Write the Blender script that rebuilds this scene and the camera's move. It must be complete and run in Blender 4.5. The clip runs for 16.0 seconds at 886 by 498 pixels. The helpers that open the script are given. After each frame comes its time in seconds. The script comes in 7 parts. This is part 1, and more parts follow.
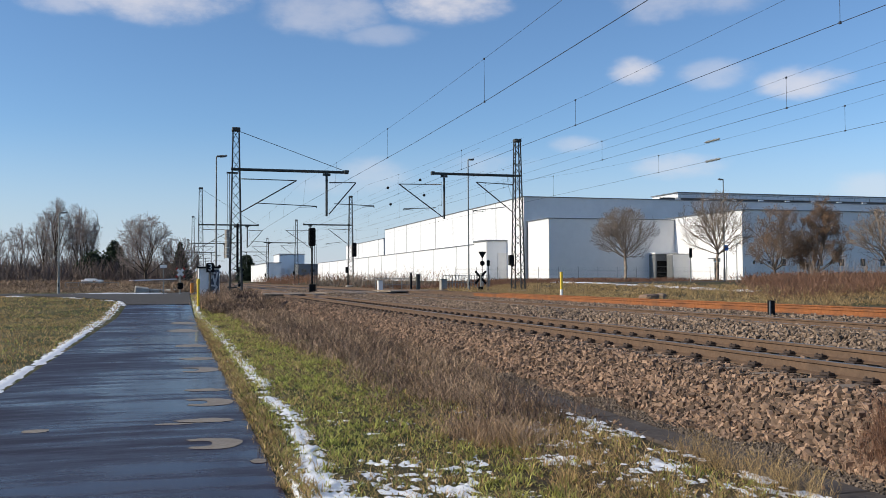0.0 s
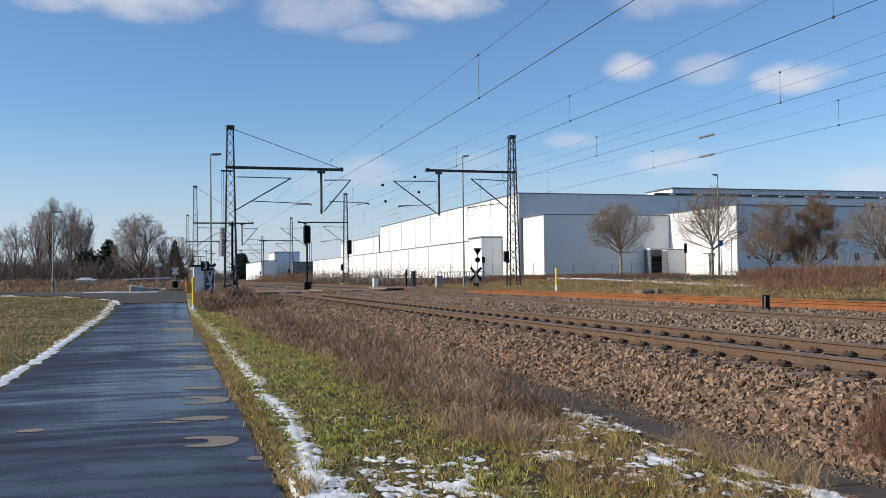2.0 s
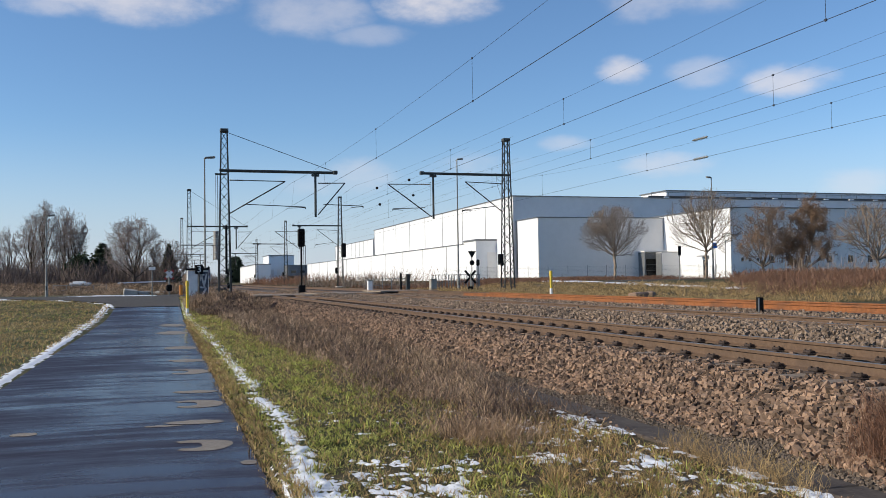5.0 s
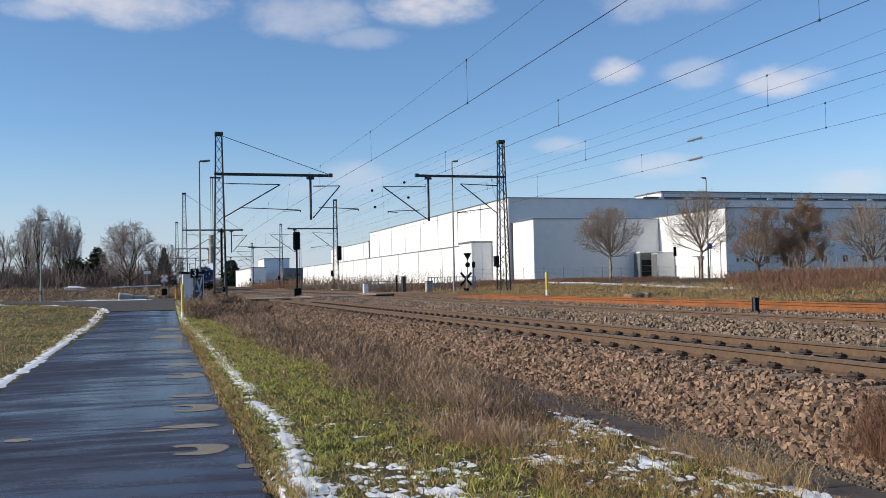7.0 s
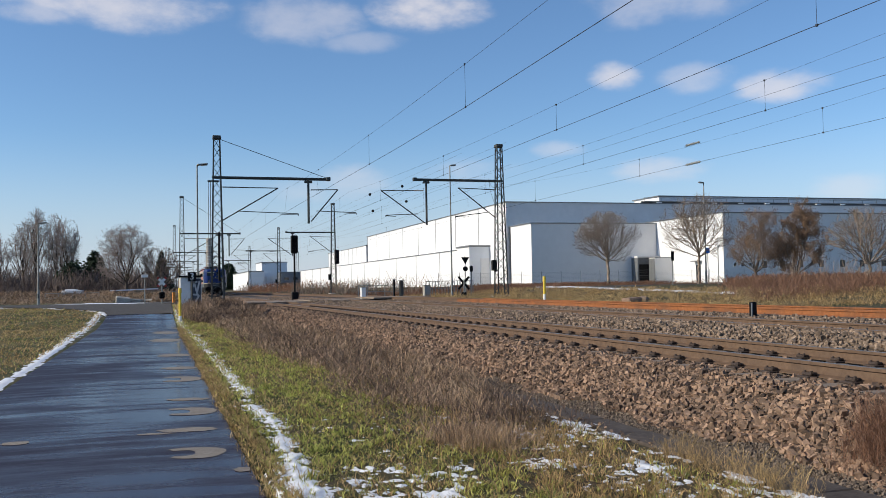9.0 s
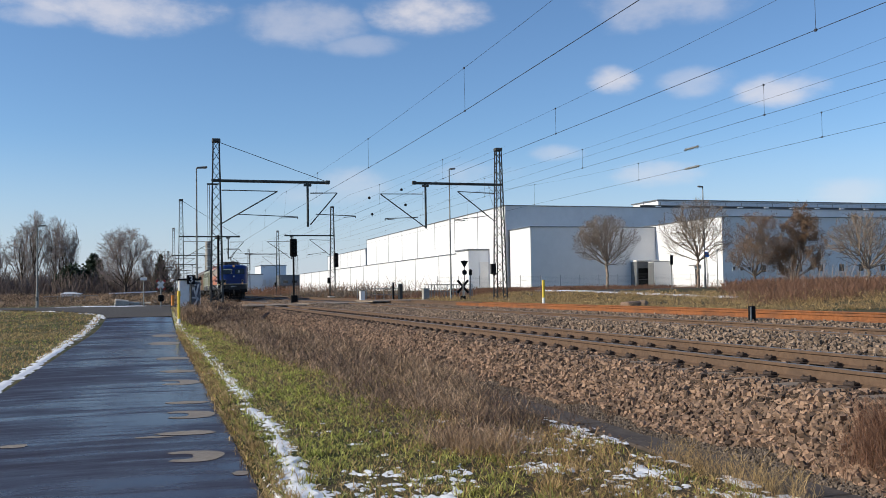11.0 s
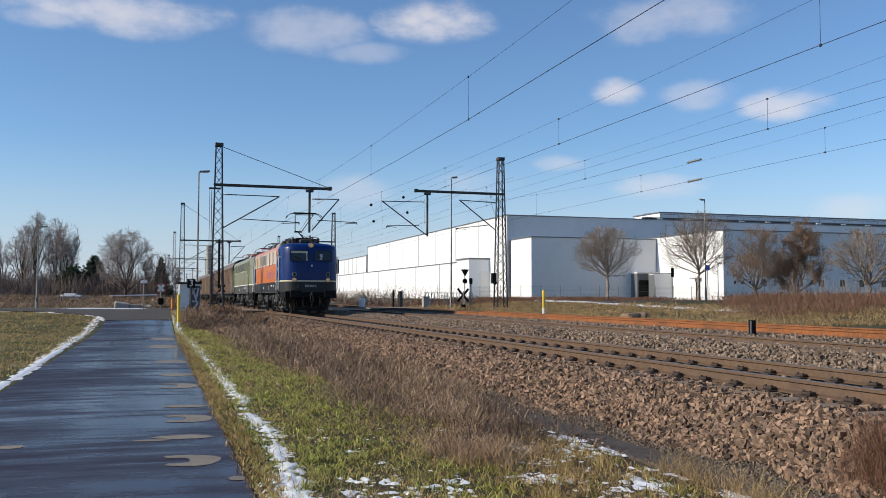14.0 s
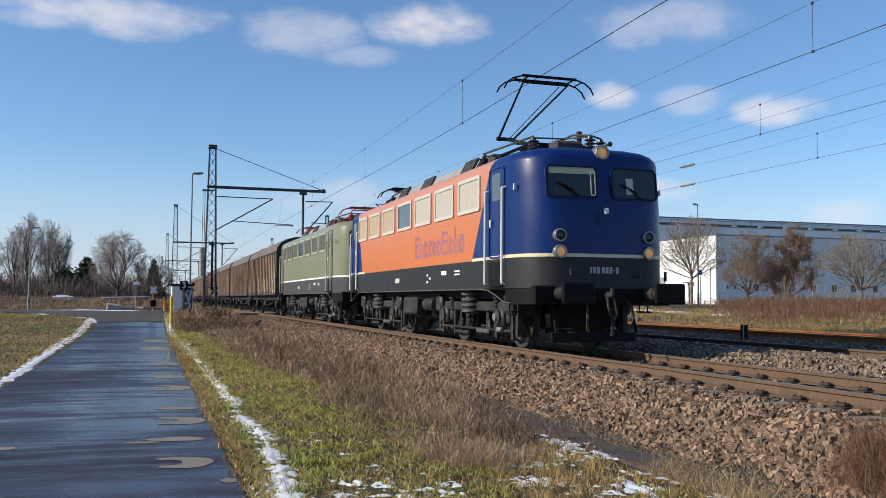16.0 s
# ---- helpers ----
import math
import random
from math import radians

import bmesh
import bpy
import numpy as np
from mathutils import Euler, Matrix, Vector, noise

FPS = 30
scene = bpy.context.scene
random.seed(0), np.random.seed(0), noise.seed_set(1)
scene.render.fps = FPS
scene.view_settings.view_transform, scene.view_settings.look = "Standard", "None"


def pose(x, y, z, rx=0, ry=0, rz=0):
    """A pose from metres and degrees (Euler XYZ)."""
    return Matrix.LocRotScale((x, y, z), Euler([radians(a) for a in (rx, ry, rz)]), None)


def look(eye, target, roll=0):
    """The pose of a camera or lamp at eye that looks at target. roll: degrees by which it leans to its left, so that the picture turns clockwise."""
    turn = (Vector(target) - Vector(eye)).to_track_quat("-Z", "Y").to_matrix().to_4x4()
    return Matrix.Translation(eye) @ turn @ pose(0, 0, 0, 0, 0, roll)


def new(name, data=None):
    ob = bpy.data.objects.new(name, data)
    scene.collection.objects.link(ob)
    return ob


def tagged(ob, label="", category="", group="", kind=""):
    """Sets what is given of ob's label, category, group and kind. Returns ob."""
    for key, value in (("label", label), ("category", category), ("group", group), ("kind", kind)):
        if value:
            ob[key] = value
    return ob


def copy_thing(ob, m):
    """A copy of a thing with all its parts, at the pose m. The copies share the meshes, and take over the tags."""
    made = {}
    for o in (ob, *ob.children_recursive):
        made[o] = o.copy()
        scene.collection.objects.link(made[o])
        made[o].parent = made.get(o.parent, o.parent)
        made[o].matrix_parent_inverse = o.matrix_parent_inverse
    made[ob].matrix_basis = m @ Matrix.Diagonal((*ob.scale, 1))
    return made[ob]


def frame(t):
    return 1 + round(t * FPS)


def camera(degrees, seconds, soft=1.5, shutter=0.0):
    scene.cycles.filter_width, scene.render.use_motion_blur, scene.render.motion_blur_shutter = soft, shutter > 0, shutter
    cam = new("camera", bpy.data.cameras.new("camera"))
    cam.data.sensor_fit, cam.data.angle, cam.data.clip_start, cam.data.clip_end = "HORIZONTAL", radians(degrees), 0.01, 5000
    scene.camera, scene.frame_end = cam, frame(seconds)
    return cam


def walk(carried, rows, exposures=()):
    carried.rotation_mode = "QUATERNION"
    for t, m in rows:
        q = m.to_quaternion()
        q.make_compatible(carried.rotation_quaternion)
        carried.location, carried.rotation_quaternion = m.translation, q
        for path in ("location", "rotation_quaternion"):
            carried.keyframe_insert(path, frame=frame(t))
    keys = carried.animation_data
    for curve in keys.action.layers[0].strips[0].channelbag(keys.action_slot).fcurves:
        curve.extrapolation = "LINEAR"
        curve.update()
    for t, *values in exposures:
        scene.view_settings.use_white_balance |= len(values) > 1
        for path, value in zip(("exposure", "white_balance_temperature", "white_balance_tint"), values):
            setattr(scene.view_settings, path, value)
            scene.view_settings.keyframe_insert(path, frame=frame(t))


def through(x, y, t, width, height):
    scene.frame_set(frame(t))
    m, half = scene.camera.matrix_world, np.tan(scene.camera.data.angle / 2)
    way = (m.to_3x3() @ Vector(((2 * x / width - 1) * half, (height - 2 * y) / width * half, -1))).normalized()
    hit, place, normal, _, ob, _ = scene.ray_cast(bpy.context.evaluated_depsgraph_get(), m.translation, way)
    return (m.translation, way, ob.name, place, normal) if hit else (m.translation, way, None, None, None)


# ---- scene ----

# ---- camera: seconds, heading to the right of the track's line, tilt up, lean, place ----
cam = camera(52.0, 16.0, soft=0.8)
PATH = (
    (0.0, 16.42216, 1.89121, -0.29505, 0.0000, -0.0000, 1.6500),
    (0.5, 17.03569, 1.91684, -0.28337, 0.0066, 0.0068, 1.6461),
    (1.0, 16.92137, 1.84881, -0.48610, 0.0038, 0.0020, 1.6467),
    (1.5, 16.80710, 1.75300, -0.62544, -0.0066, -0.0051, 1.6469),
    (2.0, 16.72755, 1.69485, -0.65981, -0.0017, 0.0002, 1.6432),
    (2.5, 16.76369, 1.64091, -0.65228, 0.0041, 0.0057, 1.6459),
    (3.0, 16.90195, 1.64155, -0.67558, -0.0033, 0.0035, 1.6423),
    (3.5, 16.97202, 1.75250, -0.76193, 0.0039, 0.0082, 1.6445),
    (4.0, 17.01299, 1.84604, -0.68187, 0.0025, 0.0011, 1.6435),
    (6.5, 17.29872, 1.92717, -1.06905, 0.0125, 0.0177, 1.6404),
    (7.0, 17.35973, 2.01553, -1.14157, 0.0118, 0.0227, 1.6390),
    (7.5, 17.43870, 2.10297, -1.10689, 0.0052, 0.0168, 1.6388),
    (8.0, 17.41266, 2.15107, -1.05850, 0.0080, 0.0221, 1.6376),
    (8.5, 17.41563, 2.23820, -1.06337, 0.0088, 0.0222, 1.6407),
    (9.0, 17.51017, 2.26599, -1.03415, 0.0072, 0.0203, 1.6358),
    (11.5, 17.54695, 2.56313, -0.84035, 0.0115, 0.0151, 1.6392),
    (12.0, 17.41759, 2.68237, -0.58597, 0.0136, 0.0192, 1.6391),
    (12.5, 17.47608, 2.81989, -0.44261, 0.0105, 0.0287, 1.6362),
    (13.0, 17.50018, 2.90322, -0.16196, 0.0073, 0.0243, 1.6389),
    (13.5, 17.48582, 2.95110, 0.14449, 0.0120, 0.0308, 1.6382),
    (14.0, 17.51071, 3.01214, 0.13999, 0.0120, 0.0361, 1.6354),
    (14.5, 17.50048, 3.11151, 0.33654, 0.0092, 0.0377, 1.6341),
    (15.0, 17.58360, 3.21722, 0.25337, 0.0074, 0.0396, 1.6311),
    (15.5, 17.64007, 3.28229, 0.34221, 0.0040, 0.0284, 1.6350),
    (16.0, 17.92816, 3.21839, 0.40833, 0.0048, 0.0125, 1.6360),
)


def aim(yaw, tilt, lean, x, y, z):
    yaw, tilt = radians(yaw), radians(tilt)
    ahead = Vector((math.sin(yaw) * math.cos(tilt), math.cos(yaw) * math.cos(tilt), math.sin(tilt)))
    eye = Vector((x, y, z))
    return look(eye, eye + ahead * 10, lean)


walk(cam, [(t, aim(*row)) for t, *row in PATH], [(0.0, 0.0), (15.0, 0.0), (15.5, 0.05), (16.0, 0.12)])

# ---- world, sun, exposure ----
SUN_EL, SUN_AZ = 27.5, -86.0  # height; angle from +y, negative towards -x
SKY_STRENGTH = 0.138
world = bpy.data.worlds.new("winter_sky")
scene.world = world
world.use_nodes = True


CLOUDS = (  # bearing, height, half width, half height in degrees, density
    (-2.3, 16.5, 5.0, 1.15, 0.72), (-6.0, 15.9, 2.03, 0.64, 0.50), (8.9, 16.35, 3.0, 1.25, 0.42),
    (12.6, 15.1, 2.4, 0.55, 0.30), (17.2, 17.1, 3.2, 1.15, 0.85), (28.54, 12.47, 1.42, 0.75, 0.75),
    (33.14, 12.17, 2.03, 0.86, 0.40), (38.34, 11.3, 2.5, 0.85, 0.70), (31.34, 6.77, 2.71, 0.71, 0.50),
    (32.0, 16.8, 4.0, 1.2, 0.42), (24.84, 8.36, 1.52, 0.46, 0.40), (19.17, 7.24, 2.71, 0.93, 0.35),
    (41.83, 5.15, 2.37, 0.8, 0.34), (12.02, 6.55, 2.03, 1.00, 0.35), (8.49, 6.00, 2.03, 0.71, 0.25))


def build_sky():
    nt = world.node_tree
    nt.nodes.clear()
    N, J = nt.nodes.new, nt.links.new
    out, bg, sky = N("ShaderNodeOutputWorld"), N("ShaderNodeBackground"), N("ShaderNodeTexSky")
    sky.sky_type, sky.sun_disc = "NISHITA", False
    sky.sun_elevation, sky.sun_rotation = radians(SUN_EL), radians(SUN_AZ)
    sky.air_density, sky.dust_density, sky.ozone_density = 1.0, 0.0, 6.0
    bg.inputs["Strength"].default_value = SKY_STRENGTH
    J(sky.outputs[0], bg.inputs["Color"])

    def calc(op, a, b=0.0, clamp=False):
        n = N("ShaderNodeMath")
        n.operation, n.use_clamp = op, clamp
        for sock, v in zip(n.inputs, (a, b)):
            if isinstance(v, bpy.types.NodeSocket):
                J(v, sock)
            else:
                sock.default_value = v
        return n.outputs[0]

    tc, sep, fluff = N("ShaderNodeTexCoord"), N("ShaderNodeSeparateXYZ"), N("ShaderNodeTexNoise")
    J(tc.outputs["Generated"], sep.inputs[0])
    stretch = N("ShaderNodeMapping")
    stretch.inputs["Scale"].default_value = (1, 1, 2.0)
    J(tc.outputs["Generated"], stretch.inputs[0])
    J(stretch.outputs[0], fluff.inputs["Vector"])
    fluff.inputs["Scale"].default_value, fluff.inputs["Detail"].default_value, fluff.inputs["Roughness"].default_value = 11.0, 7.0, 0.58
    az = calc("MULTIPLY", calc("ARCTAN2", sep.outputs[0], sep.outputs[1]), 57.2958)
    el = calc("MULTIPLY", calc("ARCSINE", sep.outputs[2]), 57.2958)
    wisp = calc("MULTIPLY", calc("SUBTRACT", fluff.outputs["Fac"], 0.5), 5.0)
    cover = None
    for a, e, w, h, k in CLOUDS:
        dx = calc("DIVIDE", calc("SUBTRACT", az, a), w)
        dz = calc("DIVIDE", calc("SUBTRACT", el, e), h)
        d = calc("SUBTRACT", calc("SUBTRACT", 1.0, calc("ADD", calc("MULTIPLY", dx, dx), calc("MULTIPLY", dz, dz))), calc("MULTIPLY", wisp, -1.0))
        m = N("ShaderNodeMapRange")
        m.interpolation_type = "SMOOTHERSTEP"
        m.inputs["From Min"].default_value, m.inputs["From Max"].default_value, m.inputs["To Max"].default_value = -0.9, 1.9, k
        J(d, m.inputs["Value"])
        cover = m.outputs[0] if cover is None else calc("MAXIMUM", cover, m.outputs[0])
    white, mix = N("ShaderNodeBackground"), N("ShaderNodeMixShader")
    white.inputs["Color"].default_value, white.inputs["Strength"].default_value = (0.80, 0.77, 0.80, 1), 1.0
    # pale haze low over the land
    haze, thin_air = N("ShaderNodeBackground"), N("ShaderNodeMixShader")
    haze.inputs["Color"].default_value = (0.53, 0.60, 0.73, 1)
    low = N("ShaderNodeMapRange")
    low.interpolation_type = "SMOOTHSTEP"
    low.inputs["From Min"].default_value, low.inputs["From Max"].default_value = 10.0, -1.5
    low.inputs["To Max"].default_value = 0.85
    J(el, low.inputs["Value"])
    J(low.outputs[0], thin_air.inputs[0])
    J(bg.outputs[0], thin_air.inputs[1])
    J(haze.outputs[0], thin_air.inputs[2])
    J(cover, mix.inputs[0])
    J(thin_air.outputs[0], mix.inputs[1])
    J(white.outputs[0], mix.inputs[2])
    J(mix.outputs[0], out.inputs["Surface"])


build_sky()
sun = new("sun", bpy.data.lights.new("sun", "SUN"))
sun.data.energy, sun.data.angle, sun.data.color = 5.0, radians(0.53), (1.0, 0.89, 0.725)
_el, _az = radians(SUN_EL), radians(SUN_AZ)
sun.matrix_world = look((math.sin(_az) * math.cos(_el) * 50, math.cos(_az) * math.cos(_el) * 50, math.sin(_el) * 50), (0, 0, 0))

# ---- tools ----
TC1, TC2, TC3 = 7.727, 11.95, 16.35      # centre lines of the three tracks
ZR1, ZR2, ZR3 = 0.7125, 0.765, 0.87      # rail tops
rng = np.random.default_rng(7)


class Geo:
    """Collects vertices and faces of one mesh."""

    def __init__(self):
        self.v, self.f, self.mi = [], [], []
        self.slot = 0

    def add(self, verts, faces):
        n = len(self.v)
        self.v.extend([tuple(p) for p in verts])
        self.f.extend([tuple(i + n for i in q) for q in faces])
        self.mi.extend([self.slot] * len(faces))
        return self

    def box(self, c, s, m=None, bev=0.0):
        x, y, z = (k / 2 for k in s)
        if bev <= 0:
            P = [(i * x, j * y, k * z) for i in (-1, 1) for j in (-1, 1) for k in (-1, 1)]
            F = [(0, 1, 3, 2), (4, 6, 7, 5), (0, 4, 5, 1), (2, 3, 7, 6), (0, 2, 6, 4), (1, 5, 7, 3)]
        else:
            b = min(bev, x * 0.9, y * 0.9, z * 0.9)
            ring = [(x, y - b), (x - b, y), (-x + b, y), (-x, y - b), (-x, -y + b), (-x + b, -y), (x - b, -y), (x, -y + b)]
            inn = [(x - b, y - b), (x - b, y - b), (-x + b, y - b), (-x + b, y - b), (-x + b, -y + b), (-x + b, -y + b), (x - b, -y + b), (x - b, -y + b)]
            P = [(*p, -z + b) for p in ring] + [(*p, z - b) for p in ring] + [(*p, z) for p in inn] + [(*p, -z) for p in inn]
            F = [(i, (i + 1) % 8, (i + 1) % 8 + 8, i + 8) for i in range(8)]
            F += [(i + 8, (i + 1) % 8 + 8, (i + 1) % 8 + 16, i + 16) for i in range(8)]
            F += [((i + 1) % 8, i, i + 24, (i + 1) % 8 + 24) for i in range(8)]
            F += [tuple(range(16, 24)), tuple(reversed(range(24, 32)))]
        M = m if m is not None else Matrix.Identity(4)
        c = Vector(c)
        self.add([M @ (Vector(p)) + c for p in P], F)
        return self

    def tube(self, p, q, r, r2=None, n=6, caps=True):
        p, q = Vector(p), Vector(q)
        d = q - p
        if d.length < 1e-6:
            return self
        r2 = r if r2 is None else r2
        u = d.orthogonal().normalized()
        w = d.normalized().cross(u)
        P = []
        for o, k in ((p, r), (q, r2)):
            P += [o + (u * math.cos(a) + w * math.sin(a)) * k for a in (2 * math.pi * i / n for i in range(n))]
        F = [(i, (i + 1) % n, (i + 1) % n + n, i + n) for i in range(n)]
        if caps:
            F += [tuple(reversed(range(n))), tuple(range(n, 2 * n))]
        return self.add(P, F)

    def path(self, pts, r, n=6):
        for a, b in zip(pts, pts[1:]):
            self.tube(a, b, r, n=n)
        return self

    def lathe(self, base, axis, profile, n=16):
        """profile: (distance along the axis, radius)"""
        base, axis = Vector(base), Vector(axis).normalized()
        u = axis.orthogonal().normalized()
        w = axis.cross(u)
        P, F = [], []
        for t, r in profile:
            P += [base + axis * t + (u * math.cos(a) + w * math.sin(a)) * max(r, 1e-4) for a in (2 * math.pi * i / n for i in range(n))]
        for k in range(len(profile) - 1):
            F += [(k * n + i, k * n + (i + 1) % n, (k + 1) * n + (i + 1) % n, (k + 1) * n + i) for i in range(n)]
        F += [tuple(reversed(range(n))), tuple(range((len(profile) - 1) * n, len(profile) * n))]
        return self.add(P, F)

    def grid(self, xs, ys, fz):
        n = len(ys)
        P = [(x, y, fz(x, y)) for x in xs for y in ys]
        F = [(i * n + j, (i + 1) * n + j, (i + 1) * n + j + 1, i * n + j + 1) for i in range(len(xs) - 1) for j in range(n - 1)]
        return self.add(P, F)

    def extrude(self, outline, y0, y1):
        """A profile in x, z drawn along y."""
        n = len(outline)
        P = [(x, y0, z) for x, z in outline] + [(x, y1, z) for x, z in outline]
        F = [((i + 1) % n, i, i + n, (i + 1) % n + n) for i in range(n)]
        F += [tuple(range(n)), tuple(reversed(range(n, 2 * n)))]
        return self.add(P, F)


def mesh_of(name, g, mats, smooth=False):
    me = bpy.data.meshes.new(name)
    me.from_pydata(g.v, [], g.f)
    for m in mats if isinstance(mats, (list, tuple)) else [mats]:
        me.materials.append(m)
    if any(g.mi):
        me.polygons.foreach_set("material_index", g.mi)
    if smooth:
        me.polygons.foreach_set("use_smooth", [True] * len(me.polygons))
        me.set_sharp_from_angle(angle=radians(38))
    me.update()
    return me


def part(name, g, mats, parent=None, label="", smooth=False, at=None):
    ob = new(name, mesh_of(name, g, mats, smooth))
    if parent is not None:
        ob.parent = parent
    if at is not None:
        ob.matrix_basis = at
    if label:
        ob["label"] = label
    return ob


def thing(name, label, category, at=None, group="", kind=""):
    ob = new(name)
    ob.empty_display_size = 0.2
    if at is not None:
        ob.matrix_basis = at
    return tagged(ob, label, category, group, kind)


def quick(name, V, F, mat):
    """A mesh from number arrays; F has one width."""
    me = bpy.data.meshes.new(name)
    V, F = np.asarray(V, np.float32), np.asarray(F, np.int32)
    k = F.shape[1]
    me.vertices.add(len(V)), me.loops.add(F.size), me.polygons.add(len(F))
    me.vertices.foreach_set("co", V.ravel())
    me.loops.foreach_set("vertex_index", F.ravel())
    me.polygons.foreach_set("loop_start", np.arange(0, F.size, k, dtype=np.int32))
    me.materials.append(mat)
    me.update(calc_edges=True)
    return me


# ---- materials ----
def shader(name):
    m = bpy.data.materials.new(name)
    m.use_nodes = True
    nt = m.node_tree
    return m, nt, nt.nodes["Principled BSDF"], nt.nodes.new


def noise_tex(nt, scale, detail=6.0, rough=0.6, stretch=None, coord="Object", off=0.0):
    tc = nt.nodes.new("ShaderNodeTexCoord")
    mp = nt.nodes.new("ShaderNodeMapping")
    mp.inputs["Scale"].default_value = stretch or (1, 1, 1)
    mp.inputs["Location"].default_value = (off, off * 1.7, off * 0.3)
    nt.links.new(tc.outputs[coord], mp.inputs[0])
    n = nt.nodes.new("ShaderNodeTexNoise")
    n.inputs["Scale"].default_value, n.inputs["Detail"].default_value, n.inputs["Roughness"].default_value = scale, detail, rough
    nt.links.new(mp.outputs[0], n.inputs["Vector"])
    return n.outputs["Fac"]


def ramp(nt, fac, stops):
    r = nt.nodes.new("ShaderNodeValToRGB")
    e = r.color_ramp.elements
    while len(e) < len(stops):
        e.new(0.5)
    for i, (p, c) in enumerate(stops):
        e[i].position = p
        e[i].color = (*c, 1) if isinstance(c, tuple) else (c, c, c, 1)
    nt.links.new(fac, r.inputs[0])
    return r.outputs["Color"]


def mixc(nt, fac, a, b, mode="MIX"):
    n = nt.nodes.new("ShaderNodeMix")
    n.data_type, n.blend_type = "RGBA", mode
    for sock, v in ((n.inputs[0], fac), (n.inputs[6], a), (n.inputs[7], b)):
        if isinstance(v, bpy.types.NodeSocket):
            nt.links.new(v, sock)
        elif isinstance(v, tuple):
            sock.default_value = (*v, 1)
        else:
            sock.default_value = v
    return n.outputs[2]


def math_node(nt, op, a, b=0.0, clamp=False):
    n = nt.nodes.new("ShaderNodeMath")
    n.operation, n.use_clamp = op, clamp
    for sock, v in zip(n.inputs, (a, b)):
        if isinstance(v, bpy.types.NodeSocket):
            nt.links.new(v, sock)
        else:
            sock.default_value = v
    return n.outputs[0]


def bump(nt, bsdf, fac, strength, dist):
    b = nt.nodes.new("ShaderNodeBump")
    b.inputs["Strength"].default_value, b.inputs["Distance"].default_value = strength, dist
    nt.links.new(fac, b.inputs["Height"])
    nt.links.new(b.outputs[0], bsdf.inputs["Normal"])


def surface(name, dark, light, scale=8.0, rough=0.6, metal=0.0, dirt=None, dirt_amount=0.35, bumpy=0.3, dist=0.004, stretch=None, spec=0.5, island=0.0, rand=0.0, coat=0.0, through=0.0):
    """Grain between two tones, large soft stains of a third, roughness that follows them, and fine relief."""
    m, nt, b, _ = shader(name)
    fine = noise_tex(nt, scale, 8, 0.65, stretch)
    col = ramp(nt, fine, [(0.3, dark), (0.7, light)])
    if dirt:
        big = noise_tex(nt, scale * 0.13, 5, 0.6, stretch, off=3.1)
        mask = ramp(nt, big, [(0.45, 0.0), (0.7, dirt_amount)])
        col = mixc(nt, mask, col, dirt)
    if island or rand:
        src = nt.nodes.new("ShaderNodeNewGeometry").outputs["Random Per Island"] if island else nt.nodes.new("ShaderNodeObjectInfo").outputs["Random"]
        k = island or rand
        val = math_node(nt, "ADD", math_node(nt, "MULTIPLY", src, 2 * k), 1 - k)
        hsv = nt.nodes.new("ShaderNodeHueSaturation")
        nt.links.new(col, hsv.inputs["Color"])
        nt.links.new(val, hsv.inputs["Value"])
        col = hsv.outputs[0]
    nt.links.new(col, b.inputs["Base Color"])
    nt.links.new(ramp(nt, fine, [(0.3, min(1, rough + 0.1)), (0.7, max(0.02, rough - 0.1))]), b.inputs["Roughness"])
    b.inputs["Metallic"].default_value = metal
    b.inputs["Specular IOR Level"].default_value = spec
    b.inputs["Coat Weight"].default_value = coat
    b.inputs["Coat Roughness"].default_value = 0.12
    if bumpy:
        bump(nt, b, fine, bumpy, dist)
    if through:
        # thin plant matter lets light through
        out = nt.nodes["Material Output"]
        tr, mx = nt.nodes.new("ShaderNodeBsdfTranslucent"), nt.nodes.new("ShaderNodeMixShader")
        nt.links.new(col, tr.inputs["Color"])
        mx.inputs[0].default_value = through
        nt.links.new(b.outputs[0], mx.inputs[1])
        nt.links.new(tr.outputs[0], mx.inputs[2])
        nt.links.new(mx.outputs[0], out.inputs["Surface"])
    return m


M_GALV = surface("galvanised_steel", (0.20, 0.21, 0.20), (0.30, 0.31, 0.30), 6, 0.55, 0.6, (0.12, 0.10, 0.08), 0.4)
M_MAST = surface("mast_paint", (0.03, 0.035, 0.034), (0.06, 0.068, 0.064), 5, 0.6, 0.2, (0.14, 0.09, 0.06), 0.35)
M_WIRE = surface("wire", (0.03, 0.03, 0.035), (0.06, 0.06, 0.065), 20, 0.5, 0.5, bumpy=0)
M_RAIL = surface("rail_steel_side", (0.085, 0.050, 0.029), (0.145, 0.088, 0.051), 14, 0.75, 0.0, (0.07, 0.045, 0.03), 0.5)
M_RAILTOP = surface("rail_running_face", (0.17, 0.15, 0.13), (0.25, 0.22, 0.195), 25, 0.42, 0.5, (0.20, 0.14, 0.10), 0.6, bumpy=0.05)
M_RUST = surface("fresh_rust", (0.19, 0.066, 0.020), (0.31, 0.115, 0.036), 10, 0.9, 0.0, (0.11, 0.052, 0.028), 0.8)
M_SLEEPER = surface("weathered_concrete_sleeper", (0.19, 0.145, 0.105), (0.33, 0.26, 0.19), 12, 0.9, 0, (0.08, 0.06, 0.05), 0.6, 0.5)
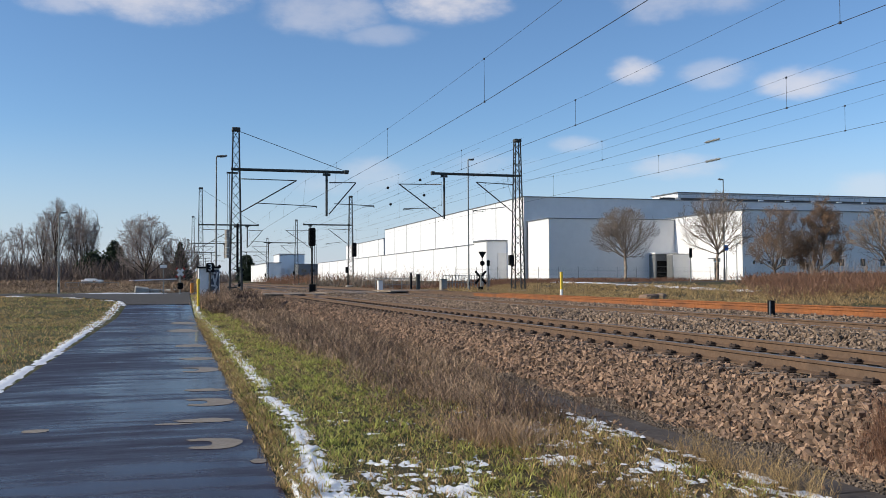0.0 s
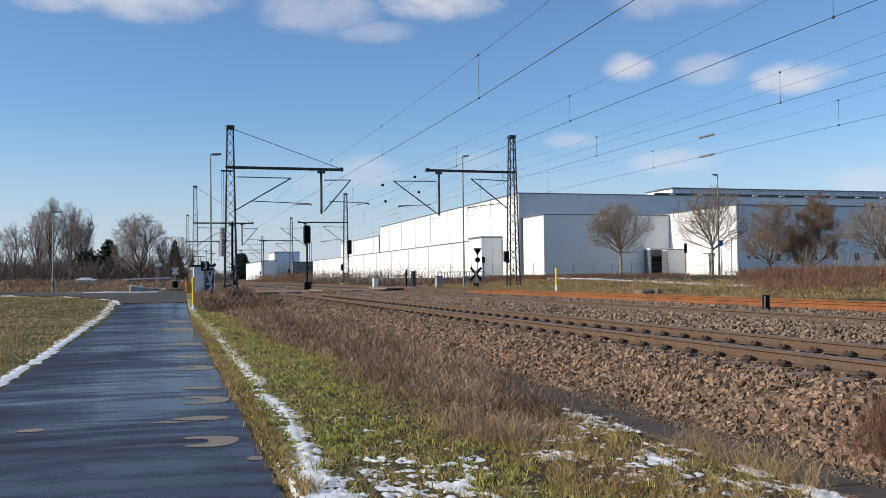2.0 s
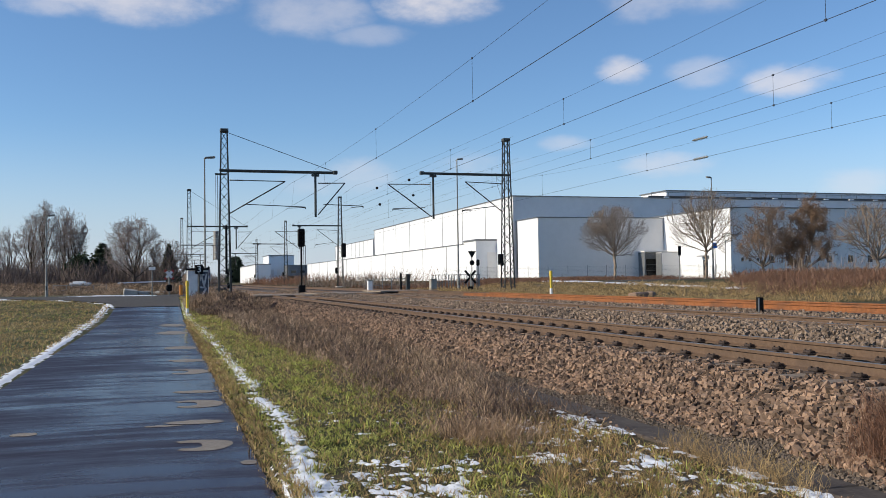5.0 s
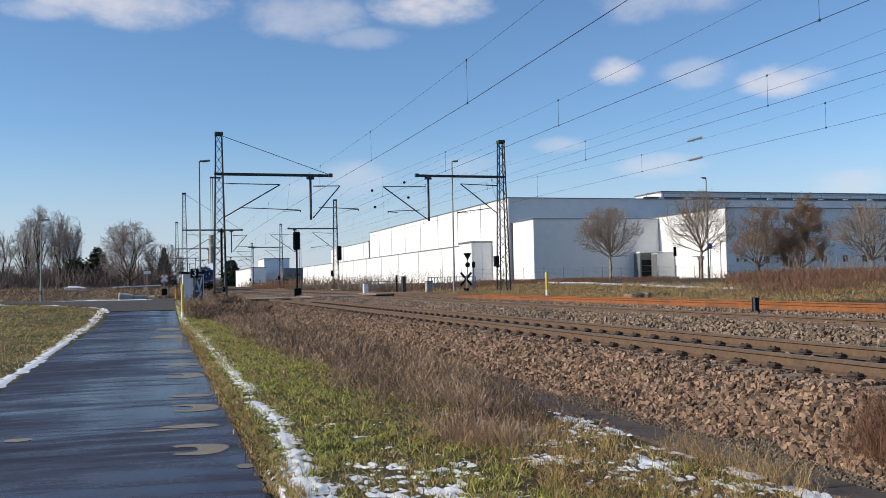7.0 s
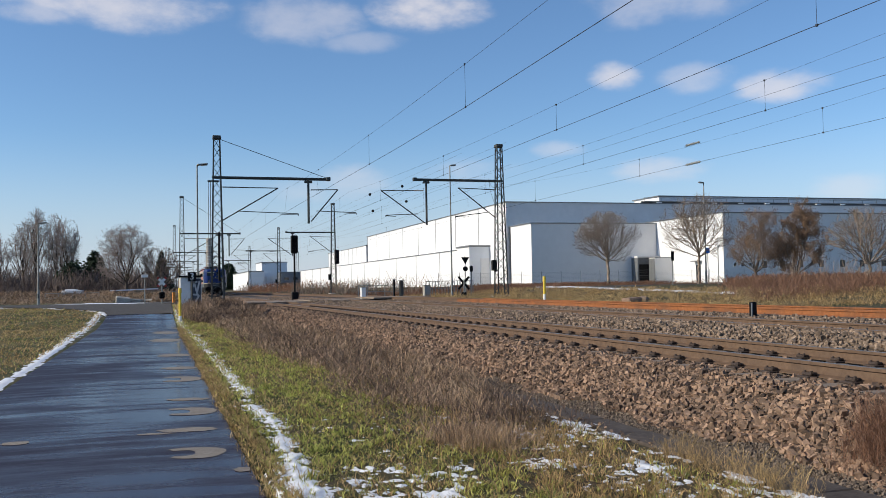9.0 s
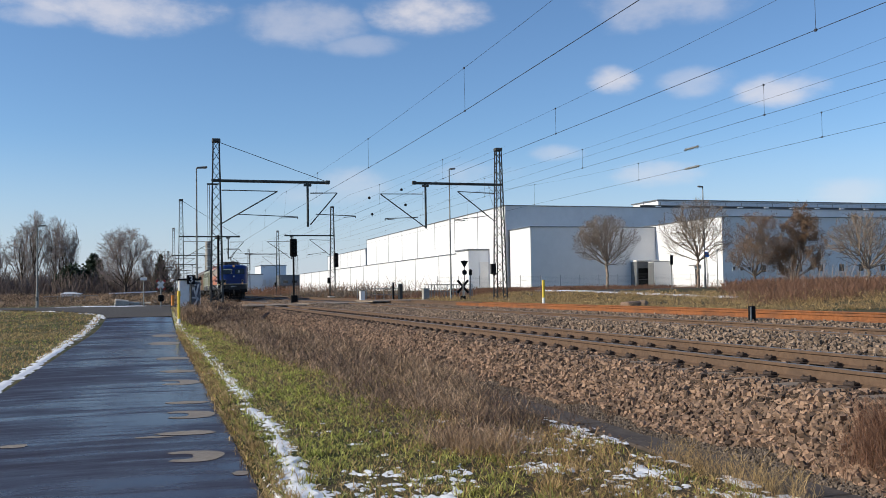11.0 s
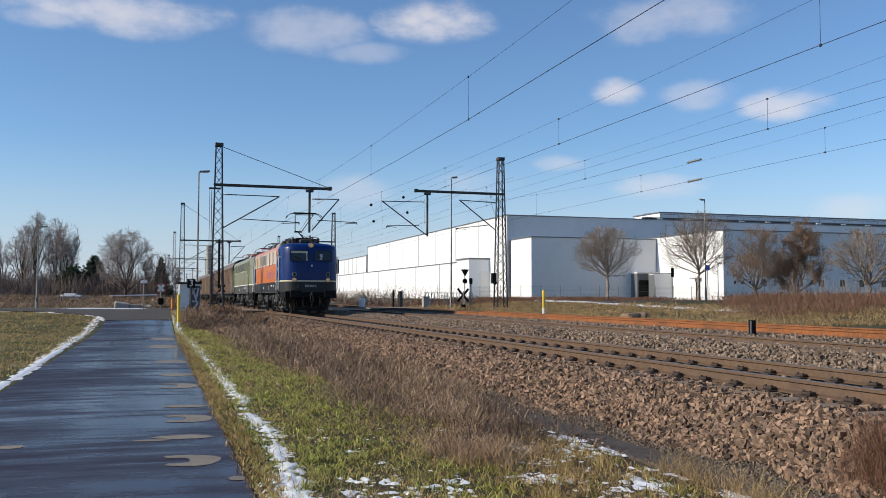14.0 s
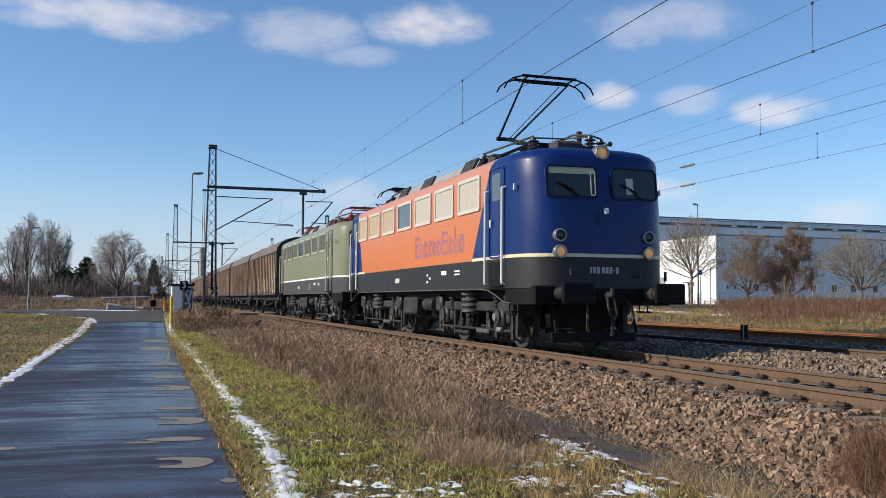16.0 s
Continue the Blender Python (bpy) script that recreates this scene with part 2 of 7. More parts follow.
M_CLIP = surface("rail_clip_iron", (0.03, 0.022, 0.018), (0.075, 0.05, 0.038), 40, 0.8, 0.2)
M_BLACKIRON = surface("black_iron", (0.004, 0.004, 0.0045), (0.010, 0.010, 0.011), 15, 0.55, 0.0, (0.016, 0.014, 0.013), 0.3, spec=0.12)
M_STONE = surface("ballast_stone", (0.112, 0.070, 0.046), (0.295, 0.194, 0.128), 16, 0.9, 0, (0.12, 0.085, 0.062), 0.5, 0.5, 0.006, island=0.72)
M_STONE2 = surface("grey_ballast_stone", (0.13, 0.090, 0.060), (0.32, 0.232, 0.162), 16, 0.9, 0, (0.12, 0.10, 0.085), 0.4, 0.5, 0.006, island=0.58)
M_GRAVEL = surface("fine_gravel", (0.085, 0.064, 0.048), (0.20, 0.155, 0.115), 30, 0.95, 0, bumpy=0.3, island=0.5)
M_SNOW = surface("old_snow", (0.72, 0.75, 0.79), (0.84, 0.86, 0.88), 30, 0.75, 0, (0.55, 0.53, 0.50), 0.3, 0.6, 0.01)
M_WHITEPAINT = surface("white_paint", (0.72, 0.72, 0.70), (0.82, 0.82, 0.80), 6, 0.45, 0, (0.5, 0.48, 0.44), 0.3, 0.05)
M_YELLOW = surface("yellow_plastic", (0.72, 0.50, 0.03), (0.82, 0.60, 0.05), 9, 0.5, 0, (0.45, 0.33, 0.06), 0.4, 0.05)
M_CONCRETE = surface("concrete", (0.35, 0.325, 0.285), (0.49, 0.455, 0.40), 9, 0.9, 0, (0.2, 0.19, 0.17), 0.5, 0.4)
M_BARK = surface("bark", (0.035, 0.027, 0.022), (0.085, 0.066, 0.054), 22, 0.95, 0, (0.09, 0.09, 0.07), 0.4, 0.6, 0.01)
M_HAZETWIG = surface("grey_mauve_twigs", (0.20, 0.165, 0.15), (0.34, 0.285, 0.26), 3, 0.95, 0, bumpy=0, island=0.3)
M_THICKET = surface("dark_thicket_twigs", (0.115, 0.088, 0.075), (0.23, 0.18, 0.155), 3, 0.95, 0, bumpy=0, island=0.3)
M_TWIG = surface("twigs", (0.15, 0.118, 0.090), (0.30, 0.235, 0.18), 3, 0.95, 0, bumpy=0, island=0.3)
M_TWIGRED = surface("reddish_twigs", (0.15, 0.076, 0.048), (0.31, 0.175, 0.112), 3, 0.95, 0, bumpy=0, island=0.3, through=0.3)
M_DRYLEAF = surface("dry_leaves", (0.17, 0.105, 0.065), (0.34, 0.22, 0.135), 3, 0.9, 0, bumpy=0, island=0.4, through=0.35)
M_NEEDLE = surface("conifer_needles", (0.018, 0.035, 0.018), (0.05, 0.075, 0.035), 3, 0.9, 0, bumpy=0, island=0.4)
M_GRASS = surface("grass_blades", (0.20, 0.235, 0.038), (0.54, 0.54, 0.13), 2.2, 0.7, 0, (0.36, 0.31, 0.11), 0.6, bumpy=0, island=0.75, through=0.3)
M_STRAW = surface("dry_grass_blades", (0.28, 0.19, 0.08), (0.55, 0.40, 0.19), 1.5, 0.8, 0, (0.36, 0.21, 0.09), 0.6, bumpy=0, island=0.7, through=0.3)
M_WEED = surface("dead_weed_stalks", (0.125, 0.083, 0.056), (0.41, 0.285, 0.19), 1.2, 0.9, 0, (0.46, 0.33, 0.20), 0.6, bumpy=0, island=0.8, through=0.08)
M_DARKSTALK = surface("dark_stalks", (0.060, 0.038, 0.028), (0.155, 0.10, 0.072), 2, 0.9, 0, bumpy=0, island=0.5)
M_SANDLAMP = surface("dull_glass", (0.5, 0.5, 0.48), (0.6, 0.6, 0.58), 9, 0.3, 0)


def ground_material():
    """Bands of turf, dry growth, bare soil and field, by distance from the track, with ragged borders."""
    m, nt, b, N = shader("winter_ground")
    tc = N("ShaderNodeTexCoord")
    sep = N("ShaderNodeSeparateXYZ")
    nt.links.new(tc.outputs["Object"], sep.inputs[0])
    edge = noise_tex(nt, 0.9, 6, 0.7)
    x = math_node(nt, "ADD", sep.outputs[0], math_node(nt, "MULTIPLY", math_node(nt, "SUBTRACT", edge, 0.5), 1.6))
    fine = noise_tex(nt, 28, 8, 0.7)
    patch = noise_tex(nt, 0.55, 6, 0.65, off=4)
    # turf tones darkened: the shade between the blades is in the colour
    green = ramp(nt, fine, [(0.3, (0.016, 0.022, 0.007)), (0.7, (0.062, 0.075, 0.020))])
    dry = ramp(nt, fine, [(0.3, (0.045, 0.033, 0.019)), (0.7, (0.15, 0.112, 0.062))])
    soil = ramp(nt, fine, [(0.3, (0.034, 0.026, 0.020)), (0.7, (0.080, 0.062, 0.048))])
    turf = mixc(nt, ramp(nt, patch, [(0.42, 0.0), (0.62, 0.9)]), green, dry)
    weedy = mixc(nt, ramp(nt, patch, [(0.45, 0.0), (0.7, 0.5)]), mixc(nt, 0.55, dry, soil), green)

    def step(at, w):
        return math_node(nt, "DIVIDE", math_node(nt, "SUBTRACT", x, at - w), 2 * w, True)

    open_field = mixc(nt, ramp(nt, patch, [(0.4, 0.0), (0.7, 0.75)]), green, ramp(nt, fine, [(0.3, (0.17, 0.135, 0.07)), (0.7, (0.34, 0.27, 0.15))]))
    turf = mixc(nt, step(-2.6, 0.3), open_field, turf)
    col = mixc(nt, step(2.6, 0.5), turf, weedy)
    col = mixc(nt, step(4.75, 0.12), col, soil)
    far = mixc(nt, ramp(nt, patch, [(0.4, 0.1), (0.65, 0.9)]), turf, dry)
    col = mixc(nt, step(18.5, 0.6), col, far)
    nt.links.new(col, b.inputs["Base Color"])
    b.inputs["Roughness"].default_value = 0.95
    b.inputs["Specular IOR Level"].default_value = 0.2
    bump(nt, b, fine, 0.7, 0.03)
    return m


def asphalt_material():
    """Worn asphalt, wet from melted snow in long patches, drying along one edge."""
    m, nt, b, N = shader("wet_asphalt")
    fine = noise_tex(nt, 90, 6, 0.7)
    mid = noise_tex(nt, 1.6, 6, 0.65, (0.24, 2.0, 1))
    wetn = noise_tex(nt, 0.7, 5, 0.6, (0.45, 1.0, 1), off=8)
    col = ramp(nt, fine, [(0.3, (0.020, 0.0125, 0.021)), (0.7, (0.046, 0.031, 0.047))])
    dry = ramp(nt, fine, [(0.3, (0.022, 0.023, 0.027)), (0.7, (0.052, 0.053, 0.058))])
    tc = N("ShaderNodeTexCoord")
    sep = N("ShaderNodeSeparateXYZ")
    nt.links.new(tc.outputs["Object"], sep.inputs[0])
    # the crown's far side drains, so water stands towards the track
    side = math_node(nt, "MULTIPLY", math_node(nt, "ADD", sep.outputs[0], 2.4), 0.06)
    wet = math_node(nt, "ADD", math_node(nt, "ADD", wetn, side), math_node(nt, "MULTIPLY", math_node(nt, "SUBTRACT", mid, 0.5), 0.8))
    wetmask = ramp(nt, wet, [(0.43, 0.0), (0.72, 1.0)])
    nt.links.new(mixc(nt, wetmask, mixc(nt, 0.35, col, dry), col), b.inputs["Base Color"])
    nt.links.new(ramp(nt, wetmask, [(0.0, 0.50), (0.5, 0.32), (1.0, 0.17)]), b.inputs["Roughness"])
    b.inputs["Specular IOR Level"].default_value = 0.07
    h = math_node(nt, "MULTIPLY", fine, math_node(nt, "SUBTRACT", 1.0, math_node(nt, "MULTIPLY", wetmask, 0.85)))
    bump(nt, b, h, 0.4, 0.004)
    return m


M_GROUND = ground_material()
M_ASPHALT = asphalt_material()
M_ROAD = surface("dry_asphalt", (0.058, 0.053, 0.049), (0.105, 0.098, 0.090), 40, 0.9, 0, (0.04, 0.038, 0.036), 0.5, spec=0.2)
M_BED = surface("ballast_bed", (0.035, 0.026, 0.020), (0.15, 0.11, 0.082), 26, 0.95, 0, (0.10, 0.075, 0.06), 0.4, 1.0, 0.05)
M_CLADWHITE = surface("white_cladding", (0.76, 0.77, 0.78), (0.80, 0.81, 0.82), 1.2, 0.5, 0, (0.66, 0.67, 0.68), 0.25, 0.03)
# end-wall copies of the white cladding, tinted warm against the blue light in shade
M_CLADPALE = surface("off_white_cladding", (0.77, 0.745, 0.71), (0.82, 0.795, 0.76), 1.0, 0.5, 0, (0.68, 0.66, 0.63), 0.3, 0.03)
M_CLADGREY = surface("pale_grey_cladding", (0.74, 0.72, 0.69), (0.80, 0.78, 0.75), 1.0, 0.5, 0, (0.40, 0.39, 0.38), 0.3, 0.03)
M_SEAM = surface("cladding_joint", (0.15, 0.155, 0.16), (0.20, 0.205, 0.21), 4, 0.6, 0, bumpy=0)
M_ROOFEDGE = surface("roof_edge_metal", (0.16, 0.17, 0.18), (0.22, 0.23, 0.24), 4, 0.5, 0.4, bumpy=0)
M_DARKGLASS = surface("dark_window", (0.015, 0.017, 0.02), (0.03, 0.033, 0.038), 2, 0.12, 0, bumpy=0)


# ---- ground, path, road ----
def sstep(a, b, v):
    t = min(1.0, max(0.0, (v - a) / (b - a)))
    return t * t * (3 - 2 * t)


def gz(x, y):
    """Height of the ground."""
    z = 0.0
    if 0.9 < x < 4.7:
        z = 0.03 + 0.05 * noise.noise((x * 0.9, y * 0.5, 0)) * sstep(0.9, 1.6, x)
    elif x < -2.6:
        z = 0.02 + 0.06 * noise.noise((x * 0.4, y * 0.3, 2)) * sstep(-2.6, -3.4, x)
    if x > 5.2:
        z = 0.25 * sstep(5.4, 6.4, x)
    if x > 17.5:
        z = 0.25 + 0.45 * sstep(17.8, 19.2, x) + 0.62 * sstep(20, 36, x) + 0.05 * noise.noise((x * 0.25, y * 0.25, 5))
    # the land rises to the road of the level crossing and stays there
    if x < 5.2:
        z += 0.72 * sstep(40, 60, y) * (1 - 0.6 * sstep(70, 85, y) * sstep(0, 5, x))
    z += 0.35 * sstep(90, 140, y) * (1 - sstep(0, 5, x))
    return z


def flat_ground():
    xs = sorted(set([-900, -400, -200, -100, -60, -40, -28, -20, -14, -10, -8, -6, -5, -4, -3.4, -3, -2.6, -2.45, 0.83, 0.9] + [round(1.1 + 0.3 * i, 2) for i in range(13)]
                    + [5.0, 5.2, 5.5, 6, 7, 10, 14, 17.5, 17.8, 18.2, 18.7, 19.2, 20, 22, 24, 26, 28, 31, 34, 37, 42, 48, 56, 66, 80, 110, 180, 350, 900]))
    ys = [-300, -100, -40, -15, -5, 0] + [2 + 0.5 * i for i in range(50)] + [27.0 + 2 * i for i in range(36)] + [102, 110, 118, 126, 134, 142, 160, 200, 280, 400, 700, 1500, 3000]
    ob = part("ground", Geo().grid(xs, ys, gz), M_GROUND, smooth=True)
    tagged(ob, "winter verge of green turf, dry grass and bare soil", "ground", kind="structure")


def path_z(x, y):
    return 0.012 + gz(x, y) + 0.02 * (1 - ((x + 0.81) / 1.64) ** 2) - 0.02


def footpath():
    g = Geo()
    xs = [-2.47, -2.44] + [-2.2 + 0.3 * i for i in range(10)] + [0.81, 0.84]
    ys = [-30, -10, 0] + [2.0 + 1.0 * i for i in range(49)]

    def z(x, y):
        return path_z(x, y) + 0.02 - (0.06 if x < -2.46 or x > 0.83 else 0)
    g.grid(xs, ys, z)
    tagged(part("path", g, M_ASPHALT, smooth=True), "wet dark asphalt path with drying patches", "path", kind="structure")


def kerb_line(y):
    """The path's edge bending out into the road."""
    return -2.46 - 11.0 * (max(0.0, y - 50.0) / 10.2) ** 2.3


def crossing_road():
    g = Geo()
    xs = [-160, -80, -40, -24, -16, -12, -8, -6, -4, -2, 0, 1, 2, 3, 4, 5, 6.2]
    g.grid(xs, [60.1, 60.2, 62, 65, 68.3, 68.4], lambda x, y: gz(x, y) + 0.05 - (0.08 if y in (60.1, 68.4) else 0))
    g.grid([-2.47, -1.6, -0.81, 0.0, 0.84, 0.87], [50.0 + 1.02 * i for i in range(11)], lambda x, y: gz(x, y) + 0.045 - (0.08 if x > 0.85 else 0))
    us = [i / 8 for i in range(9)]
    rows = [50.0 + 10.2 * i / 14 for i in range(15)]
    P = [(-2.45 + (kerb_line(y) + 2.45) * u, y, gz(-2.45 + (kerb_line(y) + 2.45) * u, y) + 0.045) for u in us for y in rows]
    g.add(P, [(i * 15 + j, i * 15 + j + 1, (i + 1) * 15 + j + 1, (i + 1) * 15 + j) for i in range(8) for j in range(14)])
    g.grid([21.5, 22.5, 25, 28, 32, 37, 45, 60], [61.2, 61.3, 64, 67.3, 67.4], lambda x, y: max(gz(x, y), 0.76) + 0.03 - (0.06 if y in (61.2, 67.4) else 0))
    tagged(part("road", g, M_ROAD, smooth=True), "grey asphalt road leading to the level crossing", "road", kind="structure")
    g = Geo()
    for y in (61.3 + 0.6 * i for i in range(10)):
        for c, zr in ((TC1, ZR1), (TC2, ZR2), (TC3, ZR3)):
            for dx, w in ((0, 1.28), (-1.45, 1.25), (1.45, 1.25)):
                g.box((c + dx, y + 0.3, zr - 0.06), (w, 0.585, 0.1), bev=0.012)
    tagged(part("crossing_panels", g, M_SLEEPER), "worn concrete panels between the rails", "crossing", kind="structure")


flat_ground()
footpath()
crossing_road()


# ---- ballast and rails ----
def bed_z(x, y):
    """Top of the ballast across the tracks."""
    n = 0.03 * noise.noise((x * 2.1, y * 1.7, 9)) + 0.02 * noise.noise((x * 6, y * 5, 3))
    if x < 6.25:
        return 0.50 * sstep(5.25, 6.35, x) + n * sstep(5.2, 5.7, x) - 0.02
    z = 0.49
    if x > 8.9:
        z = 0.49 + 0.20 * sstep(9.1, 10.3, x) - 0.10 * sstep(11.4, 11.7, x)
    if x > 13.2:
        z = 0.60 + 0.06 * sstep(13.2, 15, x)
    if x > 17.4:
        z = 0.66 - 0.5 * sstep(17.4, 18.4, x)
    return z + n


def ballast():
    xs = [5.2 + 0.15 * i for i in range(int(13.3 / 0.15))]
    ys = [-10, -4, 0] + [2 + 0.25 * i for i in range(140)] + [38 + 2.0 * i for i in range(60)] + [170, 200, 260, 340, 500]
    ob = part("ballast_bed", Geo().grid(xs, ys, bed_z), M_BED, smooth=True)
    tagged(ob, "bed of brown crushed stone under the tracks", "ballast", kind="structure")


ballast()


def rail_profile(cx, zt):
    """Foot, web and head of a flat-bottomed rail; its running face is a piece of its own."""
    return [(cx + a, zt + b) for a, b in ((-0.07, -0.165), (0.07, -0.165), (0.07, -0.153), (0.012, -0.13), (0.009, -0.045), (0.034, -0.036), (0.035, -0.006), (0.029, -0.001),
                                          (-0.029, -0.001), (-0.035, -0.006), (-0.034, -0.036), (-0.009, -0.045), (-0.012, -0.13), (-0.07, -0.153))]


Y_NEAR, Y_FAR = -6.0, 520.0


def track(name, c, zt, side, top, label, sleepers, dull_from=None):
    t = thing(name, label, "railway track")
    for s in (-1, 1):
        lengths = ((Y_NEAR, Y_FAR, side, top),) if dull_from is None else ((Y_NEAR, dull_from, side, top), (dull_from, Y_FAR, M_RAIL, M_RAIL))
        for y0, y1, m_side, m_top in lengths:
            r = part("rail", Geo().extrude(rail_profile(c + s * 0.7535, zt), y0, y1), m_side, t)
            part("running_face", Geo().extrude([(c + s * 0.7535 + a, zt + b) for a, b in ((-0.028, -0.001), (0.028, -0.001), (0.024, 0.002), (-0.024, 0.002))], y0, y1), m_top, r)
    if not sleepers:
        return t
    sl = mesh_of("sleeper", Geo().box((0, 0, 0), (2.6, 0.26, 0.2), bev=0.02), M_SLEEPER)
    clip = {}
    for k in (-1, 1):
        g = Geo().box((0, 0, 0.112), (0.17, 0.19, 0.026), bev=0.008).box((-k * 0.02, 0, 0.142), (0.10, 0.15, 0.036), bev=0.01)
        for j in (-0.052, 0.052):
            g.tube((0, j, 0.12), (0, j, 0.178), 0.017, n=6).tube((0, j, 0.145), (0, j, 0.162), 0.032, n=6)
        clip[k] = mesh_of("rail_fastening", g, M_CLIP)
    y, n = 0.5 + 0.027, 0
    rest = Geo()
    while y < 165:
        z = zt - 0.165 - 0.105
        if y < 100:
            o = new("sleeper", sl)
            o.parent, o.matrix_basis = t, pose(c + rng.uniform(-0.02, 0.02), y + rng.uniform(-0.012, 0.012), z, 0, 0, rng.uniform(-0.5, 0.5))
            if 3 < y < 52:
                for s in (-1, 1):
                    for k in (-1, 1):
                        q = new("rail_fastening", clip[k])
                        q.parent, q.matrix_basis = t, pose(c + s * 0.7535 + k * 0.125, y, z)
        else:
            rest.box((c, y, z), (2.6, 0.26, 0.2))
        y += 0.657
    tagged(part("distant_sleepers", rest, M_SLEEPER, t), kind="stuff")
    return t


track("railway_track", TC1, ZR1, M_RAIL, M_RAILTOP, "brown steel railway track on concrete sleepers in ballast", True)
track("railway_track", TC2, ZR2, M_RAIL, M_RAILTOP, "second brown railway track half buried in ballast", False)
track("railway_track", TC3, ZR3, M_RUST, M_RUST, "disused siding with bright orange rusted rails", False, 47.0)


# ---- warehouse ----
def wall_panels(g, p0, p1, z0, z1, t=0.3):
    """A wall between two ground points with thickness t to the right of its way."""
    a, b = Vector((*p0, 0)), Vector((*p1, 0))
    d = (b - a).normalized()
    n = Vector((d.y, -d.x, 0)) * t
    P = [a, b, b + n, a + n]
    g.add([(p.x, p.y, z0) for p in P] + [(p.x, p.y, z1) for p in P], [(0, 1, 5, 4), (1, 2, 6, 5), (2, 3, 7, 6), (3, 0, 4, 7), (4, 5, 6, 7), (3, 2, 1, 0)])


def hall(name, label, x0, x1, y0, y1, z0, z1, seams_x=(), seams_y=(), wmat=None):
    """A block: its long side (x0) is white, its end (y0) grey."""
    h = thing(name, label, "warehouse")
    w = Geo()
    wall_panels(w, (x0, y1), (x0, y0 + 0.3), z0, z1, -0.3)
    part("side_wall", w, M_CLADWHITE, h, "white cladding")
    w = Geo()
    wall_panels(w, (x0, y0), (x1, y0), z0, z1, -0.3)
    part("end_wall", w, wmat or M_CLADGREY, h, "pale grey cladding")
    w = Geo()
    wall_panels(w, (x1, y0 + 0.3), (x1, y1), z0, z1, -0.3)
    wall_panels(w, (x1, y1), (x0, y1), z0, z1, -0.3)
    part("rear_walls", w, M_CLADGREY, h)
    part("roof", Geo().box(((x0 + x1) / 2, (y0 + y1) / 2, z1 - 0.25), (x1 - x0 - 0.6, y1 - y0 - 0.6, 0.3)), M_ROOFEDGE, h)
    e = Geo()
    e.box((x0 + 0.1, (y0 + y1) / 2, z1 + 0.06), (0.5, y1 - y0 + 0.4, 0.12), bev=0.02)
    e.box(((x0 + x1) / 2, y0 + 0.1, z1 + 0.065), (x1 - x0 + 0.4, 0.5, 0.12), bev=0.02)
    part("roof_edge", e, M_ROOFEDGE, h)
    for k in seams_y:
        part("panel_joint", Geo().box((x0 - 0.005, k, (z0 + z1) / 2), (0.03, 0.22, z1 - z0)), M_SEAM, h)
    for k in seams_x:
        part("panel_joint", Geo().box((k, y0 - 0.005, (z0 + z1) / 2), (0.12, 0.03, z1 - z0)), M_SEAM, h)
    return h


BZ = 0.6
tall = hall("warehouse", "tall white and pale grey warehouse hall", 48.9, 160, 124, 216, BZ, 13.6, (), tuple(float(v) for v in np.linspace(136, 206, 7)))
annex = hall("warehouse", "long low white annex along the hall", 46.7, 48.85, 137, 310, BZ, 7.2, (), tuple(float(v) for v in np.linspace(150, 300, 11)))
front = hall("warehouse", "white front block with a grey end wall", 49.3, 68.8, 115.7, 123.6, BZ, 9.9, wmat=M_CLADPALE)
wing = hall("warehouse", "grey wing with small windows", 68.9, 170, 99.6, 123.6, BZ, 10.2, wmat=M_CLADPALE)
hall("warehouse", "distant white hall beyond the annex", 49.5, 90, 220, 272, BZ, 11.7, (), tuple(float(v) for v in np.linspace(226, 268, 9)))


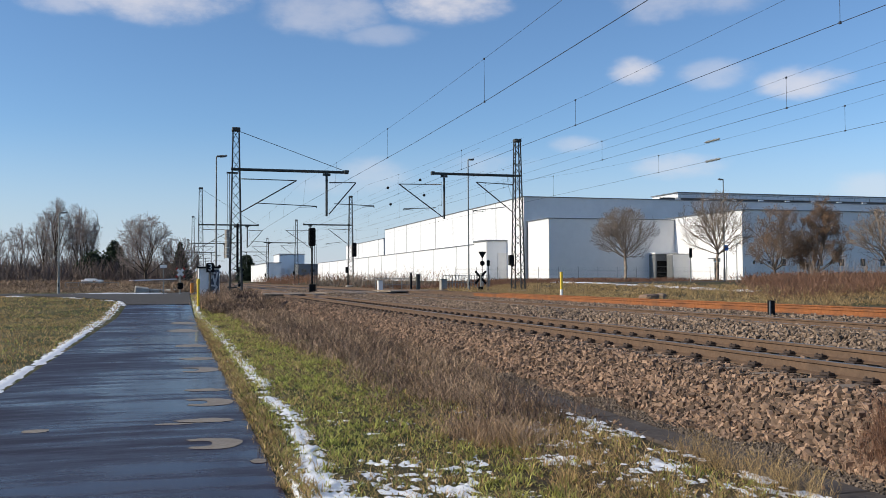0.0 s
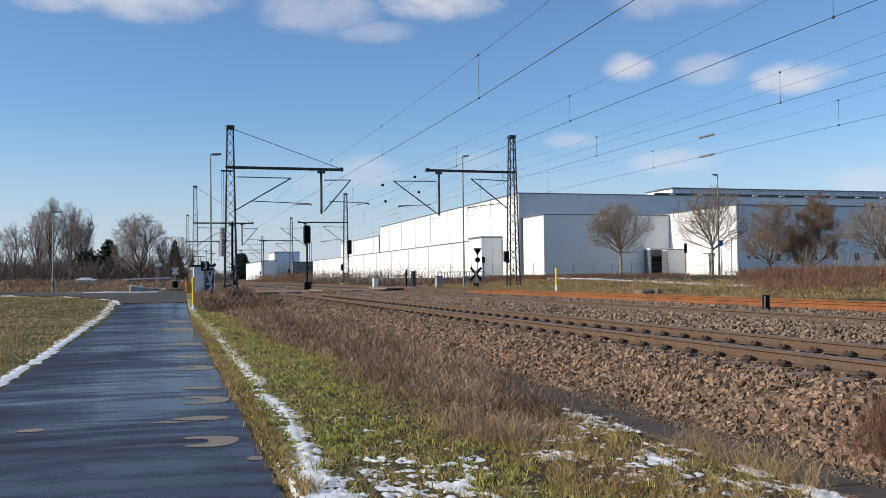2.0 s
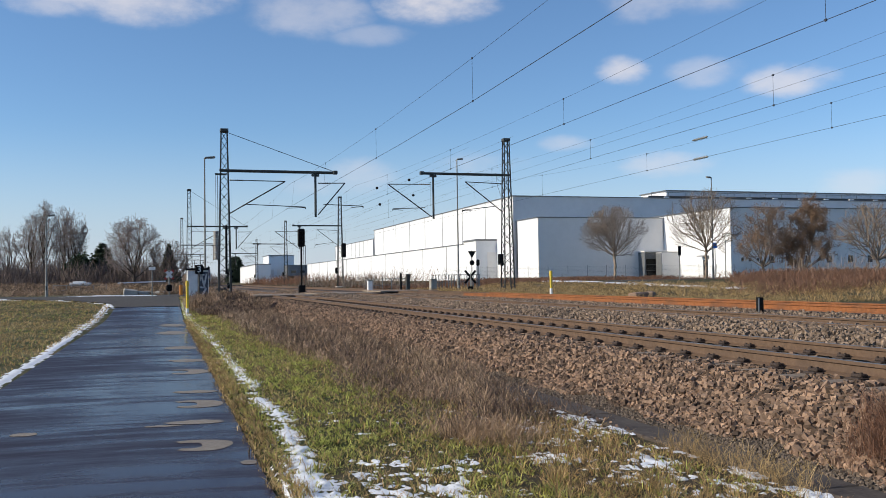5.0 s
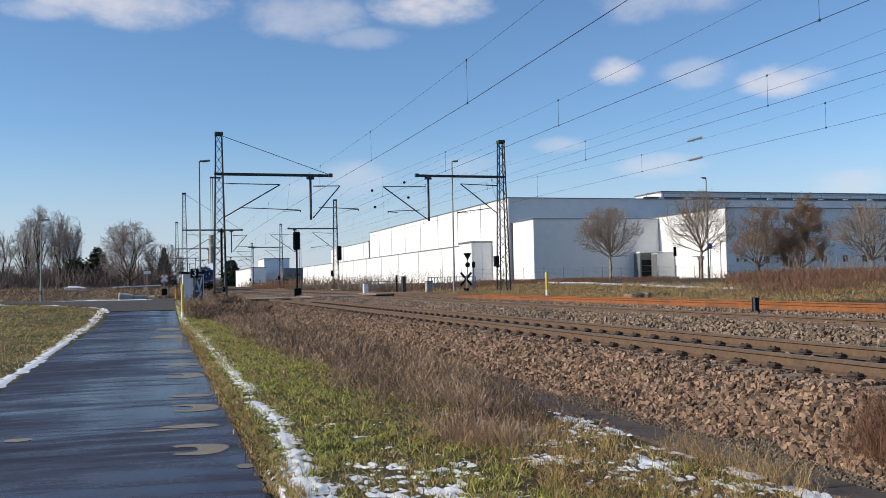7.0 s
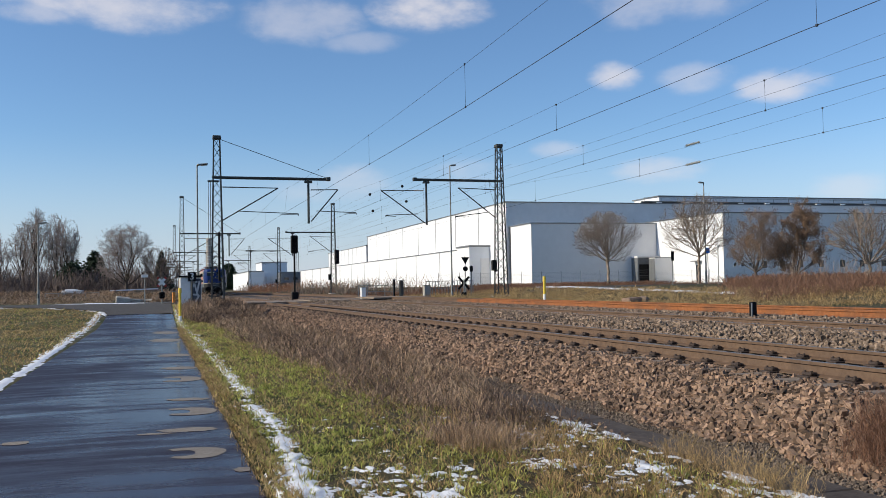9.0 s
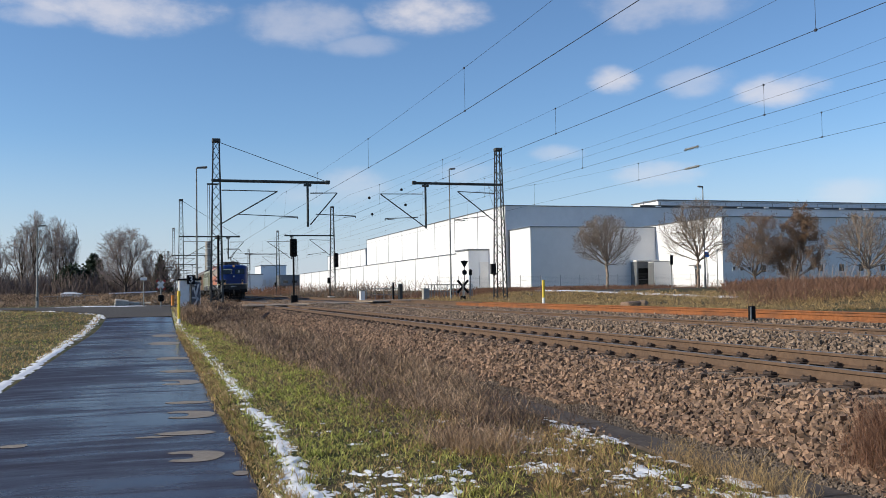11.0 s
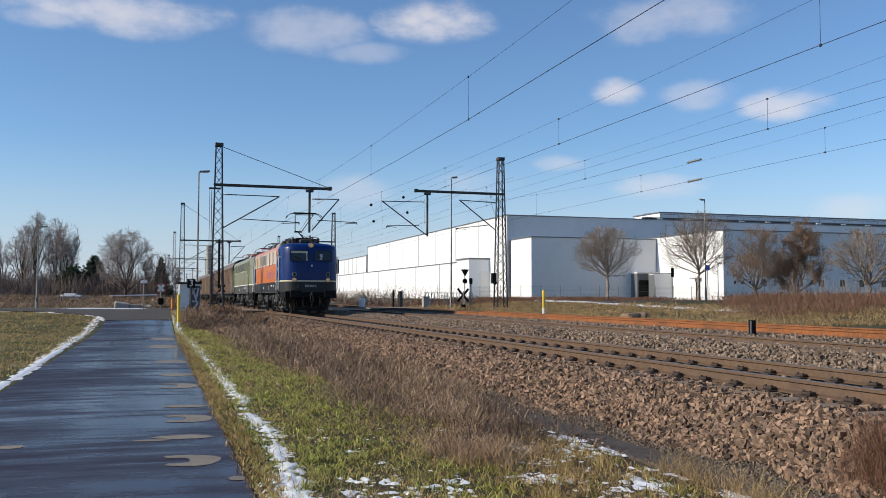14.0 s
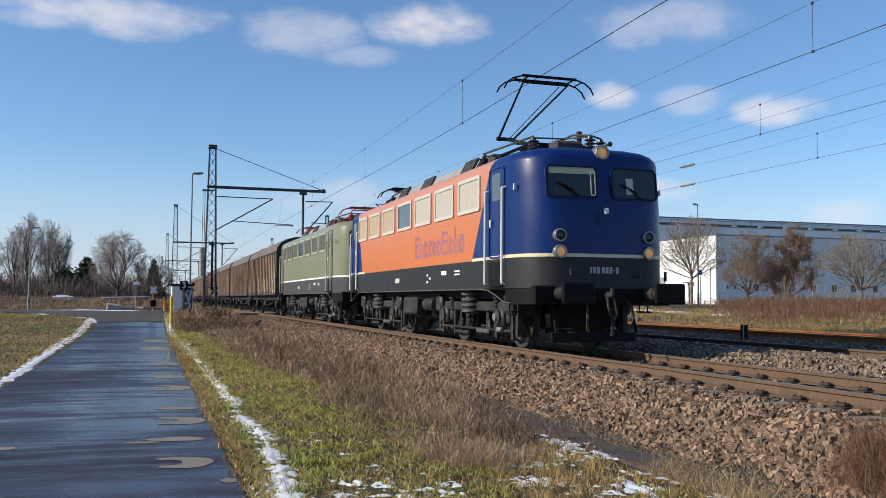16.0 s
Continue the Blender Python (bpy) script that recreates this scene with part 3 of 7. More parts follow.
# ---- train materials ----
def loco_paint(name, cab, flank, flank_top, skirt):
    """Livery by place on the body: dark skirt, cab colour, slanted flank field, grey roof; streaks of dirt run down."""
    m, nt, b, N = shader(name)
    tc = N("ShaderNodeTexCoord")
    sep = N("ShaderNodeSeparateXYZ")
    nt.links.new(tc.outputs["Object"], sep.inputs[0])
    y, z = sep.outputs[1], sep.outputs[2]

    def over(v, at, w=0.006):
        return math_node(nt, "DIVIDE", math_node(nt, "SUBTRACT", v, at - w), 2 * w, True)

    down = math_node(nt, "SUBTRACT", 3.4, z)
    a = over(math_node(nt, "SUBTRACT", y, math_node(nt, "MULTIPLY", down, 0.585)), 1.84)
    c = math_node(nt, "SUBTRACT", 1.0, over(math_node(nt, "ADD", y, math_node(nt, "MULTIPLY", down, 0.37)), 13.35))
    field = math_node(nt, "MULTIPLY", a, c)
    # flank turns paler and pinker upwards: a sheen mixed into the paint colour
    fade = ramp(nt, math_node(nt, "MULTIPLY", math_node(nt, "SUBTRACT", z, 1.7), 0.5), [(0.3, flank), (0.9, flank_top)])
    col = mixc(nt, field, cab, fade)
    roofm = math_node(nt, "MULTIPLY", over(z, 3.66, 0.02), math_node(nt, "MULTIPLY", over(y, 2.0), math_node(nt, "SUBTRACT", 1.0, over(y, 13.2))))
    col = mixc(nt, roofm, col, (0.30, 0.29, 0.28))
    low = math_node(nt, "SUBTRACT", 1.0, over(z, 1.715))
    col = mixc(nt, low, col, skirt)
    streak = noise_tex(nt, 5.0, 6, 0.65, (1, 2.2, 0.18))
    dust = noise_tex(nt, 2.2, 6, 0.6, off=2)
    col = mixc(nt, ramp(nt, streak, [(0.5, 0.0), (0.8, 0.12)]), col, (0.10, 0.085, 0.075))
    dusty = math_node(nt, "MULTIPLY", low, ramp(nt, dust, [(0.4, 0.0), (0.8, 0.14)]))
    col = mixc(nt, dusty, col, (0.085, 0.075, 0.065))
    nt.links.new(col, b.inputs["Base Color"])
    rough = math_node(nt, "ADD", math_node(nt, "MULTIPLY", dust, 0.2), math_node(nt, "ADD", 0.28, math_node(nt, "MULTIPLY", low, 0.10)))
    nt.links.new(rough, b.inputs["Roughness"])
    upper = math_node(nt, "SUBTRACT", 1.0, low)
    nt.links.new(math_node(nt, "ADD", math_node(nt, "MULTIPLY", upper, -0.10), 0.32), b.inputs["Specular IOR Level"])
    nt.links.new(math_node(nt, "MULTIPLY", upper, 0.15), b.inputs["Coat Weight"])
    b.inputs["Coat Roughness"].default_value = 0.06
    bump(nt, b, noise_tex(nt, 1.1, 3, 0.5), 0.12, 0.02)
    return m


M_LIVERY = loco_paint("blue_and_orange_livery", (0.0010, 0.019, 0.120), (0.54, 0.155, 0.040), (0.50, 0.215, 0.135), (0.018, 0.018, 0.0195))
M_LIVERYG = loco_paint("green_livery", (0.20, 0.207, 0.135), (0.20, 0.207, 0.135), (0.215, 0.22, 0.15), (0.055, 0.055, 0.055))
M_CREAM = surface("cream_line", (0.62, 0.55, 0.36), (0.72, 0.65, 0.45), 10, 0.4, 0, bumpy=0)
M_PALEFRAME = surface("pale_window_frame", (0.46, 0.42, 0.375), (0.57, 0.53, 0.475), 10, 0.5, 0, bumpy=0)
M_GREYFRAME = surface("grey_window_frame", (0.30, 0.33, 0.24), (0.36, 0.39, 0.28), 10, 0.5, 0, bumpy=0)
M_GLASS = surface("cab_glass", (0.012, 0.015, 0.018), (0.02, 0.024, 0.028), 2, 0.06, 0, bumpy=0)
M_GLASSBLUE = surface("flank_glass", (0.06, 0.085, 0.10), (0.09, 0.115, 0.13), 2, 0.1, 0, bumpy=0)
M_STEEL = surface("handrail_white", (0.66, 0.66, 0.64), (0.76, 0.76, 0.74), 12, 0.35, 0.0, bumpy=0)
M_CHROME = surface("lamp_ring", (0.22, 0.22, 0.22), (0.30, 0.30, 0.30), 12, 0.3, 0.6, bumpy=0)
M_RUNNING = surface("dusty_running_gear", (0.006, 0.006, 0.006), (0.040, 0.039, 0.038), 9, 0.55, 0, (0.11, 0.105, 0.10), 0.45, 0.5, spec=0.3)
M_WHEEL = surface("wheel_steel", (0.035, 0.028, 0.024), (0.07, 0.058, 0.05), 10, 0.6, 0.3)
M_INSUL = surface("brown_porcelain", (0.018, 0.012, 0.010), (0.04, 0.026, 0.022), 10, 0.25, 0, bumpy=0)
M_INSULRED = surface("red_insulator", (0.25, 0.03, 0.025), (0.35, 0.05, 0.04), 10, 0.4, 0, bumpy=0)
M_ROOFGREY = surface("roof_hood_grey", (0.26, 0.25, 0.245), (0.36, 0.35, 0.34), 8, 0.6, 0.1, (0.16, 0.14, 0.12), 0.5)
M_ROOFDARK = surface("roof_louvre_dark", (0.03, 0.028, 0.027), (0.07, 0.065, 0.06), 10, 0.7, 0)
M_COPPER = surface("bus_bar", (0.05, 0.042, 0.038), (0.10, 0.085, 0.075), 12, 0.5, 0.5, bumpy=0)
M_LETTER = surface("white_lettering", (0.70, 0.70, 0.68), (0.78, 0.78, 0.76), 20, 0.6, 0, bumpy=0)
M_VIOLET = surface("faded_violet_lettering", (0.22, 0.10, 0.19), (0.36, 0.14, 0.15), 9, 0.55, 0, (0.55, 0.15, 0.04), 0.7, bumpy=0)
M_LIP = surface("worn_edge", (0.06, 0.06, 0.06), (0.12, 0.12, 0.118), 12, 0.5, 0, bumpy=0)
M_SPRING = surface("grey_spring_steel", (0.05, 0.05, 0.05), (0.12, 0.118, 0.115), 10, 0.5, 0, (0.03, 0.03, 0.03), 0.5)
M_NUMBER = surface("grey_lettering", (0.30, 0.30, 0.30), (0.44, 0.44, 0.43), 40, 0.6, 0, bumpy=0)
M_REDPAINT = surface("red_paint", (0.30, 0.035, 0.025), (0.42, 0.06, 0.04), 10, 0.5, 0)


def louvre_material(name, dark, light):
    m, nt, b, N = shader(name)
    tc = N("ShaderNodeTexCoord")
    w = N("ShaderNodeTexWave")
    w.bands_direction = "Y"
    w.inputs["Scale"].default_value = 6.0
    w.inputs["Distortion"].default_value = 0.4
    nt.links.new(tc.outputs["Object"], w.inputs["Vector"])
    stain = noise_tex(nt, 3, 6, 0.6, (1, 3, 0.5))
    col = mixc(nt, ramp(nt, stain, [(0.4, 0.0), (0.75, 0.6)]), ramp(nt, w.outputs["Fac"], [(0.2, dark), (0.7, light)]), dark)
    nt.links.new(col, b.inputs["Base Color"])
    b.inputs["Roughness"].default_value = 0.7
    bump(nt, b, w.outputs["Fac"], 0.6, 0.012)
    return m


M_LOUVRE = louvre_material("pale_louvre", (0.37, 0.34, 0.29), (0.50, 0.475, 0.42))
M_LOUVRETAN = louvre_material("tan_louvre", (0.34, 0.26, 0.16), (0.47, 0.385, 0.27))
M_LOUVREDARK = louvre_material("dark_louvre", (0.055, 0.055, 0.045), (0.11, 0.11, 0.09))


def lit_lamp():
    m, nt, b, _ = shader("amber_headlight")
    b.inputs["Base Color"].default_value = (0.40, 0.24, 0.10, 1)
    b.inputs["Emission Color"].default_value = (1.0, 0.55, 0.22, 1)
    b.inputs["Emission Strength"].default_value = 0.22
    b.inputs["Roughness"].default_value = 0.15
    return m


M_HEADLIGHT = lit_lamp()

# ---- locomotive ----
YC = 7.6  # half way along the body, from the headlights


def loco_outline(d, z):
    """Plan of the body at height z, drawn in by d; front and rear slightly bowed and leaning back above the sill."""
    W, r, ry, n = 1.5 - d, 0.7, 1.0, 8
    lean = 0.11 * sstep(2.3, 3.5, z)

    def fy(x):
        return -0.03 + 0.12 * (x / 1.5) ** 2 + d + lean
    half = []
    for i in range(9):
        x = -(W - r) + 2 * (W - r) * i / 8
        half.append((x, fy(x)))
    y0 = fy(W - r)
    for i in range(1, n + 1):
        a = math.pi / 2 * i / n
        half.append((W - r + r * math.sin(a), y0 + ry * (1 - math.cos(a))))
    for k in (2.0, 4.0, 6.0):
        half.append((W, k))
    return half + [(-x, 2 * YC - y) for x, y in half] + []


def full_ring(d, z):
    h = loco_outline(d, z)
    n = len(h) // 2
    front, rear = h[:n], h[n:]
    left = [(-x, y) for x, y in reversed(front[9:])]
    left_rear = [(-x, 2 * YC - (2 * YC - y)) for x, y in reversed(rear[9:])]
    return front + left_rear[:0] + [(x, y) for x, y in [(-p[0], p[1]) for p in reversed(rear[9:])]] + rear + left


def ring_loft(levels):
    g = Geo()
    rings = [[(x, y, z) for x, y in full_ring(d, z)] for z, d in levels]
    n = len(rings[0])
    P = [p for r in rings for p in r]
    F = [(k * n + i, k * n + (i + 1) % n, (k + 1) * n + (i + 1) % n, (k + 1) * n + i) for k in range(len(rings) - 1) for i in range(n)]
    F += [tuple(range((len(rings) - 1) * n, len(rings) * n)), tuple(reversed(range(n)))]
    return g.add(P, F)


def rounded_rect(w, h, r, n=5):
    pts = []
    for cx, cy, a0 in ((w / 2 - r, h / 2 - r, 0), (-w / 2 + r, h / 2 - r, 90), (-w / 2 + r, -h / 2 + r, 180), (w / 2 - r, -h / 2 + r, 270)):
        for i in range(n + 1):
            a = radians(a0 + 90 * i / n)
            pts.append((cx + r * math.cos(a), cy + r * math.sin(a)))
    return pts


def plate(m, w, h, r, t):
    """A rounded plate in the x, z plane of m, its face towards -y."""
    o = rounded_rect(w, h, r)
    n = len(o)
    P = [m @ Vector((x, -t, z)) for x, z in o] + [m @ Vector((x, 0.02, z)) for x, z in o]
    return Geo().add(P, [tuple(range(n)), tuple(reversed(range(n, 2 * n)))] + [((i + 1) % n, i, i + n, (i + 1) % n + n) for i in range(n)])


def frame_ring(m, w, h, r, b, t, back=0.02):
    o, q = rounded_rect(w, h, r), rounded_rect(w - 2 * b, h - 2 * b, max(0.01, r - b))
    n = len(o)
    P = [m @ Vector((x, y, z)) for ring, y in ((o, back), (o, -t), (q, -t), (q, back)) for x, z in ring]
    F = [(k * n + i, k * n + (i + 1) % n, (k + 1) % 4 * n + (i + 1) % n, (k + 1) % 4 * n + i) for k in range(4) for i in range(n)]
    return Geo().add(P, F)


LEFT = Matrix.Rotation(radians(-90), 4, "Z")   # a plate facing -x
SIDE_WINDOWS = ((2.33, 3.66), (3.98, 5.32), (5.62, 6.95), (7.27, 8.57), (8.88, 10.22), (10.52, 11.84), (12.12, 13.22))


def insulator(g, base, h=0.28, r=0.075):
    prof = [(0, r * 0.6)]
    for i in range(4):
        t = h * (0.1 + 0.2 * i)
        prof += [(t, r * 0.6), (t + h * 0.04, r * 1.25), (t + h * 0.1, r * 1.1), (t + h * 0.12, r * 0.6)]
    prof += [(h, r * 0.5)]
    g.lathe(base, (0, 0, 1), prof, 10)


def pantograph(loco, flip, raised, frame_mat, ins_mat):
    """A single-arm pantograph; flip turns it to the rear roof."""
    def T(p):
        x, y, z = p
        return (-x, 2 * YC - y, z) if flip else (x, y, z)
    base = Geo()
    for a, b in (((-0.6, 1.9, 4.02), (0.6, 1.9, 4.02)), ((-0.6, 3.5, 4.02), (0.6, 3.5, 4.02)), ((-0.6, 1.9, 4.02), (-0.6, 3.5, 4.02)), ((0.6, 1.9, 4.02), (0.6, 3.5, 4.02)),
                 ((-0.35, 2.7, 4.1), (0.35, 2.7, 4.1)), ((-0.6, 2.7, 4.02), (-0.35, 2.7, 4.1)), ((0.6, 2.7, 4.02), (0.35, 2.7, 4.1))):
        base.tube(T(a), T(b), 0.035)
    for x, y in ((-0.3, 2.35), (0.3, 2.35)):
        base.tube(T((x, y, 4.08)), T((x, y + 0.75, 4.1)), 0.055, n=8)
    p = part("pantograph", base, frame_mat, loco, "raised pantograph" if raised else "folded pantograph")
    for x in (-0.6, 0.6):
        for y in (1.9, 3.5):
            ins = Geo()
            insulator(ins, T((x, y, 3.76)), 0.26)
            part("insulator", ins, ins_mat, p, "ribbed insulator")
    knee, head = ((0, 4.75, 4.62), (2.55, 5.46)) if raised else ((0, 4.3, 4.2), (2.45, 4.33))
    low = Geo().tube(T((0, 2.7, 4.12)), T(knee), 0.045, 0.035, 8)
    low.tube(T((0.16, 2.5, 4.1)), T((0.1, knee[1] - 0.15, knee[2] - 0.12)), 0.016)
    low.tube(T((-0.22, knee[1], knee[2])), T((0.22, knee[1], knee[2])), 0.045, n=8)
    part("lower_arm", low, frame_mat, p)
    up = Geo()
    for s in (-1, 1):
        up.tube(T((s * 0.18, knee[1], knee[2])), T((s * 0.5, head[0], head[1] - 0.05)), 0.028, 0.02)
    up.tube(T((0.0, knee[1] - 0.1, knee[2] - 0.05)), T((0.3, head[0], head[1] - 0.1)), 0.01)
    up.tube(T((-0.5, head[0], head[1] - 0.05)), T((0.5, head[0], head[1] - 0.05)), 0.022)
    part("upper_arm", up, frame_mat, p)
    hd = Geo()
    for dy in (-0.2, 0.2):
        y = head[0] + dy
        pts = [(-1.0, y, head[1] - 0.26), (-0.93, y, head[1] - 0.13), (-0.8, y, head[1] - 0.03), (-0.6, y, head[1] + 0.03)]
        pts = pts + [(-x, b, c) for x, b, c in reversed(pts)]
        for a, b in zip(pts, pts[1:]):
            hd.tube(T(a), T(b), 0.024 if abs(a[0]) < 0.7 and abs(b[0]) < 0.7 else 0.016)
        hd.box(T((0, y, head[1] + 0.045)), (1.2, 0.05, 0.03))
    for s in (-1, 1):
        hd.tube(T((s * 0.5, head[0] - 0.2, head[1])), T((s * 0.5, head[0] + 0.2, head[1])), 0.02)
        hd.tube(T((s * 0.72, head[0] - 0.2, head[1] - 0.02)), T((s * 0.72, head[0] + 0.2, head[1] - 0.02)), 0.014)
    part("collector_head", hd, frame_mat, p)


def coil(g, c, r, h, n=5):
    for i in range(n):
        z = c[2] - h / 2 + h * (i + 0.5) / n
        g.lathe((c[0], c[1], z - h * 0.32 / n), (0, 0, 1), [(0, r * 0.85), (h * 0.15 / n, r), (h * 0.5 / n, r), (h * 0.64 / n, r * 0.85)], 12)
    g.tube((c[0], c[1], c[2] - h / 2 - 0.02), (c[0], c[1], c[2] + h / 2 + 0.02), r * 0.6, n=8)


def wheelset_mesh(name, r, half=0.75, n=28):
    g = Geo()
    g.tube((-half - 0.25, 0, 0), (half + 0.25, 0, 0), 0.085, n=10)
    for s in (-1, 1):
        g.lathe((s * (half - 0.07), 0, 0), (s, 0, 0), [(-0.03, r * 0.2), (-0.03, r + 0.028), (0.0, r + 0.028), (0.01, r), (0.105, r - 0.005), (0.105, r * 0.86), (0.06, r * 0.82), (0.05, r * 0.35), (0.12, r * 0.3), (0.12, r * 0.1)], n)
        for k in range(8):
            a = 2 * math.pi * k / 8
            g.box((s * (half - 0.005), math.cos(a) * r * 0.58, math.sin(a) * r * 0.58), (0.03, 0.05, r * 0.4), Matrix.Rotation(-a + math.pi / 2, 4, "X"))
    return mesh_of(name, g, M_WHEEL, True)


ROLLING = []   # wheelsets: object, place on its vehicle, radius


def loco_bogie(loco, yc, wheel):
    fr = Geo()
    for s in (-1, 1):
        x = s * 1.1
        fr.box((x, yc, 0.80), (0.14, 4.6, 0.20), bev=0.03)
        for k in (-1.7, 1.7):
            fr.box((x, yc + k, 0.62), (0.16, 0.62, 0.30), bev=0.04)
            fr.box((x + s * 0.02, yc + k - 0.42, 0.45), (0.06, 0.10, 0.55))
            fr.box((x + s * 0.02, yc + k + 0.42, 0.45), (0.06, 0.10, 0.55))
        fr.tube((x + s * 0.05, yc - 2.2, 0.34), (x + s * 0.05, yc + 2.2, 0.34), 0.025)
        fr.box((x, yc - 2.35, 0.55), (0.10, 0.12, 0.6))
        fr.box((x, yc + 2.35, 0.55), (0.10, 0.12, 0.6))
    for k in (-2.2, 0, 2.2):
        fr.box((0, yc + k, 0.75), (2.2, 0.22, 0.25))
    b = part("bogie", fr, M_RUNNING, loco, "black dusty bogie", smooth=True)
    for s in (-1, 1):
        x = s * 1.16
        for k in (-1.7, 1.7):
            part("axle_box", Geo().box((x, yc + k, 0.60), (0.22, 0.38, 0.36), bev=0.05).lathe((x + s * 0.1, yc + k, 0.60), (s, 0, 0), [(0, 0.15), (0.05, 0.15), (0.07, 0.08)], 14), M_RUNNING, b, smooth=True)
            if yc < YC and k < 0:
                part("axle_cover", Geo().lathe((x + s * 0.16, yc + k, 0.60), (s, 0, 0), [(0, 0.09), (0.04, 0.08), (0.05, 0.03)], 14).box((x + s * 0.05, yc + k + 0.05, 0.36), (0.12, 0.22, 0.10), bev=0.03), M_GALV, b, "bright grey axle cover", smooth=True)
            for j in (-0.33, 0.33):
                g = Geo()
                coil(g, (x, yc + k + j, 0.86), 0.085, 0.3, 4)
                part("coil_spring", g, M_RUNNING, b)
        g = Geo()
        coil(g, (x + s * 0.05, yc, 0.88), 0.21, 0.48, 4)
        part("large_spring", g, M_SPRING, b, smooth=True)
        part("sand_box", Geo().box((x, yc - 2.15, 0.86), (0.22, 0.42, 0.40), bev=0.05).tube((x, yc - 2.2, 0.7), (x - s * 0.3, yc - 2.42, 0.14), 0.025), M_RUNNING, b, smooth=True)
        part("sand_box", Geo().box((x, yc + 2.15, 0.86), (0.22, 0.42, 0.40), bev=0.05).tube((x, yc + 2.2, 0.7), (x - s * 0.3, yc + 2.42, 0.14), 0.025), M_RUNNING, b, smooth=True)
        for k in (-1.05, -0.62, 0.62, 1.05):
            g = Geo().box((x - s * 0.1, yc + k, 0.45), (0.07, 0.10, 0.5), bev=0.02)
            g.box((x - s * 0.12, yc + k * 1.02, 0.40), (0.09, 0.16, 0.30), Matrix.Rotation(0.25 * (1 if k > 0 else -1), 4, "X"), bev=0.03)
            part("brake_hanger", g, M_RUNNING, b)
        part("brake_beam", Geo().box((x, yc - 0.6, 0.30), (0.08, 0.7, 0.09), bev=0.02), M_SPRING, b)
        part("brake_beam", Geo().box((x, yc + 0.7, 0.24), (0.08, 0.8, 0.07), bev=0.02), M_RUNNING, b)
    for k in (-1.7, 1.7):
        o = new("wheelset", wheel)
        o.parent = loco
        ROLLING.append((o, (0, yc + k, 0.625), 0.625))


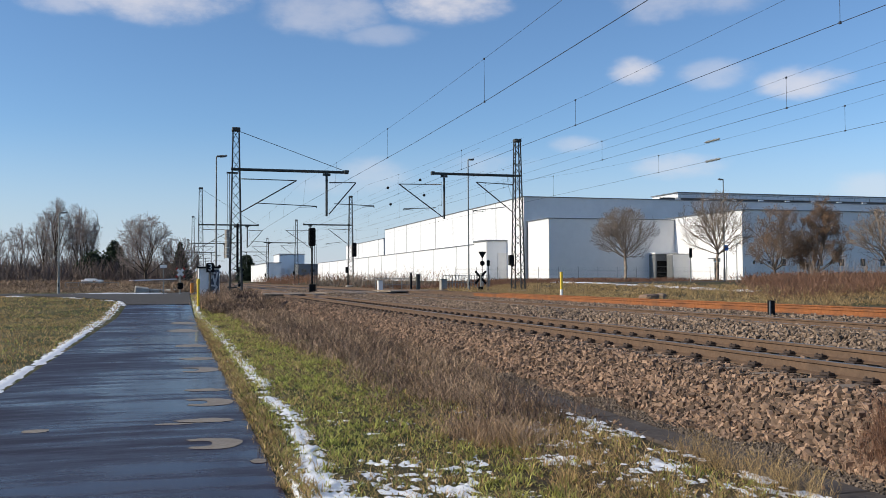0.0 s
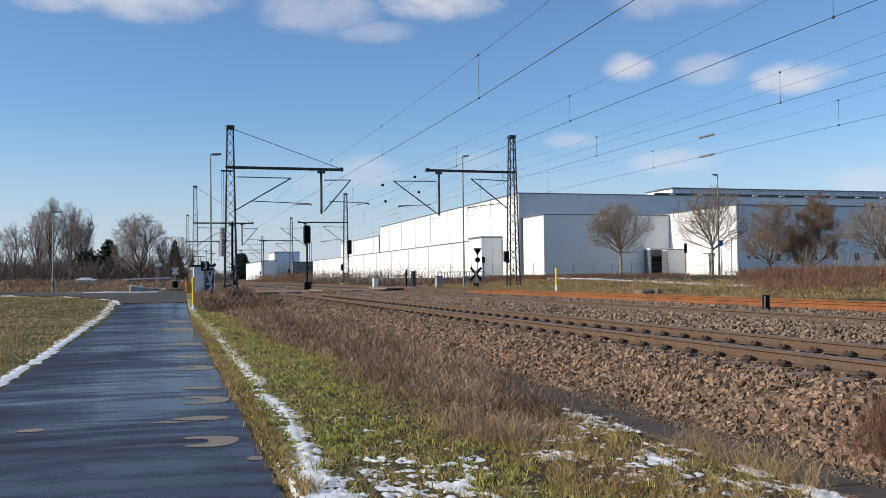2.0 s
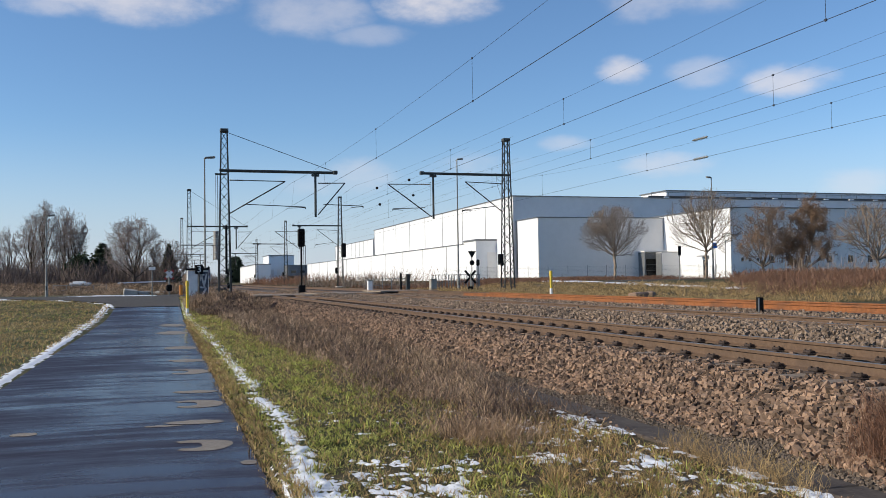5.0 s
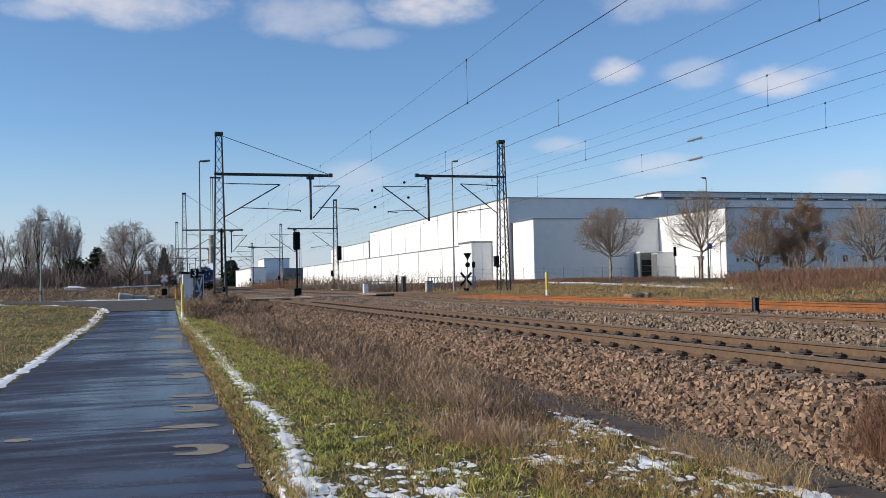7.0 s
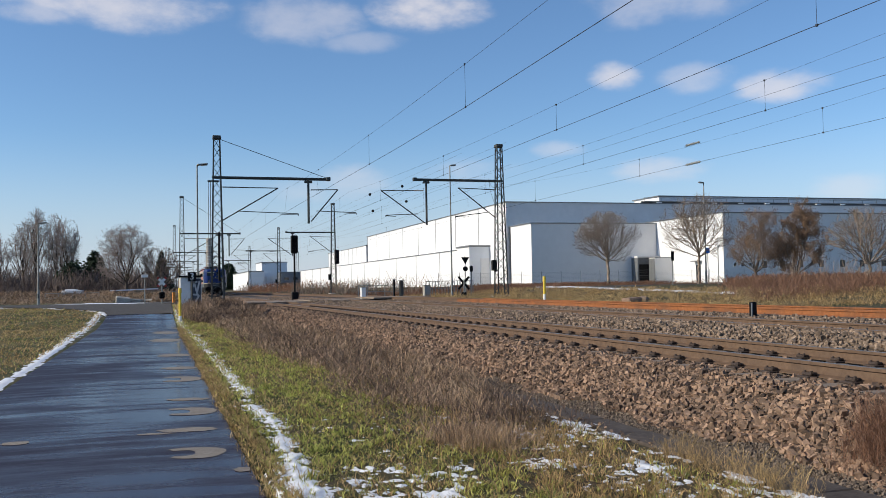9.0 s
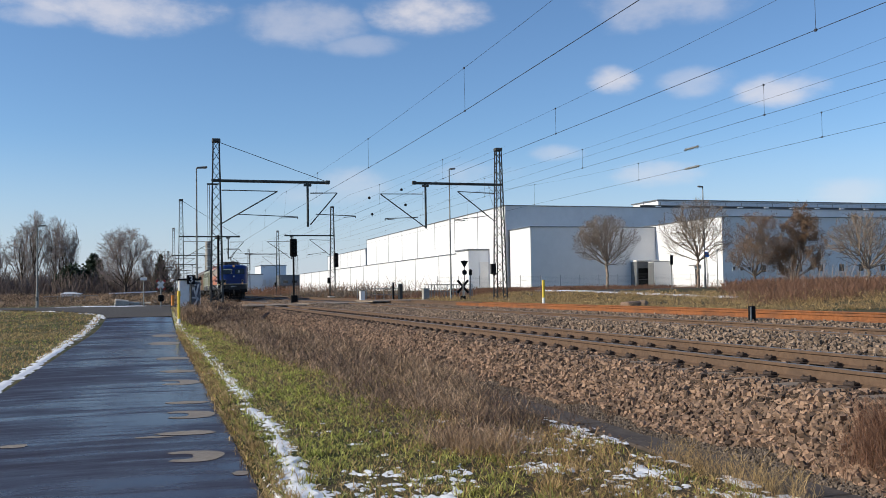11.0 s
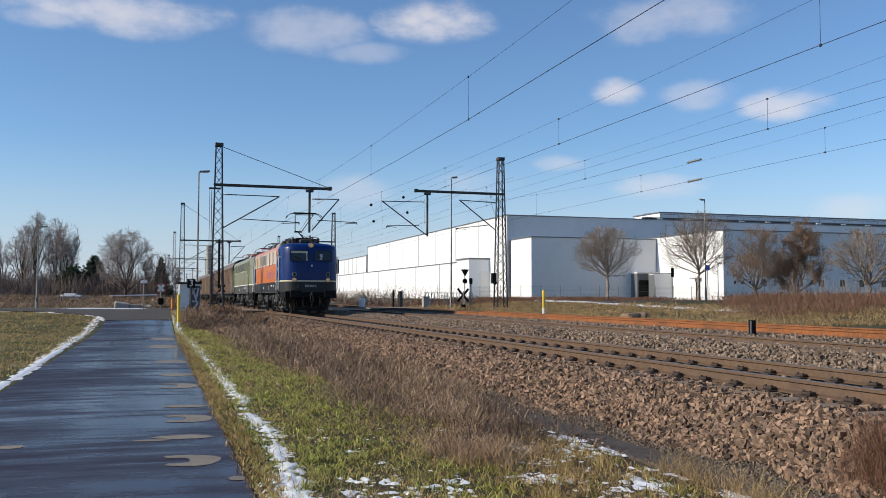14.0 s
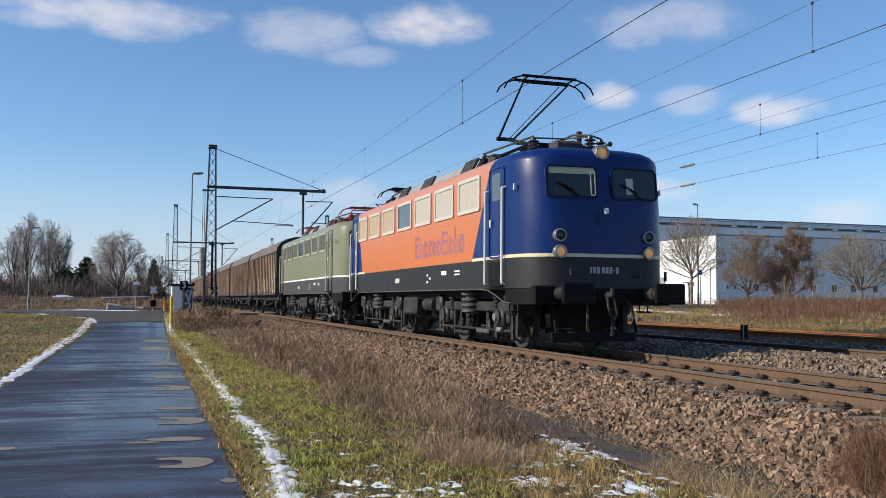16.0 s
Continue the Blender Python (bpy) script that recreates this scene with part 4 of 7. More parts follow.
def build_loco(name, label, livery, green):
    L = thing(name, label, "locomotive")
    levels = [(1.13, 0.03), (1.15, 0.0), (1.70, 0.0), (2.3, 0.0), (2.7, 0.0), (3.1, 0.0), (3.45, 0.0), (3.53, 0.02), (3.60, 0.07), (3.66, 0.16), (3.71, 0.32), (3.75, 0.55), (3.775, 0.85), (3.785, 1.15)]
    part("body", ring_loft(levels), livery, L, smooth=True)
    frame_mat = M_GREYFRAME if green else M_PALEFRAME
    line_mat = M_WHITEPAINT if green else M_CREAM
    for end in (0, 1):
        E = Matrix.Translation((0, 2 * YC, 0)) @ Matrix.Rotation(math.pi, 4, "Z") if end else Matrix.Identity(4)

        def put(nm, g, mat, par=L, lab="", smooth=False, E=E):
            g.v = [tuple(E @ Vector(p)) for p in g.v]
            return part(nm, g, mat, par, lab, smooth)
        # lower apron under the bow, around the buffer beam
        g = Geo()
        ring = [(x, y) for x, y in full_ring(0.0, 1.0) if y < 1.99]
        ring.sort(key=lambda p: math.atan2(p[0], 2.0 - p[1]))
        n = len(ring)
        lower = [(x, y, 1.14 if abs(x) < 1.49 else 1.14) for x, y in ring]
        bot = [(x, y, 0.86 + 0.27 * sstep(0.9, 1.9, y)) for x, y in ring]
        inner = [(x * 0.96, y + 0.05, z) for x, y, z in bot]
        up2 = [(x * 0.96, y + 0.05, 1.14) for x, y in ring]
        P = lower + bot + inner + up2
        g.add(P, [(k * n + i, k * n + i + 1, (k + 1) % 4 * n + i + 1, (k + 1) % 4 * n + i) for k in range(4) for i in range(n - 1)])
        put("apron", g, M_BLACKIRON)
        # line round the cab
        pts = sorted([p for p in full_ring(-0.006, 1.75) if p[1] < 2.2], key=lambda p: math.atan2(p[0], 2.6 - p[1]))
        pts = [(-1.506, 2.8)] + pts + [(1.506, 2.8)]
        if green:
            pts[0], pts[-1] = (-1.506, YC), (1.506, YC)
        n = len(pts)
        g = Geo().add([(x, y, 1.70) for x, y in pts] + [(x, y, 1.76) for x, y in pts] + [(x * 0.99, y + 0.015, 1.765) for x, y in pts], [(k * n + i, k * n + i + 1, (k + 1) * n + i + 1, (k + 1) * n + i) for k in range(2) for i in range(n - 1)])
        put("line", g, line_mat)
        # windscreens
        for s in (-1, 1):
            M = Matrix.Translation((s * 0.62, 0.075, 3.04)) @ Matrix.Rotation(radians(4.5) * s, 4, "Z") @ Matrix.Rotation(radians(-7), 4, "X")
            w = put("windscreen", plate(M, 0.94, 0.56, 0.09, 0.028), M_GLASS)
            put("window_frame", frame_ring(M, 0.99, 0.61, 0.12, 0.022, 0.034), livery, w)
            put("window_gasket", frame_ring(M, 0.955, 0.575, 0.10, 0.022, 0.037), M_BLACKIRON, w)
            # pale plate standing for daylight seen through the cab
            if s > 0:
                put("inner_pane", plate(M @ Matrix.Translation((-0.10, -0.012, -0.05)), 0.15, 0.30, 0.02, 0.018), M_PALEFRAME, w)
            if s < 0:
                put("sun_blind", plate(M @ Matrix.Translation((0, -0.012, 0.20)), 0.86, 0.12, 0.03, 0.02), M_GREYFRAME, w)
            if s < 0:
                put("inner_frame", frame_ring(M @ Matrix.Translation((0.40, -0.012, -0.02)), 0.10, 0.46, 0.02, 0.02, 0.022, 0.0), M_PALEFRAME, w)
            g = Geo().tube(M @ Vector((0.12, -0.06, -0.27)), M @ Vector((-0.22, -0.06, -0.05)), 0.011).tube(M @ Vector((-0.30, -0.065, -0.02)), M @ Vector((0.02, -0.065, -0.17)), 0.013)
            put("wiper", g, M_BLACKIRON, w)
            # lamps: dark one above the lit one
            yl = 0.0
            lamp = put("headlight", Geo().lathe((s * 0.877, yl + 0.06, 1.79), (0, -1, 0), [(0, 0.122), (0.10, 0.122), (0.12, 0.114), (0.12, 0.09), (0.095, 0.085)], 20), M_CHROME, smooth=True)
            put("lens", Geo().lathe((s * 0.877, yl - 0.03, 1.79), (0, -1, 0), [(0, 0.09), (0.012, 0.075), (0.022, 0.04), (0.025, 0.0)], 18), M_HEADLIGHT if not end and not green else M_SANDLAMP, lamp, smooth=True)
            lamp = put("tail_light", Geo().lathe((s * 0.877, yl + 0.06, 2.08), (0, -1, 0), [(0, 0.12), (0.09, 0.12), (0.105, 0.112), (0.105, 0.092), (0.05, 0.088)], 20), M_CHROME, smooth=True)
            put("lens", Geo().lathe((s * 0.877, yl - 0.0, 2.08), (0, -1, 0), [(0, 0.10), (0.008, 0.07), (0.01, 0.0)], 18), M_GLASS, lamp, smooth=True)
            put("lamp_socket", Geo().box((s * 1.0, 0.13, 1.98), (0.10, 0.08, 0.44), bev=0.03), livery)
            # buffers
            buf = put("buffer", Geo().lathe((s * 0.875, 0.15, 1.055), (0, -1, 0), [(0, 0.14), (0.05, 0.15), (0.06, 0.12), (0.45, 0.12), (0.46, 0.095), (0.86, 0.09)], 16), M_RUNNING, smooth=True)
            put("buffer_plate", Geo().box((s * 0.875, -0.72, 1.055), (0.60, 0.055, 0.36), bev=0.03), M_BLACKIRON, buf)
            put("hose", Geo().path([(s * 0.42, 0.0, 0.92), (s * 0.43, -0.16, 0.85), (s * 0.45, -0.22, 0.62), (s * 0.42, -0.14, 0.42), (s * 0.34, -0.04, 0.40)], 0.025), M_RUNNING)
            put("cable_socket", Geo().box((s * 0.62, -0.02, 1.43), (0.17, 0.06, 0.14), bev=0.02), M_RUNNING)
        put("rail_guard", Geo().box((0, 0.42, 0.27), (1.7, 0.04, 0.16), Matrix.Rotation(radians(-12), 4, "X"), bev=0.01).tube((-0.8, 0.3, 0.35), (-0.8, 0.5, 0.9), 0.03).tube((0.8, 0.3, 0.35), (0.8, 0.5, 0.9), 0.03), M_BLACKIRON)
        put("buffer_beam", Geo().box((0, 0.12, 1.02), (2.7, 0.20, 0.34), bev=0.02), M_BLACKIRON)
        hook = put("coupling", Geo().box((0, -0.12, 1.04), (0.07, 0.30, 0.10), bev=0.02).tube((0, -0.27, 1.02), (0, -0.27, 1.16), 0.035), M_RUNNING)
        put("coupling_link", Geo().path([(-0.06, -0.2, 1.0), (-0.07, -0.3, 0.7), (0.0, -0.32, 0.6), (0.07, -0.3, 0.7), (0.06, -0.2, 1.0)], 0.022).tube((0, -0.3, 0.62), (0, -0.25, 0.32), 0.03), M_RUNNING, hook)
        g = Geo().lathe((0, 0.30, 3.60), (0, -1, 0), [(0, 0.10), (0.05, 0.14), (0.22, 0.14), (0.24, 0.13), (0.24, 0.105), (0.20, 0.10)], 20)
        top = put("top_light", g, livery if green else M_CHROME, smooth=True)
        put("lens", Geo().lathe((0, 0.10, 3.60), (0, -1, 0), [(0, 0.10), (0.015, 0.08), (0.025, 0.0)], 16), M_HEADLIGHT if not end and not green else M_SANDLAMP, top, smooth=True)
        put("handle", Geo().path([(-0.14, 0.0, 2.52), (-0.14, -0.07, 2.50), (-0.14, -0.07, 2.30), (-0.14, 0.0, 2.26)], 0.012), M_BLACKIRON)
        put("socket_box", Geo().box((0.02, -0.02, 2.53), (0.09, 0.08, 0.11), bev=0.02), M_WHITEPAINT)
        # running number as plain bars
        for x, w in ((-0.29, 0.028), (-0.225, 0.055), (-0.15, 0.055), (-0.05, 0.055), (0.025, 0.055), (0.10, 0.055), (0.165, 0.03), (0.23, 0.055)):
            put("number_bar", Geo().box((x, -0.032, 1.47), (w, 0.02, 0.022 if w == 0.03 else 0.115)), M_NUMBER)
        # doors, handrails and steps, both sides
        for s in (-1, 1):
            M = Matrix.Translation((s * 1.495, 1.45, 2.58)) @ Matrix.Rotation(radians(90) * s, 4, "Z")
            d = put("door", plate(M, 0.66, 1.62, 0.08, 0.012), livery)
            put("door_frame", frame_ring(M, 0.78, 1.74, 0.12, 0.035, 0.022), livery, d)
            put("door_window", plate(M @ Matrix.Translation((0.0, 0, 0.48)), 0.44, 0.52, 0.06, 0.02), M_GLASSBLUE, d)
            put("door_handle", Geo().box(M @ Vector((0.24 * s, -0.04, -0.2)), (0.05, 0.05, 0.16), bev=0.015), M_STEEL, d)
            for y in (1.02, 1.90):
                put("handrail", Geo().path([(s * 1.50, y, 3.02), (s * 1.57, y, 3.0), (s * 1.57, y, 1.24), (s * 1.50, y, 1.22)], 0.024, 8), M_STEEL if not green else M_GREYFRAME)
            # a flat black plate stands for the dark of the step recess
            put("step", Geo().box((s * 1.497, 1.46, 1.42), (0.03, 0.70, 0.46), bev=0.01).box((s * 1.52, 1.46, 1.20), (0.10, 0.74, 0.03)), M_BLACKIRON)
            put("cab_mark", Geo().box((s * 1.485, 0.62, 2.98), (0.04, 0.04, 0.11)), M_LETTER)
            put("step", Geo().box((s * 1.38, 1.0, 0.72), (0.14, 0.36, 0.03)).tube((s * 1.36, 0.85, 0.72), (s * 1.36, 0.85, 1.0), 0.014).tube((s * 1.36, 1.15, 0.72), (s * 1.36, 1.15, 1.0), 0.014), M_BLACKIRON)
    # windows along the machine room
    for s in (-1, 1):
        for k, (a, b) in enumerate(SIDE_WINDOWS):
            M = Matrix.Translation((s * 1.497, (a + b) / 2, 3.06)) @ Matrix.Rotation(radians(90) * s, 4, "Z")
            fill = M_LOUVREDARK if green and k != 3 else M_GLASSBLUE if k == 3 else (M_LOUVRE if k < 3 else M_LOUVRETAN)
            w = part("side_window" if k == 3 else "air_grille", plate(M, b - a - 0.1, 0.62, 0.03, 0.014), fill, L)
            part("window_frame", frame_ring(M, b - a, 0.72, 0.05, 0.075, 0.032), frame_mat, w)
    # lettering on the flank: plain strokes of the faded name, and small data panels
    if not green:
        y = 6.95
        for k, w in enumerate((0.22, 0.16, 0.17, 0.16, 0.13, 0.17, 0.26, 0.17, 0.17, 0.16)):
            w *= 1.75
            tallk = 0.56 if k in (0, 6, 8) else 0.40
            M = Matrix.Translation((-1.4975, y - w / 2, 2.10 + (tallk - 0.36) / 2)) @ Matrix.Rotation(radians(-90), 4, "Z")
            bowl = frame_ring(M @ Matrix.Translation((0.02, 0, -(tallk - 0.34) / 2)), w, 0.34, 0.12, 0.085, 0.004)
            bowl.box(M @ Vector((-w / 2 + 0.04, -0.003, 0)), (0.006, 0.085, tallk))
            if k % 3 == 0:
                bowl.box(M @ Vector((w * 0.1, -0.003, tallk * 0.35)), (0.006, w * 0.7, 0.08))
            part("letter_shape", bowl, M_VIOLET, L)
            y -= w + 0.06
    for yy, zz, ww, hh in ((8.6, 1.42, 0.42, 0.12), (5.9, 1.50, 0.10, 0.05), (5.7, 1.42, 0.12, 0.05), (5.9, 1.34, 0.10, 0.05), (4.65, 1.52, 0.36, 0.09), (3.75, 1.54, 0.36, 0.03), (3.75, 1.47, 0.36, 0.03)):
        part("data_panel", Geo().box((-1.503, yy, zz), (0.008, ww, hh)), M_LETTER if ww < 0.4 else M_PALEFRAME, L)
    # underframe, bogies; an added dark filler box between the wheels blocks light
    part("underframe", Geo().box((0, YC, 1.05), (2.3, 12.6, 0.18)).box((0, YC, 0.70), (1.2, 13.4, 0.56)).box((0, YC, 0.72), (2.0, 1.9, 0.5), bev=0.05), M_BLACKIRON, L)
    for s in (-1, 1):
        # highlight on the skirt's lower edge, drawn as a paler grey tube
        part("skirt_lip", Geo().path([(s * 1.492, 0.80, 0.875), (s * 1.502, 1.10, 0.90), (s * 1.503, 1.5, 1.02), (s * 1.503, 1.9, 1.115), (s * 1.503, 2.4, 1.14), (s * 1.503, 12.8, 1.14), (s * 1.503, 13.3, 1.115),
                                      (s * 1.503, 13.7, 1.02), (s * 1.502, 14.1, 0.90), (s * 1.492, 14.4, 0.875)], 0.013), M_LIP, L, "pale highlight line along the edge of the skirt")
        part("battery_box", Geo().box((s * 1.25, YC + 0.15, 0.78), (0.34, 1.15, 0.44), bev=0.05), M_RUNNING, L)
        part("air_tank", Geo().lathe((s * 1.18, YC - 1.45, 0.82), (0, 1, 0), [(0, 0.02), (0.03, 0.14), (0.06, 0.16), (0.74, 0.16), (0.77, 0.14), (0.8, 0.02)], 14), M_RUNNING, L, smooth=True)
    wheel = wheelset_mesh("wheelset", 0.625)
    loco_bogie(L, YC - 3.95, wheel)
    loco_bogie(L, YC + 3.95, wheel)
    # roof: hoods with dark louvres, insulators, bus bar
    hood = Geo().extrude([(-1.0, 3.74), (1.0, 3.74), (0.86, 4.0), (0.7, 4.06), (-0.7, 4.06), (-0.86, 4.0)], 4.1, 11.0)
    h = part("roof_hood", hood, M_ROOFGREY, L)
    for y0, y1 in ((4.15, 5.0), (7.3, 8.2), (9.6, 10.4)):
        for s in (-1, 1):
            g = Geo()
            for i in range(6):
                y = y0 + (y1 - y0) * (i + 0.5) / 6
                g.box((s * 0.95, y, 3.90), (0.05, (y1 - y0) / 6 * 0.7, 0.36), Matrix.Rotation(-s * 0.5, 4, "Y"))
            part("louvre", g, M_ROOFDARK, h)
    part("roof_box", Geo().box((-0.35, 3.85, 3.93), (0.9, 0.5, 0.32), bev=0.1), M_ROOFDARK, L)
    for x, y in ((-0.75, 1.45), (-0.85, 3.9), (0.55, 1.2), (-0.7, 11.3), (-0.7, 12.2), (0.2, 0.95), (0.75, 3.9), (0.6, 13.4)):
        ins = Geo()
        insulator(ins, (x, y, 3.72), 0.34, 0.09)
        part("roof_insulator", ins, M_INSULRED if green else M_INSUL, L)
    bus = Geo().path([(-0.75, 1.45, 4.08), (-0.85, 3.9, 4.1), (-0.3, 5.0, 4.2), (-0.3, 10.4, 4.2), (-0.7, 11.3, 4.1), (-0.7, 12.2, 4.08), (-0.5, 13.2, 4.06)], 0.022)
    bus.path([(0.2, 0.95, 4.07), (0.0, 1.3, 4.12), (-0.1, 1.9, 4.05)], 0.02).path([(0.55, 1.2, 4.07), (0.2, 0.95, 4.07)], 0.02).path([(-0.75, 1.45, 4.05), (-0.1, 1.4, 4.06), (0.2, 0.95, 4.05)], 0.016)
    part("bus_bar", bus, M_COPPER, L)
    part("horn", Geo().lathe((0.32, 0.6, 3.82), (0, -1, 0), [(0, 0.02), (0.15, 0.025), (0.22, 0.05), (0.23, 0.01)], 12), M_COPPER, L)
    part("switch_gear", Geo().box((-0.15, 1.3, 3.88), (0.6, 0.4, 0.2), bev=0.05).lathe((0.12, 1.25, 3.9), (0, 0, 1), [(0, 0.05), (0.25, 0.05), (0.27, 0.07), (0.3, 0.02)], 12), M_ROOFDARK, L)
    pantograph(L, False, not green, M_BLACKIRON if not green else M_REDPAINT, M_INSUL if not green else M_INSULRED)
    pantograph(L, True, False, M_BLACKIRON if not green else M_REDPAINT, M_INSUL if not green else M_INSULRED)
    return L


# ---- freight wagons ----
def wagon_material():
    m, nt, b, N = shader("weathered_wagon_brown")
    grain = noise_tex(nt, 6, 8, 0.7)
    streak = noise_tex(nt, 4.0, 6, 0.7, (1, 1.6, 0.12))
    patch = noise_tex(nt, 0.6, 4, 0.6, (1, 1, 0.6), off=5)
    col = ramp(nt, grain, [(0.3, (0.12, 0.085, 0.064)), (0.7, (0.22, 0.16, 0.12))])
    col = mixc(nt, ramp(nt, streak, [(0.48, 0.0), (0.66, 0.8)]), col, (0.40, 0.225, 0.13))
    col = mixc(nt, ramp(nt, patch, [(0.5, 0.0), (0.66, 0.7)]), col, (0.38, 0.31, 0.235))
    nt.links.new(col, b.inputs["Base Color"])
    b.inputs["Roughness"].default_value = 0.75
    bump(nt, b, grain, 0.3, 0.01)
    return m


M_WAGON = wagon_material()
# near black: the end walls' shade is in this colour; rails and floor share it
M_WAGONEND = surface("wagon_end_dark", (0.02, 0.017, 0.015), (0.05, 0.04, 0.034), 6, 0.8, 0)
M_WAGONROOF = surface("wagon_roof", (0.10, 0.085, 0.075), (0.20, 0.165, 0.145), 5, 0.7, 0.1, (0.09, 0.06, 0.045), 0.6)
M_SPRAY = surface("pale_spray_paint", (0.48, 0.44, 0.38), (0.62, 0.56, 0.46), 3, 0.7, 0, (0.25, 0.42, 0.26), 0.7, bumpy=0)
WAGON_L = 14.0


def build_wagon():
    w = thing("freight_wagon", "weathered brown sliding-wall freight wagon with ribbed sides", "freight wagon", group="wagons of the train")
    hw = 1.38
    arc = [(hw - 0.0, 3.42), (hw - 0.03, 3.62), (hw - 0.22, 3.88), (hw - 0.55, 4.08), (hw - 0.95, 4.19), (0, 4.23)]
    prof = arc + [(-x, z) for x, z in reversed(arc[:-1])]
    inner = [(-hw + 0.04, 3.38), (hw - 0.04, 3.38)]
    part("roof", Geo().extrude([(x, z) for x, z in prof] + inner, 0.35, WAGON_L - 0.35), M_WAGONROOF, w, smooth=True)
    for y in (0.30, WAGON_L - 0.36):
        end = [(x * 0.985, z - 0.01) for x, z in prof] + [(-hw + 0.02, 1.14), (hw - 0.02, 1.14)]
        e = part("end_wall", Geo().extrude(end, y, y + 0.06), M_WAGONEND, w)
        s = -1 if y < 1 else 1
        for x in (-0.9, -0.3, 0.3, 0.9):
            part("end_post", Geo().box((x, y + 0.03 + s * 0.06, 2.4), (0.08, 0.08, 2.3)), M_WAGONEND, e)
    for s in (-1, 1):
        for a, b in ((0.40, WAGON_L / 2 - 0.04), (WAGON_L / 2 + 0.04, WAGON_L - 0.40)):
            door = part("sliding_wall", Geo().box((s * (hw - 0.05), (a + b) / 2, 2.28), (0.06, b - a, 2.28)), M_WAGON, w)
            n = 9
            for i in range(n + 1):
                y = a + 0.06 + (b - a - 0.12) * i / n
                part("rib", Geo().box((s * (hw + 0.012), y, 2.28), (0.07, 0.085, 2.24), bev=0.015), M_WAGON, door)
            part("top_rail", Geo().box((s * hw, (a + b) / 2, 3.40), (0.10, b - a, 0.07), bev=0.01), M_WAGONEND, door)
            part("bottom_rail", Geo().box((s * hw, (a + b) / 2, 1.17), (0.10, b - a, 0.10), bev=0.01), M_WAGONEND, door)
        part("sole_bar", Geo().box((s * 1.05, WAGON_L / 2, 1.0), (0.12, WAGON_L - 0.7, 0.26), bev=0.02), M_RUNNING, w)
        part("truss", Geo().tube((s * 1.0, 3.4, 0.9), (s * 1.0, 5.6, 0.55), 0.03).tube((s * 1.0, 5.6, 0.55), (s * 1.0, 8.4, 0.55), 0.03).tube((s * 1.0, 8.4, 0.55), (s * 1.0, 10.6, 0.9), 0.03)
             .box((s * 1.05, 7, 0.72), (0.2, 1.0, 0.22), bev=0.03), M_RUNNING, w)
        for y in (2.4, WAGON_L - 2.4):
            part("leaf_spring", Geo().box((s * 1.02, y, 0.80), (0.10, 1.2, 0.05)).box((s * 1.02, y, 0.75), (0.10, 0.9, 0.05)).box((s * 1.02, y, 0.60), (0.2, 0.26, 0.28), bev=0.03).box((s * 1.05, y - 0.25, 0.62), (0.05, 0.06, 0.5)).box((s * 1.05, y + 0.25, 0.62), (0.05, 0.06, 0.5)), M_RUNNING, w)
    for y, d in ((0.3, -1), (WAGON_L - 0.3, 1)):
        part("head_stock", Geo().box((0, y, 1.02), (2.5, 0.16, 0.30), bev=0.02), M_RUNNING, w)
        for x in (-0.875, 0.875):
            part("buffer", Geo().lathe((x, y, 1.05), (0, d, 0), [(0, 0.11), (0.28, 0.11), (0.29, 0.08), (0.50, 0.08), (0.50, 0.2), (0.54, 0.2)], 14), M_RUNNING, w)
    part("floor", Geo().box((0, WAGON_L / 2, 1.12), (2.5, WAGON_L - 0.8, 0.08)), M_WAGONEND, w)
    return w


loco_a = build_loco("locomotive", "blue and orange electric locomotive with raised pantograph", M_LIVERY, False)
loco_b = build_loco("locomotive", "olive green electric locomotive with folded pantographs", M_LIVERYG, True)
wagon_wheel = wheelset_mesh("wagon_wheelset", 0.46)
wagon_a = build_wagon()
wagons = [wagon_a] + [copy_thing(wagon_a, pose(0, 0, 0)) for _ in range(8)]
for w in wagons:
    for y in (2.4, WAGON_L - 2.4):
        o = new("wheelset", wagon_wheel)
        o.parent = w
        ROLLING.append((o, (0, y, 0.46), 0.46))
# tags of paint low on the first wagon's flank
for y, z, ww, hh in ((1.1, 1.75, 0.9, 0.9), (1.9, 1.60, 0.7, 0.7), (2.7, 1.75, 0.9, 0.8), (3.6, 1.6, 0.6, 0.6), (4.4, 1.7, 0.9, 0.7), (5.6, 1.65, 0.8, 0.7), (6.3, 1.75, 0.5, 0.9),
                     (8.0, 1.7, 0.9, 0.8), (9.2, 1.8, 1.2, 0.7), (10.4, 1.65, 0.8, 0.6), (11.5, 1.7, 0.9, 0.8), (12.6, 1.7, 0.7, 0.7)):
    M = Matrix.Translation((-1.362, y, z)) @ Matrix.Rotation(radians(-90), 4, "Z")
    part("sprayed_patch", frame_ring(M, ww, hh, 0.2, 0.13, 0.003), M_SPRAY, wagon_a, "faded spray paint")


